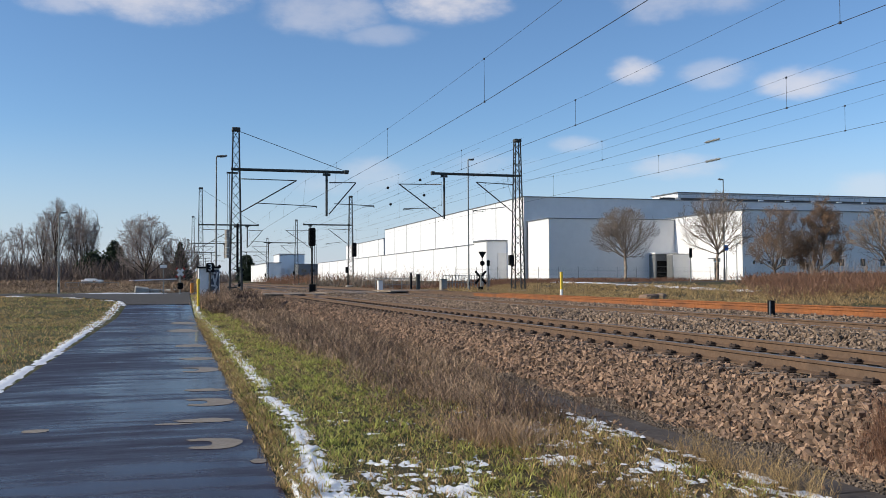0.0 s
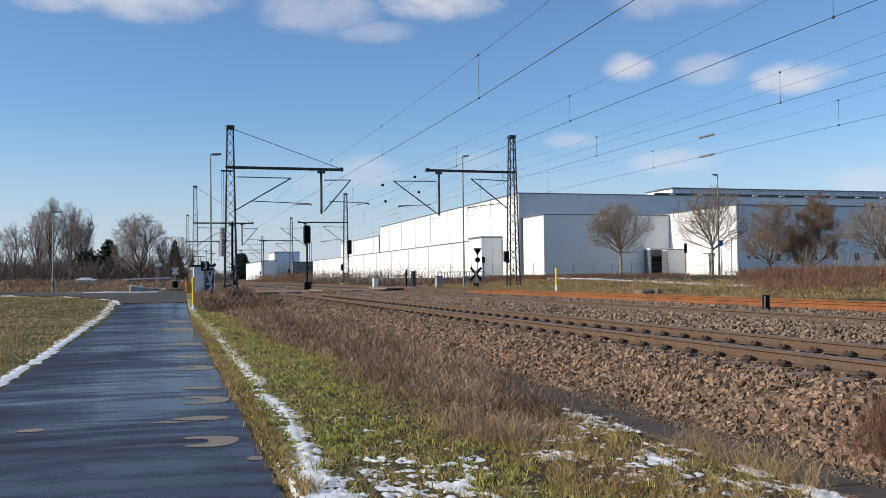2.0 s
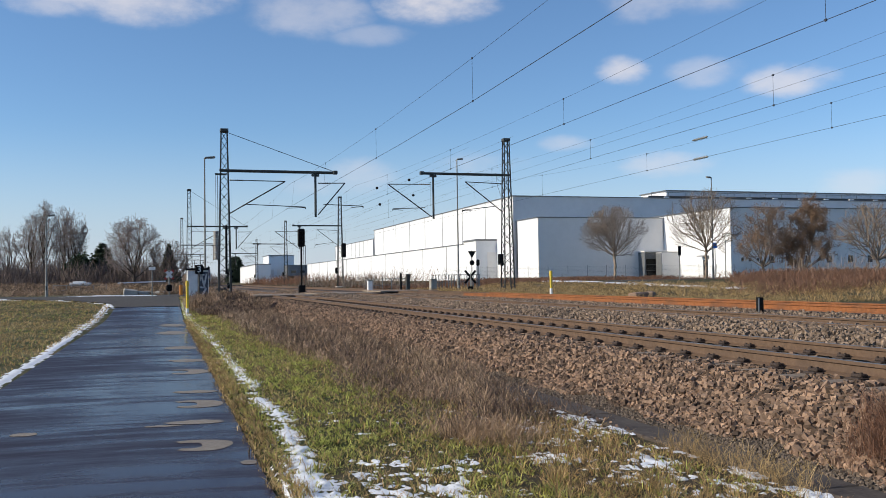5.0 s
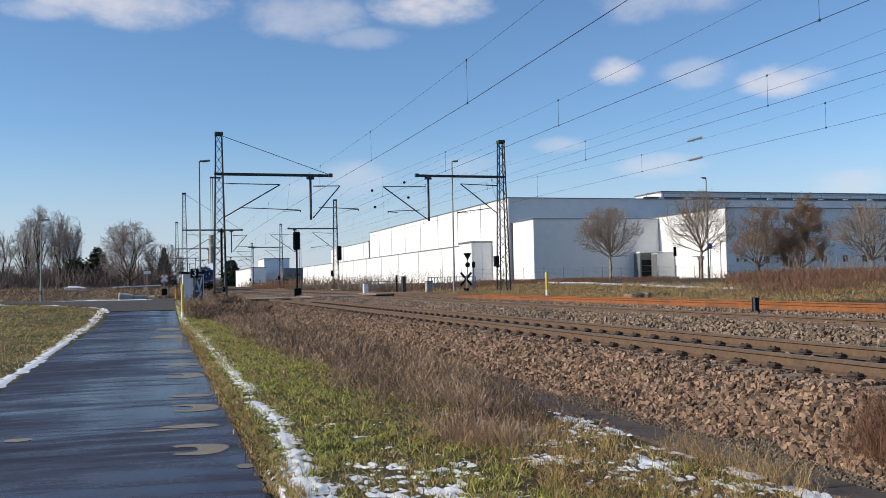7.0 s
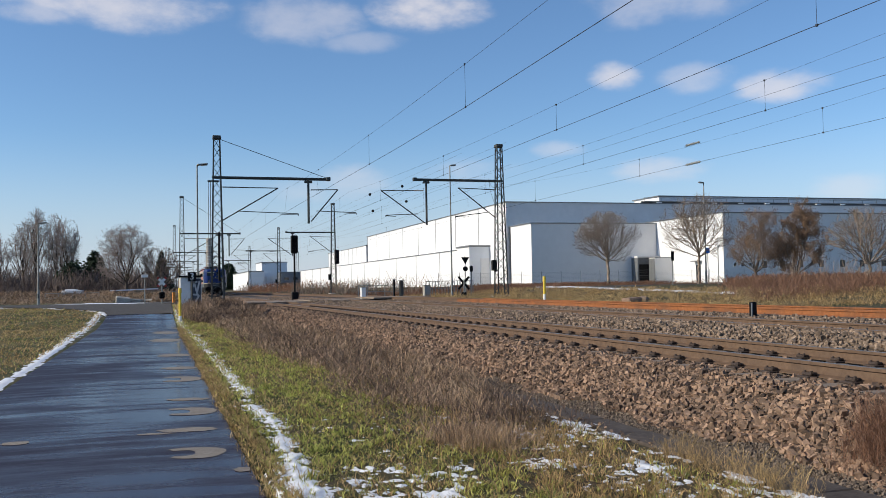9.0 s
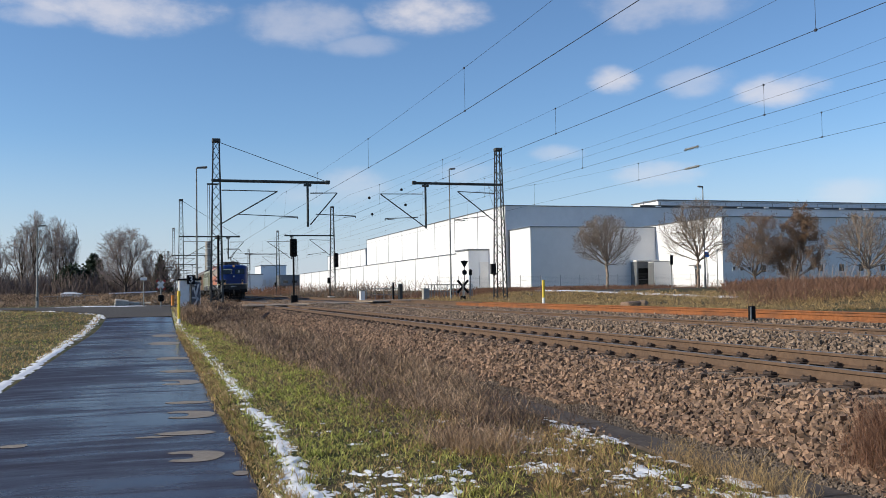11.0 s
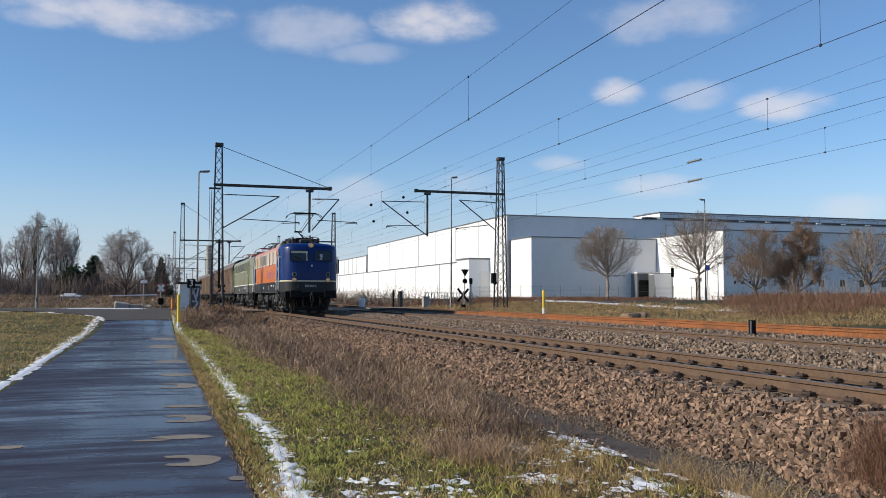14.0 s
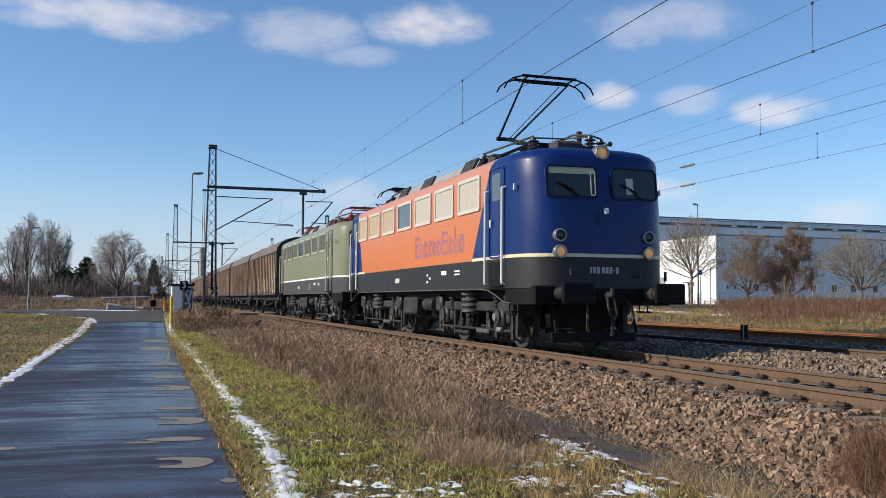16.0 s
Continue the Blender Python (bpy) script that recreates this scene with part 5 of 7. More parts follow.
# ---- masts and overhead line ----
def lattice_mast(x, y, z0, z1, w0=0.75, w1=0.36, label="dark lattice catenary mast with a cross arm"):
    """Four tapering angle legs with zigzag bracing on every face."""
    t = thing("catenary_mast", label, "catenary mast", pose(x, y, 0), group="masts of the overhead line")
    H = z1 - z0

    def corner(sx, sy, z):
        w = (w0 + (w1 - w0) * (z - z0) / H) / 2
        return Vector((sx * w, sy * w, z))
    for sx, sy in ((-1, -1), (1, -1), (1, 1), (-1, 1)):
        part("leg", Geo().tube(corner(sx, sy, z0), corner(sx, sy, z1), 0.055, 0.045, 4), M_MAST, t)
    ring = ((-1, -1), (1, -1), (1, 1), (-1, 1))
    g = Geo()
    n = int(H / 0.62)
    for f in range(4):
        a, b = ring[f], ring[(f + 1) % 4]
        for i in range(n):
            za, zb = z0 + H * i / n, z0 + H * (i + 1) / n
            p, q = (a, b) if i % 2 == 0 else (b, a)
            g.tube(corner(*p, za), corner(*q, zb), 0.024, n=4, caps=False)
    part("bracing", g, M_MAST, t)
    part("cap", Geo().box((0, 0, z1 + 0.02), (w1 + 0.14, w1 + 0.14, 0.22), bev=0.03), M_MAST, t)
    part("footing", Geo().box((0, 0, z0 + 0.1), (w0 + 0.5, w0 + 0.5, 0.5), bev=0.05), M_CONCRETE, t, "concrete footing")
    return t


def rod_insulator(g, a, b, r=0.05):
    a, b = Vector(a), Vector(b)
    L = (b - a).length
    prof = [(0, 0.02)]
    for i in range(6):
        s = L * (i + 0.3) / 6.4
        prof += [(s, 0.03), (s + L * 0.03, r), (s + L * 0.06, 0.03)]
    g.lathe(a, b - a, prof + [(L, 0.02)], 8)


def cantilever(mast, root, tip, low, arm0, arm1):
    """Top tube with rod insulator, stay to the lower bracket, steady arm with its contact-wire clip. Points are x, z."""
    P = [Vector((p[0], 0, p[1])) for p in (root, tip, low, arm0, arm1)]
    d = (P[1] - P[0]).normalized()
    g = Geo().tube(P[0] + d * 0.9, P[1], 0.03).tube(P[1], P[2] + (P[1] - P[2]).normalized() * 0.8, 0.04)
    c = part("cantilever", g, M_MAST, mast)
    for a, e in ((P[0], P[0] + d * 0.9), (P[2], P[2] + (P[1] - P[2]).normalized() * 0.85)):
        i = Geo()
        rod_insulator(i, a, e, 0.06)
        part("rod_insulator", i, M_INSUL, c)
    g = Geo().tube(P[3], P[4], 0.026).tube(P[3] + (P[4] - P[3]) * 0.7 + Vector((0, 0, -0.12)), P[4] + Vector((0, 0, -0.03)), 0.02).tube(P[4], P[4] + Vector((0, 0, -0.12)), 0.03)
    part("steady_arm", g, M_MAST, c)


def cross_arm(mast, x0, x1, z, drop, z_drop):
    a = part("cross_arm", Geo().box(((x0 + x1) / 2, 0, z), (abs(x1 - x0), 0.14, 0.13), bev=0.02).box(((x0 + x1) / 2, 0, z - 0.085), (abs(x1 - x0) * 0.98, 0.05, 0.05)), M_MAST, mast)
    part("end_fitting", Geo().box((x1, 0, z), (0.28, 0.22, 0.24), bev=0.03), M_MAST, a)
    part("drop_tube", Geo().tube((drop, 0, z), (drop, 0, z_drop), 0.075, n=8).box((drop, 0, z - 0.2), (0.5, 0.1, 0.16), bev=0.03), M_MAST, a)


def mast_left(at=3.55, y=57.0, top=10.9):
    x = 3.55
    t = lattice_mast(at, y, 0.3, top)
    cross_arm(t, 3.25 - x, 10.42 - x, 8.48, 9.15 - x, 5.65)
    cantilever(t, (3.85 - x, 7.88), (7.26 - x, 7.86), (3.85 - x, 5.82), (4.83 - x, 6.40), (8.5 - x, 6.27))
    cantilever(t, (9.3 - x, 7.78), (11.03 - x, 7.82), (9.3 - x, 5.78), (9.65 - x, 6.45), (12.2 - x, 6.36))
    part("guy_wire", Geo().tube((0.1, 0, top - 0.05), (10.3 - x, 0, 8.55), 0.018), M_WIRE, t)
    return t


def mast_right(at=23.2, y=60.0, top=11.4):
    x = 23.2
    t = lattice_mast(at, y, 0.5, top)
    cross_arm(t, 23.5 - x, 16.98 - x, 8.94, 17.79 - x, 5.79)
    cantilever(t, (17.6 - x, 8.17), (14.58 - x, 8.13), (17.7 - x, 5.9), (17.2 - x, 6.55), (14.9 - x, 6.45))
    cantilever(t, (22.85 - x, 8.3), (20.13 - x, 8.39), (22.85 - x, 6.33), (22.3 - x, 6.7), (19.9 - x, 6.4))
    part("lamp_box", Geo().box((-0.55, -0.1, 2.95), (0.35, 0.3, 0.75), bev=0.03).box((-0.55, -0.3, 2.6), (0.2, 0.2, 0.2), bev=0.04), M_BLACKIRON, t)
    return t


ml, mr = mast_left(), mast_right()
tagged(ml, "dark lattice mast whose arm spans the two near tracks")
tagged(mr, "dark lattice mast whose arm reaches over the far tracks")
for x, y, top in ((2.95, 115.0, 12.9), (3.1, 173.0, 13.3), (2.9, 231.0, 11.6), (3.3, 290.0, 11.4)):
    mast_left(x, y, top)
for x, y, top in ((22.5, 120.0, 12.7), (22.9, 180.0, 13.4), (23.0, 240.0, 12.4)):
    mast_right(x, y, top)


def line_sag(y, low, high, y0, span):
    u = (((y - y0) / span) % 1.0) * 2 - 1
    return low + (high - low) * u * u


def overhead_line(x, z_contact, low, high, y0, droppers, label, thick=0.0058, stagger=()):
    """Contact wire, sagging carrier rope and droppers of one track; stagger: places (y, x) between which the contact wire is drawn."""
    t = thing("overhead_line", label, "overhead wire", group="overhead wires")
    stations = stagger or ((-8, x), (300, x))

    def wx(y):
        return float(np.interp(y, [p[0] for p in stations], [p[1] for p in stations]))
    part("contact_wire", Geo().path([(q, y, z_contact) for y, q in stations], thick, 5), M_WIRE, t)
    ys = [-8 + 3.0 * i for i in range(103)]
    part("carrier_rope", Geo().path([(x, y, line_sag(y, low, high, y0, 58.0)) for y in ys], thick * 0.55, 5), M_WIRE, t)
    for y in droppers:
        z = line_sag(y, low, high, y0, 58.0)
        part("dropper", Geo().tube((wx(y), y, z_contact), (x, y, z), 0.0045, n=4).box((wx(y), y, z_contact), (0.03, 0.05, 0.05)).box((x, y, z), (0.03, 0.05, 0.05)), M_WIRE, t)
    return t


def dropper_row(first, step, n=16):
    return [first + step * i for i in range(n)]


overhead_line(7.72, 6.27, 7.36, 7.87, 1.0, dropper_row(11.0, 11.3), "dark contact wire and carrier rope over the near track", thick=0.008,
              stagger=((-8, 7.05), (13.5, 7.52), (22.5, 7.73), (30, 7.76), (41, 7.66), (57, 7.55), (115, 7.9), (173, 7.55), (300, 7.7)))
overhead_line(11.95, 6.42, 7.2, 7.8, 0.0, dropper_row(14.1, 11.75), "contact wire and carrier rope over the second track", thick=0.0072)
overhead_line(16.3, 6.36, 7.1, 8.1, 2.0, dropper_row(10.0, 11.4), "thin contact wire over the rusty siding")
o4 = overhead_line(20.2, 6.25, 6.95, 8.3, 2.0, dropper_row(12.2, 11.5), "thin wires over the weed-grown far siding")
part("feeder_wire", Geo().tube((18.2, -8, 7.4), (18.2, 300, 7.2), 0.0045, n=4), M_WIRE, o4)
for y, z in ((31.1, 6.25), (31.1, 7.02)):
    g = Geo()
    rod_insulator(g, (20.2, y - 0.55, z), (20.2, y + 0.5, z), 0.055)
    part("section_insulator", g, M_GALV, o4)
loop = [(-0.42, 1.0), (-0.30, 0.2), (-0.10, -0.42), (-0.38, 0.9), (-0.30, 0.62), (-0.12, 0.45), (0.10, 0.47), (0.27, 0.66), (0.33, 0.95), (0.30, 0.3), (0.14, -0.42)]
part("jumper_loop", Geo().path([(20.2 + a, 53.0, 7.2 + c) for a, c in loop[:3]], 0.010, 4).path([(20.2 + a, 53.0, 7.2 + c) for a, c in [loop[0]] + loop[3:]], 0.010, 4), M_WIRE, o4)


for x, z in ((17.01, 9.29), (19.8, 10.02), (20.14, 8.74), (17.24, 7.92)):
    part("line_fitting", Geo().lathe((x, 74.0, z), (0, -1, 0), [(0, 0.04), (0.03, 0.11), (0.12, 0.12), (0.18, 0.07)], 12), M_BLACKIRON, o4)
    part("span_wire", Geo().tube((x, 50.0, z), (x, 130.0, z), 0.005, n=4), M_WIRE, o4)


# ---- signals, lamps and the level crossing ----
def track_signal():
    t = thing("railway_signal", "black colour-light railway signal on a slim post", "railway signal", pose(10.1, 70.0, 0))
    part("post", Geo().tube((0, 0, 0.45), (0, 0, 4.4), 0.075, n=10), M_BLACKIRON, t)
    part("base_box", Geo().box((0, -0.1, 0.85), (0.5, 0.4, 0.9), bev=0.04), M_BLACKIRON, t)
    h = part("signal_head", Geo().box((0, 0, 4.95), (0.54, 0.3, 1.4), bev=0.08), M_BLACKIRON, t)
    for z in (5.35, 5.0, 4.6):
        for x in (-0.14, 0.14):
            part("hood", Geo().lathe((x, -0.14, z), (0, -1, 0), [(0, 0.10), (0.22, 0.11), (0.22, 0.09), (0.02, 0.08)], 12), M_BLACKIRON, h)
    part("ladder", Geo().tube((0.2, 0.1, 0.5), (0.2, 0.1, 4.4), 0.02).tube((0.34, 0.1, 0.5), (0.34, 0.1, 4.4), 0.02), M_MAST, t)
    s = thing("railway_signal", "black signal head fixed to a far mast", "railway signal", pose(22.6, 119.4, 0))
    part("signal_head", Geo().box((0.2, -0.3, 5.6), (0.62, 0.35, 1.9), bev=0.1), M_BLACKIRON, s)
    for z in (5.0, 6.2):
        part("bracket", Geo().box((0.25, 0.0, z), (0.2, 0.6, 0.12)), M_MAST, s)
    for z in (5.9, 5.3):
        part("hood", Geo().box((0.2, -0.5, z), (0.3, 0.2, 0.25), bev=0.05), M_BLACKIRON, s)


track_signal()


def street_lamp(x, y, z0, z1, arm, label):
    t = thing("street_lamp", label, "street lamp", pose(x, y, 0), group="street lamps")
    part("pole", Geo().tube((0, 0, z0), (0, 0, z0 + 1.2), 0.10, 0.09, 10).tube((0, 0, z0 + 1.2), (0, 0, z1), 0.065, 0.04, 10), M_GALV, t, smooth=True)
    part("lamp_head", Geo().box((arm * 0.6, 0, z1 + 0.05), (abs(arm) * 1.2, 0.22, 0.11), Matrix.Rotation(-0.10 * (1 if arm > 0 else -1), 4, "Y"), bev=0.04), M_GALV, t)
    part("diffuser", Geo().box((arm * 0.75, 0, z1 - 0.01), (abs(arm) * 0.7, 0.17, 0.03), Matrix.Rotation(-0.10 * (1 if arm > 0 else -1), 4, "Y"), bev=0.01), M_SANDLAMP, t)
    part("door_flap", Geo().box((0, -0.098, z0 + 0.7), (0.09, 0.02, 0.3), bev=0.008), M_MAST, t)
    return t


street_lamp(2.42, 58.0, 0.5, 9.33, 0.55, "tall slim lamp beside the lattice mast")
street_lamp(21.0, 64.5, 0.6, 10.55, 0.4, "tall slim lamp beyond the level crossing")
street_lamp(-8.0, 70.0, 0.65, 6.5, 0.5, "pale street lamp at the side road")
street_lamp(43.9, 66.0, 1.2, 9.8, -0.4, "pale street lamp in front of the warehouse")


M_PALESPRAY = surface("white_spray", (0.5, 0.5, 0.5), (0.64, 0.64, 0.64), 9, 0.7, 0, bumpy=0)


def relay_hut():
    t = thing("relay_hut", "small white switch cabinet with sprayed dark front", "switch cabinet", pose(1.15, 51.0, 0))
    z0 = gz(1.4, 51.5) - 0.05
    part("cabinet", Geo().box((0.6, 0.6, (z0 + 2.3) / 2), (1.12, 1.2, 2.3 - z0), bev=0.03), M_WHITEPAINT, t)
    part("door_panel", Geo().box((0.86, -0.012, (z0 + 2.3) / 2), (0.54, 0.03, 2.1 - z0), bev=0.01), surface("sprayed_panel", (0.03, 0.035, 0.05), (0.10, 0.11, 0.13), 7.0, 0.7, 0, (0.05, 0.06, 0.10), 0.6, 0.05), t)
    for x, z, w, h, a in ((0.70, 1.75, 0.09, 0.7, 0.3), (0.86, 1.7, 0.09, 0.8, -0.25), (1.0, 1.8, 0.09, 0.6, 0.2), (0.85, 1.35, 0.36, 0.09, 0.1), (0.80, 2.02, 0.3, 0.08, -0.2), (0.92, 1.1, 0.10, 0.5, 0.5)):
        part("sprayed_stroke", Geo().box((x, -0.03, z), (w, 0.008, h), Matrix.Rotation(a, 4, "Y")), M_PALESPRAY, t)
    part("roof_plate", Geo().box((0.6, 0.6, 2.35), (1.26, 1.4, 0.09), bev=0.02), M_BLACKIRON, t)
    part("plinth", Geo().box((0.6, 0.6, z0 + 0.05), (1.2, 1.3, 0.2), bev=0.02), M_CONCRETE, t)


relay_hut()


def speed_board():
    """A dark board with the figure 3."""
    t = thing("speed_board", "small dark board with a white figure on a post", "railway sign", pose(1.80, 50.5, 0))
    part("post", Geo().tube((0, 0, 0.4), (0, 0, 2.2), 0.05, n=8), M_MAST, t)
    part("board", Geo().box((0, 0, 2.32), (0.42, 0.06, 0.50), bev=0.02), M_BLACKIRON, t)
    cu = bpy.data.curves.new("figure", "FONT")
    cu.body, cu.size, cu.align_x, cu.align_y, cu.extrude = "3", 0.5, "CENTER", "CENTER", 0.004
    cu.materials.append(M_WHITEPAINT)
    f = new("figure", cu)
    f.parent, f.matrix_basis = t, pose(0, -0.04, 2.32, 90, 0, 0)


speed_board()


def crossing_sign(x, y, z0, zc, mats, label, face=-1, size=0.95):
    t = thing("crossing_sign", label, "crossing sign", pose(x, y, 0), group="crossing signs")
    part("post", Geo().tube((0, 0, z0), (0, 0, zc + 0.3), 0.045, n=8), M_GALV, t)
    for k in (-1, 1):
        part("blade", Geo().box((0, face * 0.06 + k * 0.008, zc), (0.16, 0.014, size), Matrix.Rotation(radians(42 * k), 4, "Y"), bev=0.004), mats, t)
        for e in (-1, 1):
            d = Matrix.Rotation(radians(42 * k), 4, "Y") @ Vector((0, 0, e * size * 0.42))
            if mats == M_WHITEPAINT:
                part("red_tip", Geo().box((d.x, face * 0.072 + k * 0.008, zc + d.z), (0.164, 0.02, size * 0.17), Matrix.Rotation(radians(42 * k), 4, "Y")), M_REDPAINT, t)
    l = part("lamp_unit", Geo().box((0, face * 0.05, zc - 0.85), (0.36, 0.2, 0.42), bev=0.05), M_BLACKIRON, t)
    part("hood", Geo().lathe((0, face * 0.14, zc - 0.85), (0, face, 0), [(0, 0.11), (0.2, 0.12), (0.2, 0.10), (0.02, 0.09)], 12), M_BLACKIRON, l)


crossing_sign(0.31, 61.0, 0.6, 2.15, M_WHITEPAINT, "white and red crossed boards over a lamp at the road", size=0.8)
crossing_sign(2.55, 60.3, 0.5, 2.35, M_BLACKIRON, "back of dark crossed warning boards", 1, 0.7)
crossing_sign(20.7, 60.8, 0.7, 1.75, M_BLACKIRON, "back of dark crossed warning boards", 1, 1.2)
crossing_sign(4.6, 68.5, 0.6, 2.2, M_BLACKIRON, "back of dark crossed warning boards", 1, 0.7)


def marker_post(x, y, z0, z1, label):
    t = thing("marker_post", label, "marker post", pose(x, y, 0), group="yellow marker posts")
    part("post", Geo().tube((0, 0, z0 - 0.1), (0, 0, z1 - 0.25), 0.065, n=10).tube((0, 0, z1 - 0.25), (0, 0, z1), 0.085, 0.07, 10), M_YELLOW, t, smooth=True)
    part("base_band", Geo().tube((0, 0, z0 - 0.1), (0, 0, z0 + 0.35), 0.07, n=10), M_WHITEPAINT, t)


marker_post(1.05, 45.0, 0.05, 1.72, "yellow plastic gas marker post in the verge")
marker_post(18.55, 42.0, 0.75, 1.98, "yellow marker post beside the rusty siding")


def small_sign(x, y, z0, z1, w, h, mat, label, name="sign"):
    t = thing(name, label, "sign", pose(x, y, 0))
    part("post", Geo().tube((0, 0, z0), (0, 0, z1), 0.035, n=8), M_GALV, t)
    part("panel", Geo().box((0, -0.05, z1 - h / 2), (w, 0.025, h), bev=0.008), mat, t)
    part("clamp", Geo().box((0, -0.025, z1 - h / 2), (0.12, 0.05, 0.08)), M_GALV, t)
    return t


small_sign(-0.72, 60.0, 0.5, 2.62, 0.4, 0.18, M_WHITEPAINT, "small white street sign on a thin post", "street_sign")
small_sign(37.0, 60.0, 1.2, 3.85, 0.26, 0.7, M_BLACKIRON, "dark pedestrian signal on a post", "pedestrian_signal")
small_sign(43.9, 65.7, 1.2, 4.35, 0.34, 0.46, surface("blue_sign", (0.03, 0.18, 0.62), (0.04, 0.22, 0.72), 9, 0.4, 0, bumpy=0), "round-cornered blue traffic sign on a post", "traffic_sign")
small_sign(41.0, 60.0, 1.2, 4.3, 0.12, 0.2, M_GALV, "thin bare galvanised post", "bare_post")


def yield_sign(x, y):
    t = thing("traffic_sign", "back of a triangular sign with round sign below", "sign", pose(x, y, 0))
    part("post", Geo().tube((0, 0, 0.7), (0, 0, 3.8), 0.04, n=8), M_GALV, t)
    part("triangle", Geo().extrude([(-0.33, 3.75), (0.33, 3.75), (0, 3.2)], -0.06, -0.04), M_BLACKIRON, t)
    part("round_sign", Geo().lathe((0, -0.04, 2.85), (0, -1, 0), [(0, 0.2), (0.02, 0.2), (0.022, 0.19)], 20), M_BLACKIRON, t)
    part("lamp_unit", Geo().box((0.5, 0, 2.85), (0.26, 0.2, 0.5), bev=0.08), M_BLACKIRON, t)
    part("lamp_post", Geo().tube((0.5, 0, 0.7), (0.5, 0, 2.7), 0.05, n=8), M_GALV, t)


yield_sign(22.75, 66.5)


def barrier_post(x, y, z0, h, w, mat, label):
    t = thing("barrier_drive", label, "barrier drive", pose(x, y, 0), group="barrier drives")
    part("housing", Geo().box((0, 0, z0 + h / 2), (w, w, h), bev=0.04), mat, t)
    part("lid", Geo().box((0, 0, z0 + h + 0.03), (w + 0.06, w + 0.06, 0.06), bev=0.015), M_GALV, t)


barrier_post(14.9, 67.5, 0.6, 0.95, 0.38, M_WHITEPAINT, "white painted post at the level crossing")
barrier_post(19.9, 67.5, 0.6, 1.0, 0.5, M_CONCRETE, "pale barrier drive housing at the level crossing")
barrier_post(17.2, 67.0, 0.6, 1.5, 0.14, M_BLACKIRON, "slim dark barrier post at the level crossing")
barrier_post(17.75, 67.0, 0.6, 1.4, 0.3, M_MAST, "dark grey barrier drive at the level crossing")


def railing(x0, x1, y, z0, h, n):
    t = thing("railing", "galvanised tubular railing by the crossing", "railing", group="railings")
    for i in range(n):
        x = x0 + (x1 - x0) * i / (n - 1)
        part("post", Geo().tube((x, y, z0 - 0.2), (x, y, z0 + h), 0.03, n=6), M_GALV, t)
    for z in (z0 + h, z0 + h * 0.5):
        part("rail_bar", Geo().tube((x0, y, z), (x1, y, z), 0.028, n=6), M_GALV, t)


railing(20.6, 24.6, 70.0, 0.8, 1.15, 16)
railing(15.4, 19.0, 71.5, 0.7, 1.0, 6)
railing(-9.5, -5.0, 88.0, 0.6, 0.9, 5)


def rail_post():
    """Short black post between the tracks."""
    t = thing("marker_stake", "short black steel post between the tracks", "post", pose(14.55, 19.85, 0))
    part("stake", Geo().box((0, 0, 0.77), (0.15, 0.12, 0.58), bev=0.01), M_BLACKIRON, t)
    part("web", Geo().box((-0.075, -0.062, 0.78), (0.035, 0.02, 0.52)), M_GALV, t)


rail_post()


def cable_trough():
    """A row of dark trough lids sunk in the soil strip."""
    t = thing("cable_trough", "row of dark dirty concrete trough lids in the soil", "cable trough")
    lid = mesh_of("lid", Geo().box((0, 0, 0), (0.40, 0.965, 0.07), bev=0.012), M_TROUGH)
    for i in range(10):
        o = new("lid", lid)
        o.parent, o.matrix_basis = t, pose(4.79 + rng.uniform(-0.012, 0.012), 3.2 + 0.985 * i, 0.012 + rng.uniform(-0.006, 0.008), rng.uniform(-0.5, 0.5), rng.uniform(-1.5, 1.5), rng.uniform(-0.7, 0.7))


M_TROUGH = surface("dirty_trough_concrete", (0.045, 0.035, 0.028), (0.085, 0.067, 0.053), 14, 0.9, 0, (0.11, 0.09, 0.07), 0.4, 0.4)
cable_trough()


# ---- loose stones ----
CUBE = np.array([(-1, -1, -1), (-1, -1, 1), (-1, 1, -1), (-1, 1, 1), (1, -1, -1), (1, -1, 1), (1, 1, -1), (1, 1, 1)], float)
CUBE_F = np.array([(0, 1, 3, 2), (4, 6, 7, 5), (0, 4, 5, 1), (2, 3, 7, 6), (0, 2, 6, 4), (1, 5, 7, 3)])


def stones(name, label, xs, ys, size, mat, zf, sink=0.25):
    """Angular crushed stones scattered on a surface."""
    n = len(xs)
    s = rng.uniform(size[0], size[1], (n, 1, 1)) * rng.uniform(0.6, 1.25, (n, 1, 3)) / 2
    v = CUBE[None] * (1 - rng.uniform(0, 0.6, (n, 8, 3))) * s
    a, b = rng.uniform(0, 2 * np.pi, n), rng.uniform(-1.5, 1.5, n)
    ca, sa, cb, sb = np.cos(a)[:, None], np.sin(a)[:, None], np.cos(b)[:, None], np.sin(b)[:, None]
    y1, z1 = v[..., 1] * cb - v[..., 2] * sb, v[..., 1] * sb + v[..., 2] * cb
    x2, y2 = v[..., 0] * ca - y1 * sa, v[..., 0] * sa + y1 * ca
    zs = np.array([zf(x, y) for x, y in zip(xs, ys)]) + rng.uniform(-0.35, 0.75, n) * s[:, 0, 2]
    out = np.stack([x2 + xs[:, None], y2 + ys[:, None], z1 + zs[:, None] + s[:, :, 2] * (1 - 2 * sink)], -1).reshape(-1, 3)
    faces = (CUBE_F[None] + (np.arange(n) * 8)[:, None, None]).reshape(-1, 4)
    me = quick(name, out, faces, mat)
    me.shade_flat()
    ob = new(name, me)
    return tagged(ob, label, "ballast", kind="stuff")


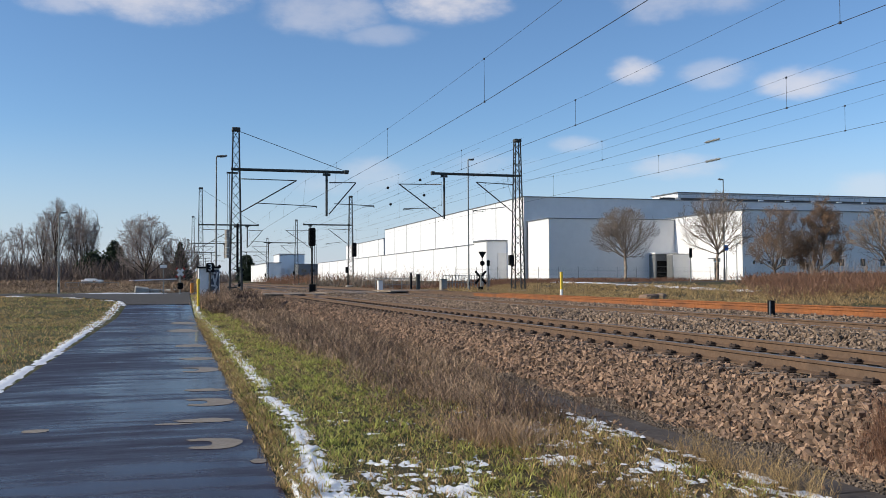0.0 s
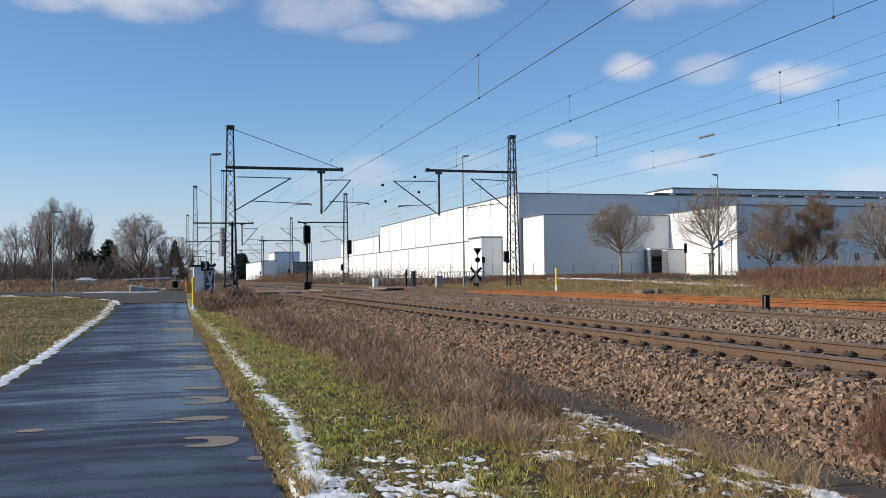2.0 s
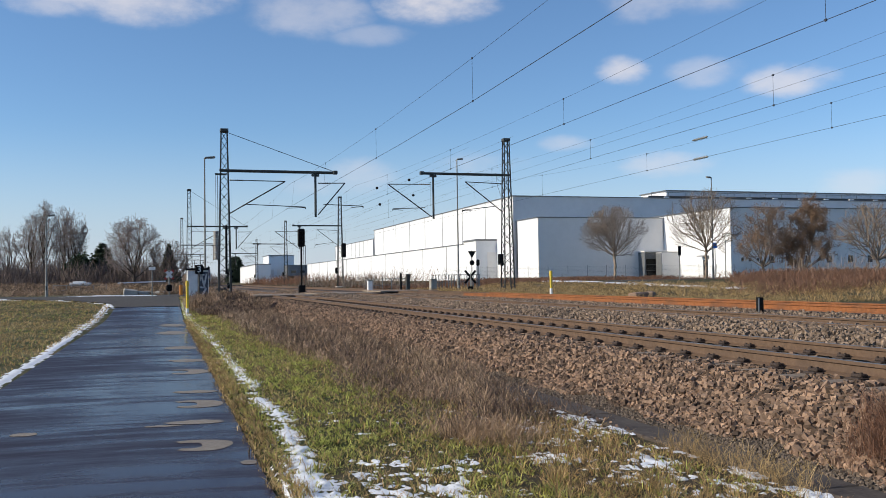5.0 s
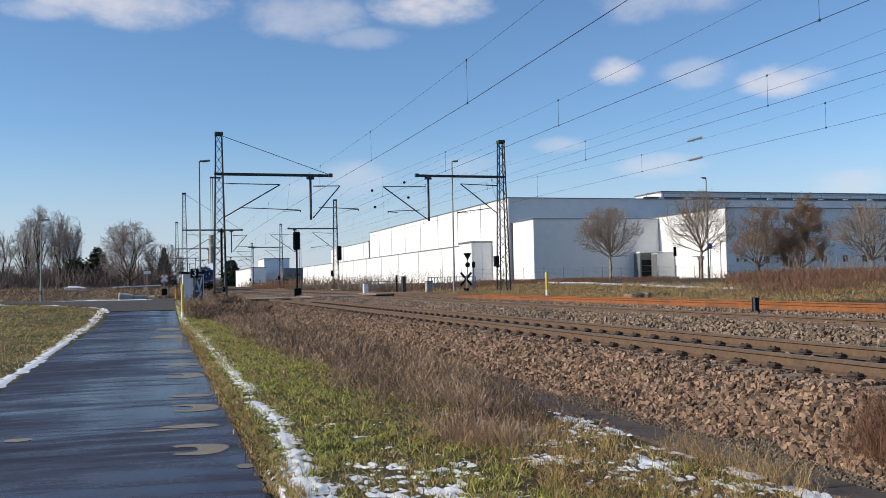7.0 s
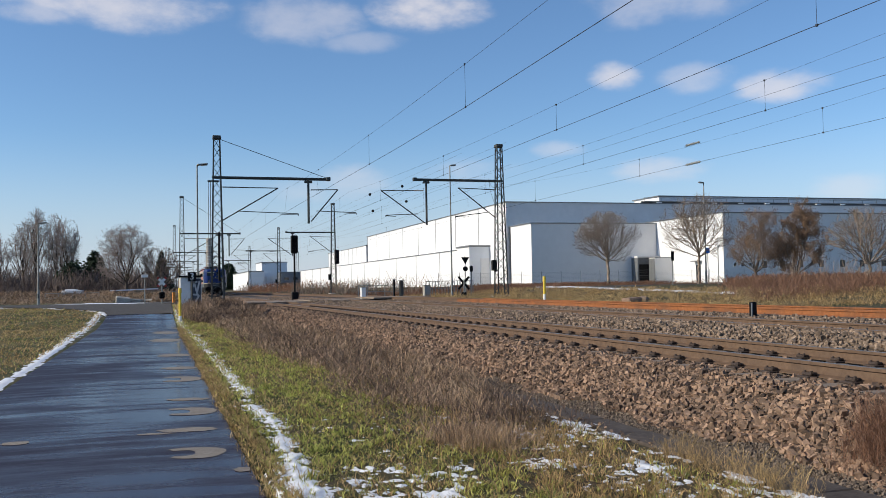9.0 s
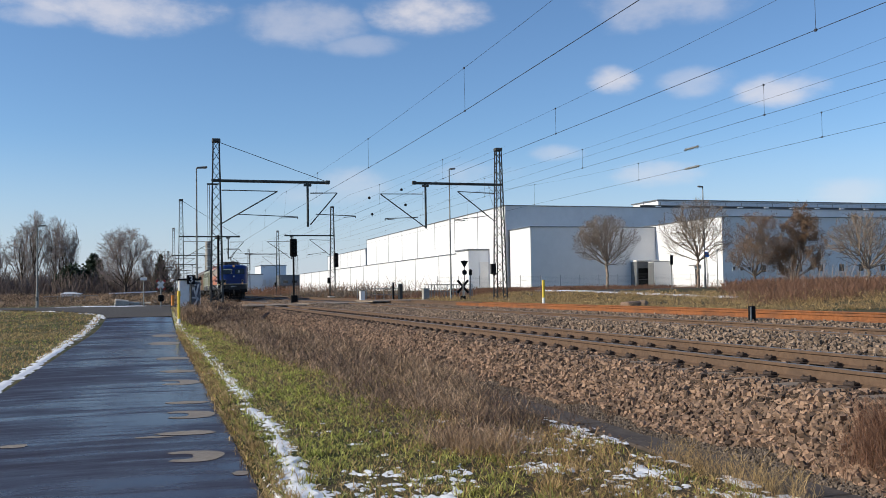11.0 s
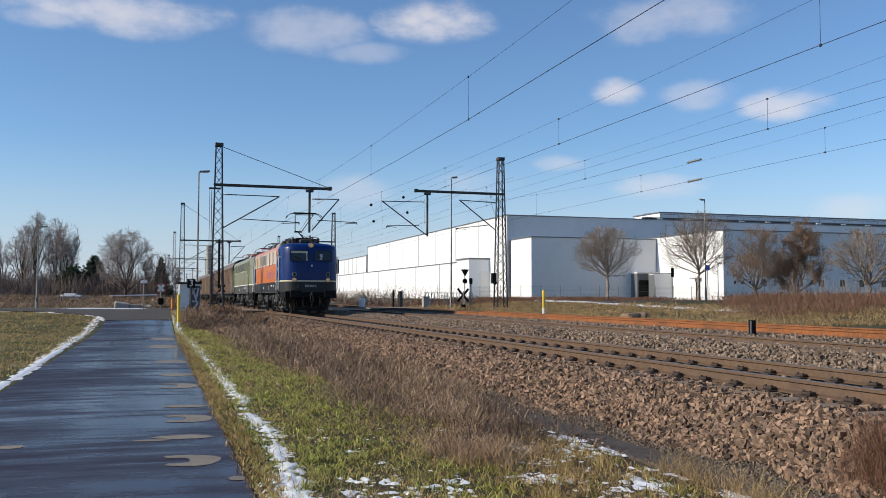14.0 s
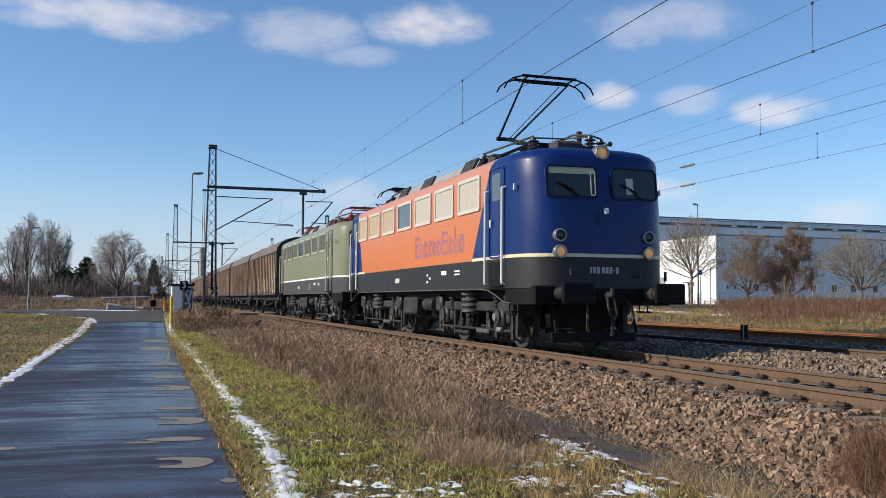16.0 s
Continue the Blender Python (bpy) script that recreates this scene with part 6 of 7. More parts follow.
def spread(n, x0, x1, y0, y1, power=1.6):
    """Random places, thinner with distance."""
    return rng.uniform(x0, x1, n), y0 + (y1 - y0) * rng.uniform(0, 1, n) ** power


def clear_of(x, y, lines, w):
    keep = np.ones(len(x), bool)
    for c in lines:
        keep &= np.abs(x - c) > w
    return x[keep], y[keep]


def off_sleepers(x, y):
    """Leave the sleepers' tops bare."""
    k = (y - 0.527) / 0.657
    keep = (np.abs(k - np.round(k)) * 0.657 > 0.165) | (np.abs(x - TC1) > 1.33)
    return x[keep], y[keep]


R1, R2 = (TC1 - 0.7535, TC1 + 0.7535), (TC2 - 0.7535, TC2 + 0.7535)
x, y = spread(54000, 5.40, 6.85, 3.5, 34, 1.6)
x, y = off_sleepers(x + (6.85 - x) / 1.45 * (0.09 * np.sin(y * 1.9) + 0.06 * np.sin(y * 5.3)), y)
stones("ballast_stones", "reddish-brown crushed stones on the embankment slope", x, y, (0.034, 0.082), M_STONE, bed_z)
x, y = off_sleepers(*clear_of(*spread(14000, 6.4, 9.05, 3.5, 40, 1.4), R1, 0.1))
stones("ballast_stones", "brown crushed stones between the near rails", x, y, (0.03, 0.065), M_STONE, bed_z)
x, y = clear_of(*spread(34000, 8.6, 11.8, 5, 48, 1.4), R1 + R2, 0.09)
stones("ballast_stones", "paler crushed stones heaped between the two tracks", x, y, (0.035, 0.088), M_STONE2, bed_z)
x, y = clear_of(*spread(15000, 12.8, 15.4, 8, 60, 1.3), R2, 0.09)
stones("ballast_stones", "pale crushed stones beside the rusty siding", x, y, (0.035, 0.08), M_STONE2, bed_z)
x, y = spread(12000, 5.2, 6.8, 34, 75, 1.1)
stones("ballast_stones", "brown crushed stones along the embankment", x, y, (0.05, 0.10), M_STONE, bed_z)
x, y = clear_of(*spread(9000, 8.6, 11.2, 45, 85, 1.1), R1 + R2, 0.09)
stones("ballast_stones", "crushed stones farther along the tracks", x, y, (0.05, 0.10), M_STONE2, bed_z)
x, y = spread(17000, 4.98, 5.6, 4.2, 20, 1.4)
x, y = x + 0.06 * np.sin(y * 2.3) + 0.04 * np.sin(y * 5.1), y
stones("fine_gravel", "grey-brown fine gravel along the embankment foot", x, y, (0.012, 0.036), M_GRAVEL, lambda a, b: max(gz(a, b), bed_z(a, b)))
x, y = spread(700, 4.55, 5.05, 4.2, 20, 1.4)
stones("loose_stones", "scattered small stones on the bare soil strip", x, y, (0.012, 0.045), M_STONE, gz)


# ---- snow, silt ----
def snow_sheet(name, label, x0, x1, y0, y1, step, mask, depth=0.03):
    """A thin sheet that rises out of the ground where snow has stayed."""
    xs, ys = np.arange(x0, x1, step), np.arange(y0, y1, step * (1.0 if y1 - y0 < 12 else 2.0))
    M = np.array([[mask(a, b) for b in ys] for a in xs])
    Z = np.array([[gz(a, b) for b in ys] for a in xs]) + np.clip(M, -0.2, 1) * depth
    keep = (M[:-1, :-1] > -0.15) | (M[1:, :-1] > -0.15) | (M[:-1, 1:] > -0.15) | (M[1:, 1:] > -0.15)
    n = len(ys)
    X, Y = np.meshgrid(xs, ys, indexing="ij")
    i, j = np.nonzero(keep)
    F = np.stack([i * n + j, (i + 1) * n + j, (i + 1) * n + j + 1, i * n + j + 1], 1)
    used, inv = np.unique(F, return_inverse=True)
    V = np.stack([X, Y, Z], -1).reshape(-1, 3)[used]
    me = quick(name, V, inv.reshape(F.shape), M_SNOW)
    me.polygons.foreach_set("use_smooth", [True] * len(me.polygons))
    return tagged(new(name, me), label, "snow", kind="stuff")


def fbm(x, y, s, o=0.0):
    return noise.noise((x * s, y * s, o)) + 0.5 * noise.noise((x * s * 2.3, y * s * 2.3, o + 3)) + 0.35 * noise.noise((x * s * 6, y * s * 6, o + 7))


def strip_mask(x, y):
    c = 1.28 - 0.26 * sstep(24, 50, y) - 0.2 * (1 - sstep(6.3, 10.5, y)) + 0.07 * noise.noise((y * 0.5, 0, 1))
    w = 0.12 + 0.24 * (1 - sstep(5.2, 8.6, y)) + 0.03 * sstep(20, 30, y)
    return (1 - abs(x - c) / w) + 1.0 * fbm(x, y, 3.4) + 1.3 * noise.noise((x * 17, y * 11, 3)) + 0.6 * noise.noise((x * 34, y * 25, 6)) - 0.2 - 0.3 * (noise.noise((y * 0.33, 4, 2)) > 0.3)


def patch_mask(x, y):
    left = 1 - sstep(1.9, 2.9, x)
    near = 1 - sstep(6.8, 9.0, y)
    right = sstep(2.6, 3.6, x) * (1 - sstep(4.5, 4.8, x)) * (1 - sstep(9.0, 11.5, y))
    soil = 0.55 * sstep(4.42, 4.5, x) * (1 - sstep(4.62, 4.7, x)) * (1 - sstep(7.2, 7.8, y)) * (noise.noise((0, y * 1.1, 4)) > -0.1)
    return 1.7 * fbm(x, y * 0.8, 2.6, 11) + 1.7 * noise.noise((x * 14, y * 10, 5)) + 0.9 * noise.noise((x * 31, y * 24, 9)) - 1.62 + 1.8 * left * near + 1.0 * right + soil


snow_sheet("snow_strip", "ragged strip of old snow along the path", 0.75, 1.95, 3.5, 15.4, 0.022, strip_mask, 0.018)
snow_sheet("snow_strip", "patchy line of old snow along the path", 0.45, 1.6, 15.4, 56, 0.06, strip_mask, 0.022)
snow_sheet("snow_patches", "small patches of thawing snow in the grass", 1.5, 5.2, 3.6, 11.8, 0.024, patch_mask, 0.017)
snow_sheet("snow_strip", "line of old snow along the path's far edge", -3.6, -2.3, 5, 57, 0.06,
           lambda x, y: 1 - abs(x + 2.6 + 0.35 * sstep(20, 40, y)) / (0.10 + 0.07 * sstep(18, 45, y)) + 1.5 * fbm(x, y, 2.2, 5) - 0.25, 0.018)
snow_sheet("snow_strip", "ragged line of snow along the bend into the road", -13, -2.3, 49.5, 60, 0.09,
           lambda x, y: 1 - abs(x - kerb_line(y) + 0.12) / (0.10 + 0.03 * max(0.0, -2.4 - x)) + 1.7 * fbm(x, y, 1.6, 8) - 0.6, 0.05)
snow_sheet("snow_patches", "flat streaks of snow at the far side of the road", -6.5, 0.2, 62.5, 67, 0.1,
           lambda x, y: 1 - abs(y - 64.8 - 0.1 * x) / 0.8 + 1.0 * fbm(x * 0.5, y, 0.8, 8) - 0.25 - 0.6 * sstep(-1.5, 0, x), 0.09)
snow_sheet("snow_patches", "long streaks of snow on the verge before the warehouse", 26, 36, 38, 80, 0.15,
           lambda x, y: 1 - abs(x - 27.5 - 0.178 * (y - 39.5)) / (0.35 + 0.012 * (y - 38)) + 0.7 * fbm(x, y, 0.5, 9), 0.06)

M_SILT = surface("dried_silt", (0.20, 0.165, 0.125), (0.29, 0.245, 0.19), 20, 0.7, 0, (0.13, 0.11, 0.09), 0.4, 0.1)


def silt(cx, cy, rx, ry, seed):
    """A pale film of dried mud left by a puddle."""
    n = 48
    P = [(cx, cy, path_z(cx, cy) + 0.026)]
    for i in range(n):
        a = 2 * math.pi * i / n
        k = 1 + 0.25 * noise.noise((math.cos(a) * 1.3, math.sin(a) * 1.3, seed)) + 0.14 * noise.noise((math.cos(a) * 3.1, math.sin(a) * 3.1, seed + 5))
        px, py = cx + rx * k * math.cos(a), cy + ry * k * math.sin(a)
        P.append((min(px, 0.80), py, path_z(min(px, 0.8), py) + 0.024))
    g = Geo().add(P, [(0, i + 1, (i + 1) % n + 1) for i in range(n)])
    tagged(part("dried_silt", g, M_SILT), "pale tan film of dried silt on the wet path", "silt", "silt films on the path", "stuff")


def silt_hook(cx, cy, rx, ry, seed):
    """A silt film with a puddle's bay open to one side."""
    n, P = 30, []
    for i in range(n + 1):
        a = -2.25 + 4.5 * i / n
        k = 1 + 0.12 * noise.noise((a * 1.1, 0, seed))
        taper = 0.5 + 0.5 * math.cos(a * 0.62)
        out = (cx + rx * k * math.cos(a) * (1.35 if abs(a) > 1.57 else 1), cy + ry * k * math.sin(a))
        inn = (cx - rx * 0.25 + rx * (1 - 0.75 * taper) * math.cos(a) * (1.2 if abs(a) > 1.57 else 1), cy + ry * (0.86 - 0.5 * taper) * math.sin(a))
        for px, py in (out, inn):
            P.append((min(px, 0.80), py, path_z(min(px, 0.8), py) + 0.024))
    g = Geo().add(P, [(2 * i, 2 * i + 2, 2 * i + 3, 2 * i + 1) for i in range(n)])
    tagged(part("dried_silt", g, M_SILT), "pale tan hook of dried silt round a puddle", "silt", "silt films on the path", "stuff")


for k, p in enumerate(((0.36, 10.95, 0.34, 0.15), (0.45, 14.0, 0.30, 0.16), (0.0, 10.75, 0.22, 0.06), (0.74, 8.4, 0.09, 0.10), (0.45, 19.6, 0.36, 0.35), (0.4, 23.5, 0.42, 0.5), (-1.45, 10.7, 0.14, 0.12), (0.25, 30.5, 0.5, 0.9), (0.3, 36.0, 0.5, 1.0))):
    silt(*p, seed=k * 2.7)
for k, p in enumerate(((0.36, 9.4, 0.30, 0.32), (0.42, 12.6, 0.34, 0.40), (0.42, 17.2, 0.36, 0.5))):
    silt_hook(*p, seed=k * 3.1)


# ---- grass and weeds ----
def blades(name, label, xs, ys, h, w, mat, lean=0.5, zf=gz, cell=0.10):
    """Single bent blades: a quad and a tip."""
    n = len(xs)
    # tufts: drawn towards scattered centres, leaning out from them
    ix, iy = np.floor(xs / cell), np.floor(ys / cell)
    cx = (ix + 0.5 + 0.4 * np.sin(ix * 12.9 + iy * 78.2)) * cell
    cy = (iy + 0.5 + 0.4 * np.sin(ix * 39.3 + iy * 11.1)) * cell
    xs, ys = xs + 0.42 * (cx - xs), ys + 0.42 * (cy - ys)
    z = np.array([zf(a, b) for a, b in zip(xs, ys)]) - 0.01
    a = rng.uniform(0, 2 * np.pi, n)
    hh = rng.uniform(h[0], h[1], n) * np.array([max(0.2, 0.85 + 1.3 * noise.noise((p * 4.5, q * 4.5, 8))) for p, q in zip(xs, ys)])
    ww = rng.uniform(w[0], w[1], n) * (1 + np.maximum(0, ys - 9) * 0.05)
    ln = rng.uniform(0.1, lean, n) * hh
    dx, dy = np.cos(a), np.sin(a)
    b = np.arctan2(ys - cy, xs - cx) + rng.normal(0, 0.9, n)
    lx, ly = np.cos(b) * ln, np.sin(b) * ln
    p = np.stack([xs, ys, z], -1)
    s = np.stack([dx * ww / 2, dy * ww / 2, 0 * z], -1)
    mid = p + np.stack([lx * 0.35, ly * 0.35, hh * 0.6], -1)
    tip = p + np.stack([lx, ly, hh * 0.95], -1)
    V = np.stack([p - s, p + s, mid + s * 0.7, mid - s * 0.7, tip], 1).reshape(-1, 3)
    base = (np.arange(n) * 5)[:, None]
    F = np.concatenate([base + np.array([[0, 1, 2]]), base + np.array([[0, 2, 3]]), base + np.array([[3, 2, 4]])])
    return tagged(new(name, quick(name, V, F, mat)), label, "grass", kind="stuff")


def thin(x, y, f):
    k = np.array([f(a, b) for a, b in zip(x, y)]) > rng.uniform(0, 1, len(x))
    return x[k], y[k]


def greenness(x, y):
    g = 0.95 - 0.75 * sstep(2.3, 3.7, x + 0.7 * noise.noise((x * 0.5, y * 0.3, 4)))
    if x > 3.0 and y < 11:
        g = max(g, 0.35 * (1 - sstep(9, 11, y)))
    return max(0.04, g * (0.65 + 0.7 * fbm(x, y, 0.9, 2)) * (0.75 + 1.1 * noise.noise((x * 5, y * 4, 13))))


def snow_free(x, y):
    """Growth is thin where snow lies."""
    return 0.13 if y < 14 and (patch_mask(x, y) > 0.15 or strip_mask(x, y) > 0.15) else 1.0


x, y = thin(*thin(*spread(270000, 0.86, 4.4, 3.6, 58, 2.3), greenness), snow_free)
blades("turf", "short green turf along the path", x, y, (0.025, 0.08), (0.006, 0.014), M_GRASS, 1.7)
x, y = thin(*thin(*spread(130000, 0.86, 4.42, 3.6, 58, 2.2), lambda a, b: 0.9 - 0.8 * greenness(a, b)), snow_free)
blades("dry_grass", "dry straw-coloured grass on the verge", x, y, (0.025, 0.10), (0.005, 0.011), M_STRAW, 1.9)
x, y = spread(22000, 2.8, 4.2, 3.8, 10.5, 1.2)
x, y = thin(x, y, lambda a, b: 0.25 + 0.9 * fbm(a, b, 1.1, 6))
blades("dry_grass", "tufts of tall yellowed grass beside the soil strip", x, y, (0.05, 0.15), (0.004, 0.008), M_STRAW, 1.3)
x, y = spread(15000, 0.79, 1.06, 3.6, 40, 1.7)
blades("dry_grass", "fringe of dead grass over the path's edge", x, y, (0.03, 0.09), (0.006, 0.012), M_STRAW, 1.9)
def off_road(x, y):
    keep = x < np.array([kerb_line(b) - 0.1 for b in y])
    return x[keep], y[keep]


x, y = thin(*off_road(*spread(80000, -26, -2.75, 12, 58, 1.3)), lambda a, b: 0.4 + 0.6 * fbm(a, b, 0.25, 3))
blades("turf", "rough green turf on the open field", x, y, (0.03, 0.08), (0.006, 0.012), M_GRASS, 1.6, cell=0.04)
x, y = thin(*off_road(*spread(150000, -30, -2.75, 12, 60, 1.2)), lambda a, b: 0.7 - 0.6 * fbm(a, b, 0.25, 3))
blades("dry_grass", "pale dry grass on the open field", x, y, (0.03, 0.10), (0.008, 0.016), M_STRAW, 1.8, cell=0.04)


def weeds(name, label, xs, ys, h, mat, stalks=8, spread_r=0.16, width=0.004, zf=gz, jit=0.03):
    """Dead weeds: bent stalks with side twigs, all thin strips."""
    n = len(xs)
    z = np.array([zf(a, b) for a, b in zip(xs, ys)]) - 0.02
    P0 = np.repeat(np.stack([xs, ys, z], -1), stalks, 0)
    m = len(P0)
    hh = rng.uniform(h[0], h[1], m) * np.repeat(rng.uniform(0.6, 1.1, n), stalks)
    a = rng.uniform(0, 2 * np.pi, m)
    out = rng.uniform(0.1, 1.0, m) * spread_r * (hh / h[1] + 0.3)
    P0 = P0 + np.stack([rng.normal(0, jit, m), rng.normal(0, jit, m), 0 * hh], -1)
    P2 = P0 + np.stack([np.cos(a) * out, np.sin(a) * out, hh], -1)
    P1 = (P0 + P2) / 2 + np.stack([rng.normal(0, 0.02, m), rng.normal(0, 0.02, m), hh * 0.05], -1)
    segs = [(P0, P1), (P1, P2)]
    for _ in range(3):
        t = rng.uniform(0.35, 0.95, (m, 1))
        q = P0 + (P2 - P0) * t
        e = q + np.stack([rng.normal(0, 0.07, m), rng.normal(0, 0.07, m), rng.uniform(0.02, 0.13, m)], -1) * (hh / h[1])[:, None] * 1.3
        segs.append((q, e))
    A, B = np.concatenate([s[0] for s in segs]), np.concatenate([s[1] for s in segs])
    k = len(A)
    ang = rng.uniform(0, np.pi, k)
    w = width * (1 + np.maximum(0, A[:, 1] - 10) * 0.05)
    s = np.stack([np.cos(ang) * w / 2, np.sin(ang) * w / 2, 0 * w], -1)
    V = np.stack([A - s, A + s, B + s * 0.5, B - s * 0.5], 1).reshape(-1, 3)
    F = (np.arange(k) * 4)[:, None] + np.array([[0, 1, 2, 3]])
    return tagged(new(name, quick(name, V, F, mat)), label, "weeds", kind="stuff")


def weediness(x, y):
    edge = 2.75 - 0.4 * sstep(14, 30, y) - 0.9 * sstep(35, 50, y)
    return sstep(edge - 0.3, edge + 0.9, x + 0.5 * noise.noise((x * 0.7, y * 0.4, 1))) * (0.62 + 1.1 * fbm(x, y, 0.7, 21))


x, y = thin(*spread(17000, 1.9, 6.3, 8.2, 58, 1.7), lambda a, b: weediness(a, b) * sstep(8.2 + 1.6 * (a > 4.3), 12.5, b + 2.0 * noise.noise((a, b * 0.7, 3))) * (a < 4.75 + 0.6 * sstep(11, 22, b) - 0.4 * sstep(26, 40, b) + 0.35 * noise.noise((b * 0.8, 2, 2))))
weeds("dead_weeds", "tangle of dark brown dead weeds on the embankment foot", x, y, (0.05, 0.29), M_WEED, 5, 0.28, 0.0085, lambda a, b: max(gz(a, b), bed_z(a, b) if a > 5.2 else 0.0), jit=0.08)
x, y = thin(*spread(1700, 1.1, 4.4, 43, 57, 1.0), lambda a, b: sstep(1.5, 2.2, a + 0.03 * (50 - b)) if not 46.5 < b < 50.7 else sstep(1.1, 1.5, a))
k = np.array([46.5 < b < 50.7 and a < 2.6 for a, b in zip(x, y)])
weeds("dead_weeds", "tall brown scrub before the switch cabinet", x[k], y[k], (0.25, 0.8), M_WEED, 8, 0.45, 0.008, jit=0.16)
x, y = x[~k], y[~k]
weeds("dead_weeds", "low dark brown scrub before the mast", x[::2], y[::2], (0.10, 0.40), M_DARKSTALK, 9, 0.5, 0.007, jit=0.2)
weeds("dead_weeds", "low dry brown weeds before the mast", x[1::2], y[1::2], (0.10, 0.40), M_WEED, 7, 0.5, 0.007, jit=0.2)
x, y = thin(*spread(1500, 2.7, 5.0, 8.6, 30, 1.6), lambda a, b: max(0.0, weediness(a, b)) * (0.4 + 1.2 * noise.noise((a * 1.3, b * 0.9, 31))) * (a < 4.5 + 0.8 * sstep(11, 24, b)))
weeds("dead_weeds", "dark brown twiggy stalks among the dead weeds", x, y, (0.16, 0.42), M_DARKSTALK, 6, 0.22, 0.0055, jit=0.05)
x, y = rng.normal(3.05, 0.24, 75), rng.normal(8.75, 0.32, 75)
weeds("dead_weeds", "clump of reddish dead grass in the verge", x, y, (0.07, 0.24), surface("russet_grass", (0.27, 0.175, 0.10), (0.46, 0.32, 0.20), 2, 0.9, 0, bumpy=0, island=0.3), 14, 0.3, 0.004)
x, y = rng.normal(5.72, 0.17, 120), rng.normal(6.05, 0.22, 120)
weeds("dead_weeds", "dry brown bush growing out of the ballast", x, y, (0.2, 0.46), M_TWIGRED, 10, 0.2, 0.0045, bed_z)
x, y = rng.normal(4.45, 0.08, 120), rng.uniform(5.4, 7.4, 120)
weeds("dead_weeds", "sparse dry stalks by the soil strip", x, y, (0.12, 0.3), M_STRAW, 4, 0.15, 0.003)
x, y = spread(1800, 17.9, 30, 24, 75, 1.1)
weeds("dead_weeds", "dry grass and weeds beyond the rusty siding", x, y, (0.07, 0.26), M_STRAW, 9, 0.3, 0.008, jit=0.2)
x, y = spread(2200, 20.5, 52, 30, 62, 1.0)
x, y = thin(x, y, lambda a, b: sstep(0.66, 0.80, a / b))
weeds("red_scrub", "reddish-brown scrub along the far verge", x, y, (0.25, 0.75), M_TWIGRED, 14, 0.6, 0.010, jit=0.25)
x, y = spread(170, 24, 50, 38, 62, 1.0)
x, y = thin(x, y, lambda a, b: sstep(0.74, 0.8, a / b))
weeds("tall_scrub", "tall pale bare stems among the scrub", x, y, (0.8, 2.3), surface("pale_stems", (0.20, 0.15, 0.115), (0.36, 0.28, 0.22), 2, 0.9, 0, bumpy=0, island=0.3), 7, 0.9, 0.006)
x, y = spread(900, 20, 48, 72, 100, 1.0)
weeds("dead_weeds", "brown weeds along the warehouse fence", x, y, (0.12, 0.42), M_TWIGRED, 9, 0.5, 0.012, jit=0.3)
x, y = spread(110, 19, 26, 78, 140, 1.0)
weeds("tall_scrub", "bare bushes beside the far tracks", x, y, (0.5, 1.8), M_TWIG, 12, 1.0, 0.007)
x, y = spread(420, 20, 33, 105, 270, 1.0)
x, y = thin(x, y, lambda a, b: sstep(20.0, 21.5, a) * (0.4 + 0.9 * fbm(a, b, 0.12, 17)))
weeds("tall_scrub", "brown leafless bushes before the far sheds", x, y, (0.5, 2.2), M_TWIGRED, 14, 1.0, 0.006, jit=0.8)
x, y = spread(260, -1, 5, 46, 62, 1.0)
x, y = thin(x, y, lambda a, b: 1.0 if a > 1.7 else 0.0)
weeds("dead_weeds", "brown scrub round the mast foot", x, y, (0.12, 0.42), M_WEED, 12, 0.35, 0.008, jit=0.3)


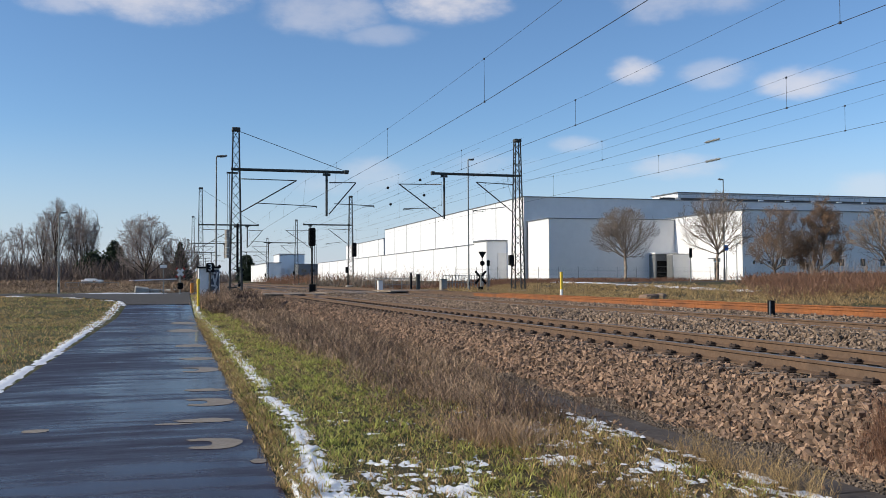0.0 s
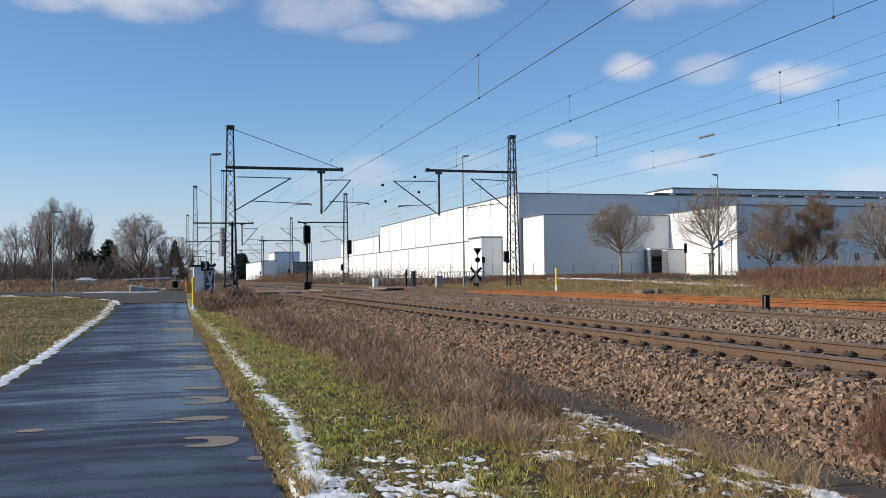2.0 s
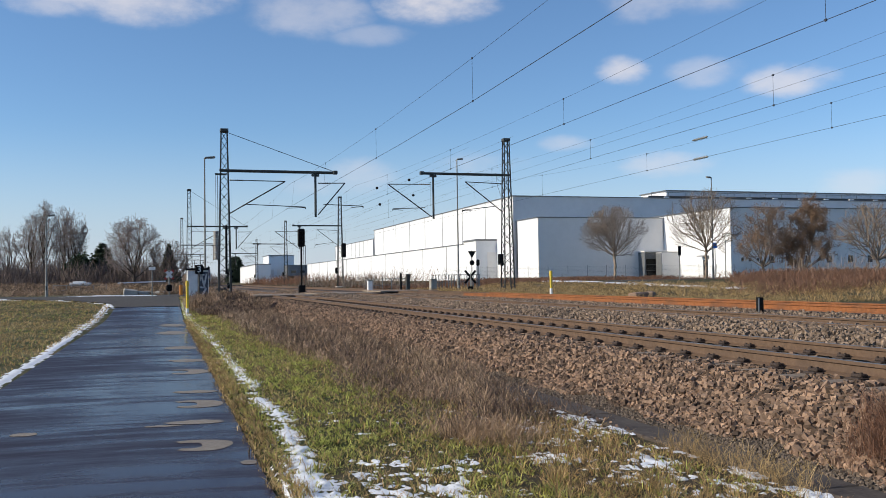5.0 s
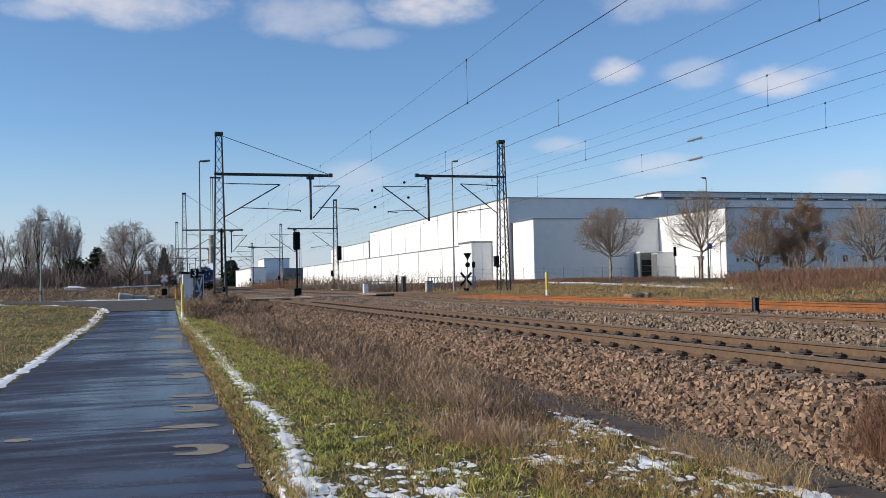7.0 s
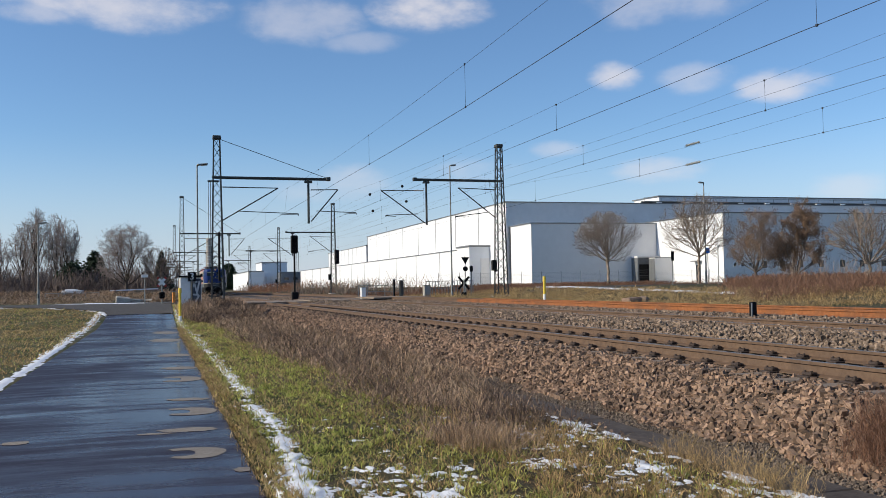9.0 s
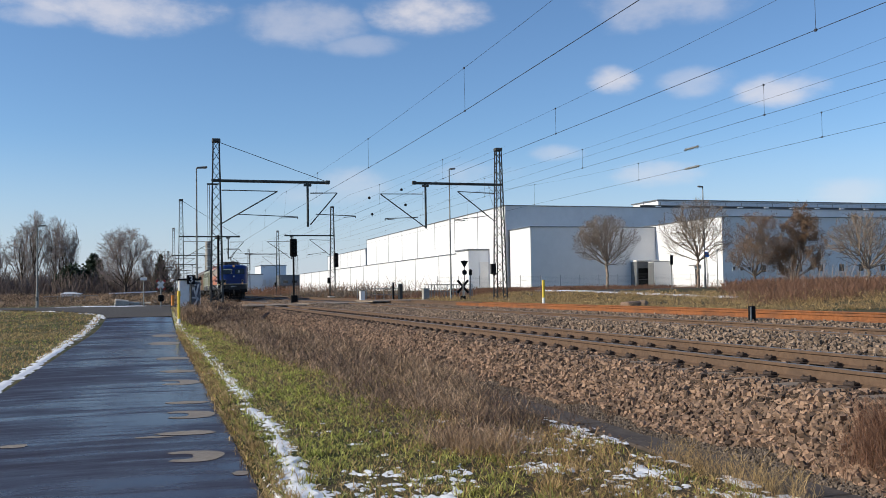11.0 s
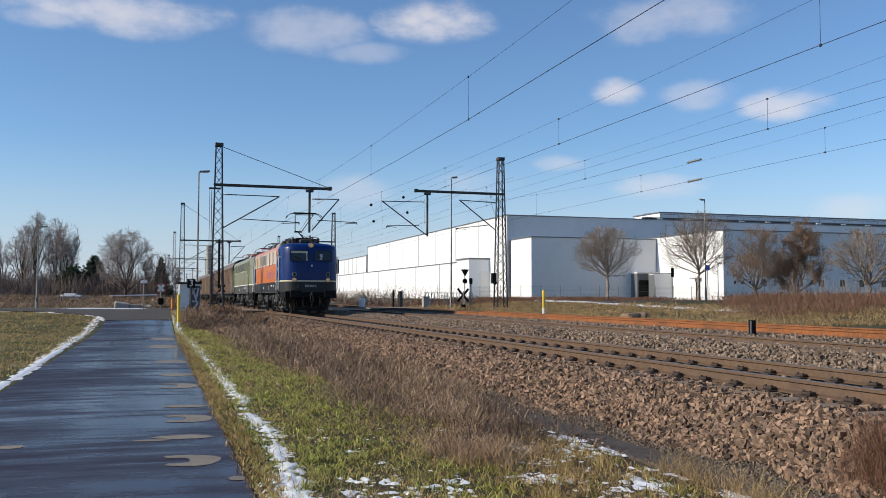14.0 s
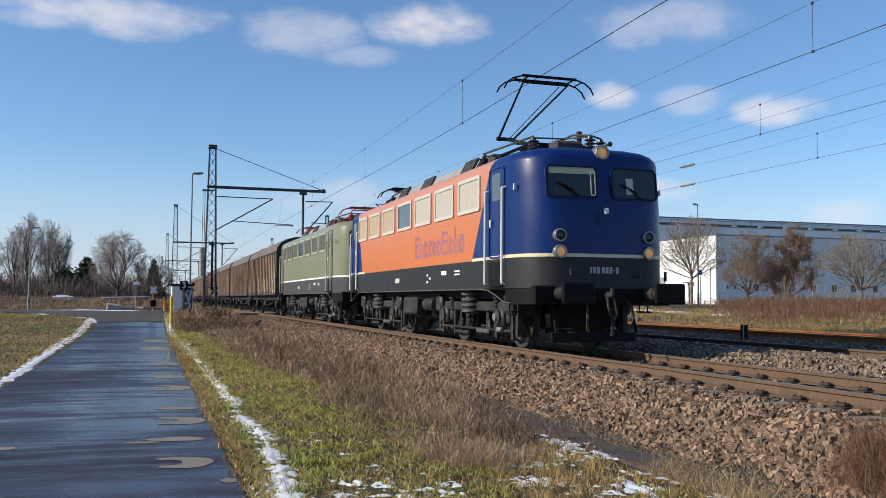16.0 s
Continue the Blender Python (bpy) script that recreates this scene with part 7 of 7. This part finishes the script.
# ---- trees ----
def branching(root, trunk_top, c, rx, rz, limbs, sides, rise=(30, 78), along=0.0, step=0.35, droop=0.0, gnarl=0.10):
    """A trunk that forks into fanning limbs, which fork again three times, all kept inside the crown."""
    nodes, parent = [Vector(root)], [-1]
    n = max(3, int((trunk_top - root[2]) / step))
    for i in range(1, n + 1):
        nodes.append(Vector((root[0] + rng.normal(0, 0.04), root[1] + rng.normal(0, 0.04), root[2] + (trunk_top - root[2]) * i / n)))
        parent.append(i - 1)
    c = Vector(c)

    def inside(p):
        q = p - c
        return (q.x * q.x + q.y * q.y) / (rx * rx) + q.z * q.z / (rz * rz)

    def shoot(at, d, length, st, lift, free=0.0):
        p, prev, ids, gone = nodes[at].copy(), at, [], 0.0
        edge = rng.uniform(0.75, 1.12)
        while gone < length and len(nodes) < 30000:
            d = (d + Vector((rng.normal(0, gnarl), rng.normal(0, gnarl), rng.normal(0, gnarl) + lift))).normalized()
            p = p + d * st
            gone += st
            if inside(p) > edge and gone > max(st * 1.5, free):
                break
            nodes.append(p.copy())
            parent.append(prev)
            prev = len(nodes) - 1
            ids.append(prev)
        return ids

    level = []
    for k in range(limbs):
        a = 2.39996 * k + rng.normal(0, 0.2)
        u = (k + 0.5) / limbs
        e = radians(rise[0] + (rise[1] - rise[0]) * u + rng.normal(0, 4))
        at = n - int(along * n * (1 - u))
        level.append(shoot(at, Vector((math.cos(a) * math.cos(e), math.sin(a) * math.cos(e), math.sin(e))), (rx + rz) * 1.3, step, 0.02, rx * 0.45))
    for depth, (per, reach, ang) in enumerate(sides):
        fresh = []
        for ids in level:
            m = len(ids)
            if m < 2:
                continue
            for j in range(per):
                i = min(m - 1, int(m * (0.15 + 0.85 * (j + rng.uniform(0, 1)) / per)))
                d = (nodes[ids[i]] - nodes[parent[ids[i]]]).normalized()
                o = Vector(rng.normal(0, 1, 3)).cross(d)
                if o.length < 1e-3:
                    continue
                w = radians(ang + rng.normal(0, 9))
                fresh.append(shoot(ids[i], d * math.cos(w) + o.normalized() * math.sin(w), reach * rng.uniform(0.6, 1.25), step * (0.8, 0.6, 0.5)[depth], 0.03 - droop * depth))
        level = fresh
    return np.array([tuple(p) for p in nodes]), parent


def branch_meshes(P, parent, tip, mat, bark, pipe=2.6):
    """Two meshes: the stout wood and the fine wood."""
    n = len(P)
    acc = np.zeros(n)
    kids = np.zeros(n, int)
    for i in range(n - 1, 0, -1):
        if kids[i] == 0:
            acc[i] = tip ** pipe
        acc[parent[i]] += acc[i]
        kids[parent[i]] += 1
    r = acc ** (1 / pipe)
    both = []
    for stout in (True, False):
        i = np.array([k for k in range(1, n) if (r[k] > tip * 4.5) == stout])
        both.append(tubes("trunk" if stout else "crown", P, parent, r, i, bark if stout else mat))
    return both


def tubes(name, P, parent, r, i, mat):
    n = len(i) + 1
    A, B = P[[parent[k] for k in i]], P[i]
    d = B - A
    L = np.linalg.norm(d, axis=1, keepdims=True) + 1e-9
    d = d / L
    ref = np.where(np.abs(d[:, 2:3]) > 0.9, np.array([[1.0, 0, 0]]), np.array([[0, 0, 1.0]]))
    u = np.cross(d, ref)
    u /= np.linalg.norm(u, axis=1, keepdims=True) + 1e-9
    w = np.cross(d, u)
    ra, rb = np.minimum(r[[parent[k] for k in i]], r[i] * 1.5)[:, None], r[i][:, None]
    V, S = [], 4
    for c, rr in ((A, ra), (B + d * rb * 0.3, rb)):
        for k in range(S):
            t = 2 * math.pi * k / S
            V.append(c + (u * math.cos(t) + w * math.sin(t)) * rr)
    V = np.stack(V, 1).reshape(-1, 3)
    base = (np.arange(n - 1) * 2 * S)[:, None]
    F = np.concatenate([base + np.array([[k, (k + 1) % S, (k + 1) % S + S, k + S]]) for k in range(S)])
    return quick(name, V, F, mat)


FORKS = ((6, 1.7, 34), (5, 0.95, 36), (4, 0.55, 38))


def bare_tree(label, x, y, z0, top, rx, trunk_top, limbs=14, step=0.35, tip=0.009, mat=None, crown_low=None, leaves=None, leaf_n=0, leaf_size=0.12, sides=FORKS, rise=(22, 80), along=0.15, droop=0.0, bark=None, gnarl=0.10):
    t = thing("bare_tree", label, "tree")
    low = crown_low if crown_low is not None else trunk_top - 0.3
    P, par = branching((x, y, z0 - 0.2), trunk_top, (x, y, (low + top) / 2), rx, (top - low) / 2, limbs, sides, rise, along, step, droop, gnarl)
    for me in branch_meshes(P, par, tip, mat or M_BARK, bark or M_BARK):
        new(me.name, me).parent = t
    if leaves:
        m = leaf_n
        q = P[rng.integers(len(P) // 4, len(P), m)] + rng.normal(0, 0.12, (m, 3))
        a, b = rng.normal(0, 1, (m, 3)), rng.normal(0, 1, (m, 3))
        a /= np.linalg.norm(a, axis=1, keepdims=True)
        b = np.cross(a, b)
        b /= np.linalg.norm(b, axis=1, keepdims=True)
        s = rng.uniform(0.5, 1.2, (m, 1)) * leaf_size
        V = np.stack([q - a * s, q + b * s * 0.6, q + a * s, q - b * s * 0.6], 1).reshape(-1, 3)
        new("leaves", quick("leaves", V, (np.arange(m) * 4)[:, None] + np.array([[0, 1, 2, 3]]), leaves)).parent = t
    return t


bare_tree("round-crowned bare tree on the verge before the grey wall", 41.1, 78.0, 1.2, 8.4, 3.2, 3.9, 26, 0.3, 0.007, M_TWIG, 3.3, bark=M_TWIG, rise=(12, 82))
bare_tree("bare tree beside the lamp before the white wall", 43.2, 66.0, 1.2, 8.9, 3.2, 3.9, 22, 0.3, 0.007, M_TWIG, 3.2, sides=((6, 1.7, 36), (5, 0.95, 38), (3, 0.55, 40)), bark=M_TWIG)
bare_tree("dense brown-leaved tree among the scrub", 48.1, 60.0, 1.0, 8.0, 2.5, 1.9, 14, 0.3, 0.009, M_TWIG, 1.5, M_DRYLEAF, 23000, 0.056, along=0.3, sides=((5, 1.2, 34), (4, 0.7, 36), (3, 0.4, 38)))
bare_tree("thin brown-leaved tree among the scrub", 44.4, 60.0, 1.0, 7.1, 2.5, 2.2, 12, 0.3, 0.009, M_TWIG, 2.4, M_DRYLEAF, 11000, 0.045, sides=((5, 1.1, 36), (4, 0.7, 38), (3, 0.4, 38)))
bare_tree("bare spreading tree by the far verge", 41.4, 45.0, 1.0, 6.0, 2.5, 2.4, 13, 0.25, 0.008, M_TWIG, 2.3, rise=(15, 75), bark=M_TWIG)
bare_tree("leafless birch with drooping twigs over a dark trunk", -3.3, 110.0, 0.6, 9.4, 3.5, 3.0, 13, 0.4, 0.008, M_HAZETWIG, 2.2, sides=((9, 2.0, 32), (7, 1.1, 40), (5, 0.7, 45)), droop=0.05, rise=(30, 82), along=0.4)
bare_tree("brown bare tree beside the birch", 0.4, 112.0, 0.6, 6.9, 2.6, 1.8, 14, 0.35, 0.010, M_THICKET, 1.3, along=0.4, bark=M_THICKET)
for x, top, r, yy in ((-19.2, 8.6, 2.4, 128), (-17.0, 10.8, 2.3, 132), (-15.2, 12.1, 2.2, 130), (-13.0, 12.0, 2.0, 133), (-11.2, 11.6, 1.9, 129), (-21.8, 7.6, 2.6, 126), (-25.0, 7.0, 2.8, 130), (-30.0, 7.6, 3.2, 128)):
    bare_tree("tall slender leafless tree in a row", x, yy, 0.8, top + 0.6, r, top * 0.42, 9, 0.45, 0.009, M_HAZETWIG, 2.0, sides=((10, 1.6, 34), (6, 0.9, 38), (4, 0.55, 40)) if x > -18 else ((6, 1.4, 36), (5, 0.9, 38), (3, 0.5, 40)), rise=(58, 84), along=0.6)


def conifer(label, x, y, z0, h, r, shape=1.0):
    t = thing("conifer", label, "conifer tree")
    part("trunk", Geo().tube((x, y, z0 - 0.2), (x, y, z0 + h * 0.95), 0.14, 0.03, 7), M_BARK, t)
    m = 9500
    u = rng.uniform(0.06, 1.0, m) ** 0.8
    whorl = np.round(u * 11) / 11 if h < 10 else u
    z = z0 + h * (1 - whorl) + rng.normal(0, 0.2, m)
    a = rng.uniform(0, 2 * np.pi, m)
    lob = 1 + 0.35 * np.sin(a * 5 + whorl * 40)
    rr = r * whorl ** shape * np.sqrt(rng.uniform(0.02, 1, m)) * lob
    q = np.stack([x + np.cos(a) * rr, y + np.sin(a) * rr, z - rr * 0.18], -1)
    d = np.stack([np.cos(a), np.sin(a), rng.normal(-0.15, 0.25, m)], -1)
    b = np.stack([-np.sin(a), np.cos(a), rng.normal(0, 0.5, m)], -1)
    s = rng.uniform(0.10, 0.26, (m, 1)) * max(1.0, h / 6)
    V = np.stack([q - d * s, q + b * s * 0.45, q + d * s, q - b * s * 0.45], 1).reshape(-1, 3)
    f = new("needles", quick("needles", V, (np.arange(m) * 4)[:, None] + np.array([[0, 1, 2, 3]]), M_NEEDLE))
    f.parent = t


conifer("dark green conifer among bare trees", -7.7, 126.0, 0.7, 6.4, 2.7, 0.7)
conifer("broad dark green conifer among bare trees", -10.2, 124.0, 0.7, 5.0, 2.9, 0.5)
conifer("dark green conifer at the field's edge", -21.0, 110.0, 0.6, 4.6, 1.6)
conifer("dark conifer beside the birch", 0.6, 122.0, 0.7, 6.0, 1.7)
conifer("far broad dark conifer beyond the masts", 31.0, 420.0, 0.6, 13.6, 4.6, 0.45)

x, y = spread(2600, -60, 3.0, 92, 124, 1.0)
weeds("hedge", "brown leafless hedge along the field's edge", x, y, (0.2, 0.95), M_WEED, 20, 1.9, 0.012, jit=1.5)
x, y = spread(1900, -75, -1, 118, 142, 1.0)
weeds("thicket", "grey leafless thicket below the tall trees", x, y, (0.6, 4.0), M_THICKET, 20, 2.0, 0.010, jit=1.6)
x, y = spread(800, -60, -2.5, 72, 92, 1.0)
weeds("dead_weeds", "dry brown weeds beyond the side road", x, y, (0.12, 0.6), M_WEED, 14, 1.2, 0.011, jit=1.5)

x, y = spread(260, 8, 70, 430, 470, 1.0)
weeds("thicket", "far brown leafless thicket beyond the line", x, y, (1.5, 5.5), M_THICKET, 18, 3.0, 0.006, jit=2.0)
x, y = rng.normal(0.6, 1.0, 70), rng.normal(69.6, 0.5, 70)
weeds("brushwood", "heap of brown brushwood at the road edge", x, y, (0.15, 0.5), M_WEED, 14, 0.5, 0.014, jit=0.5)


# ---- warehouse details and distance ----
def loading_dock():
    t = thing("loading_dock", "dark loading dock with a grey porch at the wall", "loading dock", pose(66.3, 113.9, 0.75))
    part("porch", Geo().box((0.1, 0.9, 4.35), (3.5, 1.8, 0.25), bev=0.03), M_CLADGREY, t)
    for x in (-1.5, 1.65):
        part("jamb", Geo().box((x, 0.9, 2.1), (0.22, 1.75, 4.2)), M_ROOFEDGE, t)
    part("lintel", Geo().box((0.1, 0.4, 3.75), (2.9, 0.2, 0.9)), M_ROOFEDGE, t)
    part("shutter", Geo().box((0.1, 1.6, 1.9), (2.9, 0.1, 3.8)), M_DARKGLASS, t)
    for z in (0.9, 1.7, 2.5):
        part("shutter_rib", Geo().box((0.1, 1.53, z), (2.9, 0.05, 0.06)), M_ROOFEDGE, t)
    part("bumper", Geo().box((-0.9, 1.45, 1.0), (0.3, 0.2, 0.8), bev=0.03).box((1.1, 1.45, 1.0), (0.3, 0.2, 0.8), bev=0.03), M_BLACKIRON, t)
    b = thing("porch_block", "low pale porch block beside the loading dock", "porch", pose(67.48, 111.7, 0.3))
    part("block", Geo().box((0, 0.75, 2.6), (2.76, 1.5, 4.0), bev=0.02), M_CLADPALE, b)
    part("dark_cladding", Geo().box((-1.41, 0.75, 2.55), (0.06, 1.48, 3.9)), M_ROOFEDGE, b, "dark grey side cladding")
    part("roof_edge", Geo().box((-0.02, 0.75, 4.65), (2.8, 1.6, 0.1)), M_ROOFEDGE, b)


loading_dock()


def wing_windows():
    for k, x in enumerate((70.5, 71.6, 72.8, 74.9, 77.7, 80.5, 83.8, 87.2, 90.4, 94.0)):
        w = part("window", Geo().box((x, 99.55, 3.55), (0.9 if k > 2 else 0.45, 0.06, 1.0 if k > 2 else 0.5)), M_DARKGLASS, wing)
        ww, hh = (0.9, 1.0) if k > 2 else (0.45, 0.5)
        part("window_frame", Geo().box((x - ww / 2, 99.54, 3.55), (0.08, 0.1, hh + 0.1)).box((x + ww / 2, 99.54, 3.55), (0.08, 0.1, hh + 0.1)).box((x, 99.54, 3.55 + hh / 2), (ww, 0.1, 0.08)).box((x, 99.54, 3.55 - hh / 2), (ww, 0.1, 0.08)), M_CLADWHITE, w)
    part("door", Geo().box((68.87, 105.3, 2.5), (0.06, 1.0, 2.4)), M_DARKGLASS, wing)
    part("canopy", Geo().box((68.5, 105.3, 4.2), (0.8, 1.6, 0.12)), M_ROOFEDGE, wing)
    for x in (75.0, 90.0, 105.0, 120.0):
        part("panel_joint", Geo().box((x, 99.59, 5.4), (0.06, 0.03, 9.4)), M_SEAM, wing)
    lan = thing("roof_plant", "low white rooftop box on the tall hall", "rooftop box")
    part("box_body", Geo().box((113.2, 131, 14.3), (74, 8, 1.6), bev=0.05), M_CLADWHITE, lan)
    part("box_edge", Geo().box((113.2, 131, 15.15), (74.4, 8.4, 0.15)), M_ROOFEDGE, lan)
    rail = thing("roof_railing", "thin safety railing on the roof edge", "railing")
    for i in range(24):
        part("post", Geo().tube((73 + 3.0 * i, 126, 13.6), (73 + 3.0 * i, 126, 14.75), 0.04, n=4), M_GALV, rail)
    part("pipe", Geo().tube((72, 125.2, 13.95), (150, 125.2, 13.95), 0.16, n=8), M_MAST, rail, "dark pipe along the roof edge")
    for i in range(14):
        part("pipe_saddle", Geo().box((75 + 5.0 * i, 125.1, 13.85), (0.9, 0.5, 0.28), bev=0.03), M_WHITEPAINT, rail)
    for z in (14.2, 14.75):
        part("rail_bar", Geo().tube((73, 126, z), (142, 126, z), 0.035, n=4), M_GALV, rail)
    box = thing("annex_porch", "white porch at the annex end with a door", "porch")
    part("block", Geo().box((48.6, 133.9, 4.0), (6.2, 5.8, 6.9), bev=0.03), M_CLADWHITE, box)
    part("roof_edge", Geo().box((48.6, 133.9, 7.5), (6.5, 6.1, 0.25), bev=0.03), M_ROOFEDGE, box)
    part("door", Geo().box((48.2, 130.98, 3.6), (1.8, 0.06, 4.0)), M_CLADGREY, box)


wing_windows()


def fence():
    t = thing("mesh_fence", "thin grey wire mesh fence before the warehouse", "fence")
    for i in range(34):
        part("post", Geo().tube((30 + 2.5 * i, 97.0, 0.9), (30 + 2.5 * i, 97.0, 3.0), 0.03, n=5), M_GALV, t)
    g = Geo()
    for i in range(12):
        z = 1.2 + 0.15 * i
        g.tube((30, 97, z), (112.5, 97, z), 0.006, n=3, caps=False)
    part("wires", g, M_GALV, t)


fence()


def far_blocks():
    for x, y, z, sx, sy, sz, m, lab in ((40.4, 340, 5.7, 9.0, 20, 10.2, M_CLADWHITE, "far white industrial hall"), (29.8, 321, 3.5, 4.4, 62, 6.8, M_CLADWHITE, "far long low white shed beside the line"),
                                        (48.0, 326, 5.2, 13, 12, 3.6, M_ROOFEDGE, "far dark flat-roofed block"), (52.0, 320, 2.2, 6.0, 8, 3.4, surface("brick_tone", (0.30, 0.15, 0.09), (0.4, 0.2, 0.13), 4, 0.9), "far small brick house")):
        t = thing("industrial_hall", lab, "building", group="far halls")
        part("wall", Geo().box((x, y, z), (sx, sy, sz)), m, t)
        part("roof", Geo().box((x, y, z + sz / 2 + 0.12), (sx + 0.4, sy + 0.4, 0.24)), M_ROOFEDGE, t)
        for i in range(4):
            part("window", Geo().box((x - sx * 0.36 + sx * 0.24 * i, y - sy / 2 - 0.02, z - sz * 0.1), (sx * 0.13, 0.08, sz * 0.22)), M_DARKGLASS if m != M_CLADWHITE else M_CLADGREY, t)


far_blocks()


# ---- clutter ----
def stone_block(x, y, z, s, turn, label, mat):
    g = Geo().box((0, 0, 0), s, bev=0.06)
    g.v = [tuple(Vector(p) + Vector((noise.noise((p[0] * 3, p[1] * 3, p[2] * 3 + x)),) * 3) * 0.06) for p in g.v]
    ob = part("stone_block", g, mat, at=pose(x, y, z + s[2] / 2 - 0.08, rng.uniform(-8, 8), rng.uniform(-8, 8), turn))
    tagged(ob, label, "stone block", "stone blocks")


stone_block(19.1, 34.2, gz(19.1, 34.2), (0.85, 0.5, 0.34), 20, "dark broken stone slab in dry grass", M_STONE)
stone_block(19.9, 34.6, gz(19.9, 34.6), (0.45, 0.36, 0.36), 50, "pale tilted stone in dry grass", M_STONE2)
for x, y, s, a in ((-2.3, 68.6, (1.0, 0.55, 0.55), 5), (-1.5, 68.9, (1.3, 0.45, 0.40), 12), (-0.5, 69.1, (1.3, 0.4, 0.36), -20), (0.3, 69.4, (0.9, 0.4, 0.30), 15)):
    stone_block(x, y, gz(x, y), s, a, "pale concrete block lying at the road edge", M_CONCRETE)


def weight_stack():
    t = thing("tension_weights", "greenish stack of tension weights hanging at the mast", "tension weights", pose(3.05, 57.25, 0))
    for i in range(8):
        part("weight", Geo().lathe((0, 0, 3.0 + 0.22 * i), (0, 0, 1), [(0, 0.14), (0.01, 0.16), (0.19, 0.16), (0.2, 0.14)], 12), M_CONCRETE, t)
    part("cable", Geo().tube((0, 0, 4.75), (0, 0, 8.2), 0.015, n=5), M_WIRE, t)
    part("guide", Geo().tube((0.12, 0, 0.5), (0.12, 0, 8.3), 0.02, n=5).box((0.3, -0.1, 8.25), (0.7, 0.1, 0.1)).box((0.3, -0.1, 1.2), (0.6, 0.1, 0.08)), M_MAST, t)
    c = thing("mast_cabinet", "dark tension gear fixed to the lattice mast", "tension gear", pose(3.62, 56.55, 0))
    part("case", Geo().box((0, 0, 3.6), (0.13, 0.16, 3.0), bev=0.03), M_BLACKIRON, c)
    part("bracket", Geo().box((0, 0.15, 2.3), (0.4, 0.3, 0.08)).box((0, 0.15, 4.9), (0.4, 0.3, 0.08)), M_MAST, c)


weight_stack()


def low_hut():
    t = thing("garden_shed", "low white-roofed shed behind the hedge", "shed", pose(-2.2, 100.0, 0))
    part("wall", Geo().box((0, 0, 1.15), (4.3, 2.4, 1.0)), M_SLEEPER, t)
    part("roof", Geo().box((0, 0, 1.72), (4.7, 2.8, 0.12), Matrix.Rotation(radians(-1.6), 4, "Y")), M_SNOW, t)
    c = thing("parked_trailer", "low white trailer parked beyond the hedge", "trailer", pose(-8.5, 104.0, gz(-8.5, 104.0)))
    part("body", Geo().box((0, 0, 0.68), (2.0, 3.2, 0.5), bev=0.08).box((-0.15, 0, 0.98), (1.1, 2.6, 0.18), bev=0.06), M_WHITEPAINT, c)
    for x in (-0.95, 0.95):
        part("wheel", Geo().lathe((x, 0, 0.3), (1, 0, 0), [(-0.1, 0.28), (-0.08, 0.3), (0.08, 0.3), (0.1, 0.28)], 16), M_BLACKIRON, c)
    for z in (0.5, 0.8):
        part("board_gap", Geo().box((0, -1.605, z), (1.9, 0.02, 0.03)), M_MAST, c)


low_hut()

barrier_post(1.06, 62.0, 0.2, 1.3, 0.2, surface("orange_plastic", (0.70, 0.24, 0.03), (0.80, 0.30, 0.05), 9, 0.5, 0, bumpy=0), "small orange box beside the switch cabinet")


# ---- what moves ----
SPEED, NOSE_END = 16.42, 14.51   # metres a second; the headlights' place at the end of the clip


def motions():
    offset = [(loco_a, 0.0), (loco_b, 16.49)]
    y = 33.2
    for i, w in enumerate(wagons):
        offset.append((w, y))
        y += WAGON_L + (0.15 if i % 2 == 0 else 0.75)
    times = [0.0, 0.1] + [float(t) for t in range(1, 16)] + [15.9, 16.0]
    for ob, dy in offset:
        walk(ob, [(t, pose(TC1, NOSE_END + dy + SPEED * (16.0 - t), ZR1)) for t in times])
    for ob, (x, yy, z), r in ROLLING:
        rows = []
        for k in range(int(16.0 * FPS) + 1):
            t = k / FPS
            rows.append((t, Matrix.Translation((x, yy, z)) @ Matrix.Rotation((SPEED * t / r) % (2 * math.pi), 4, "X")))
        walk(ob, rows)


motions()
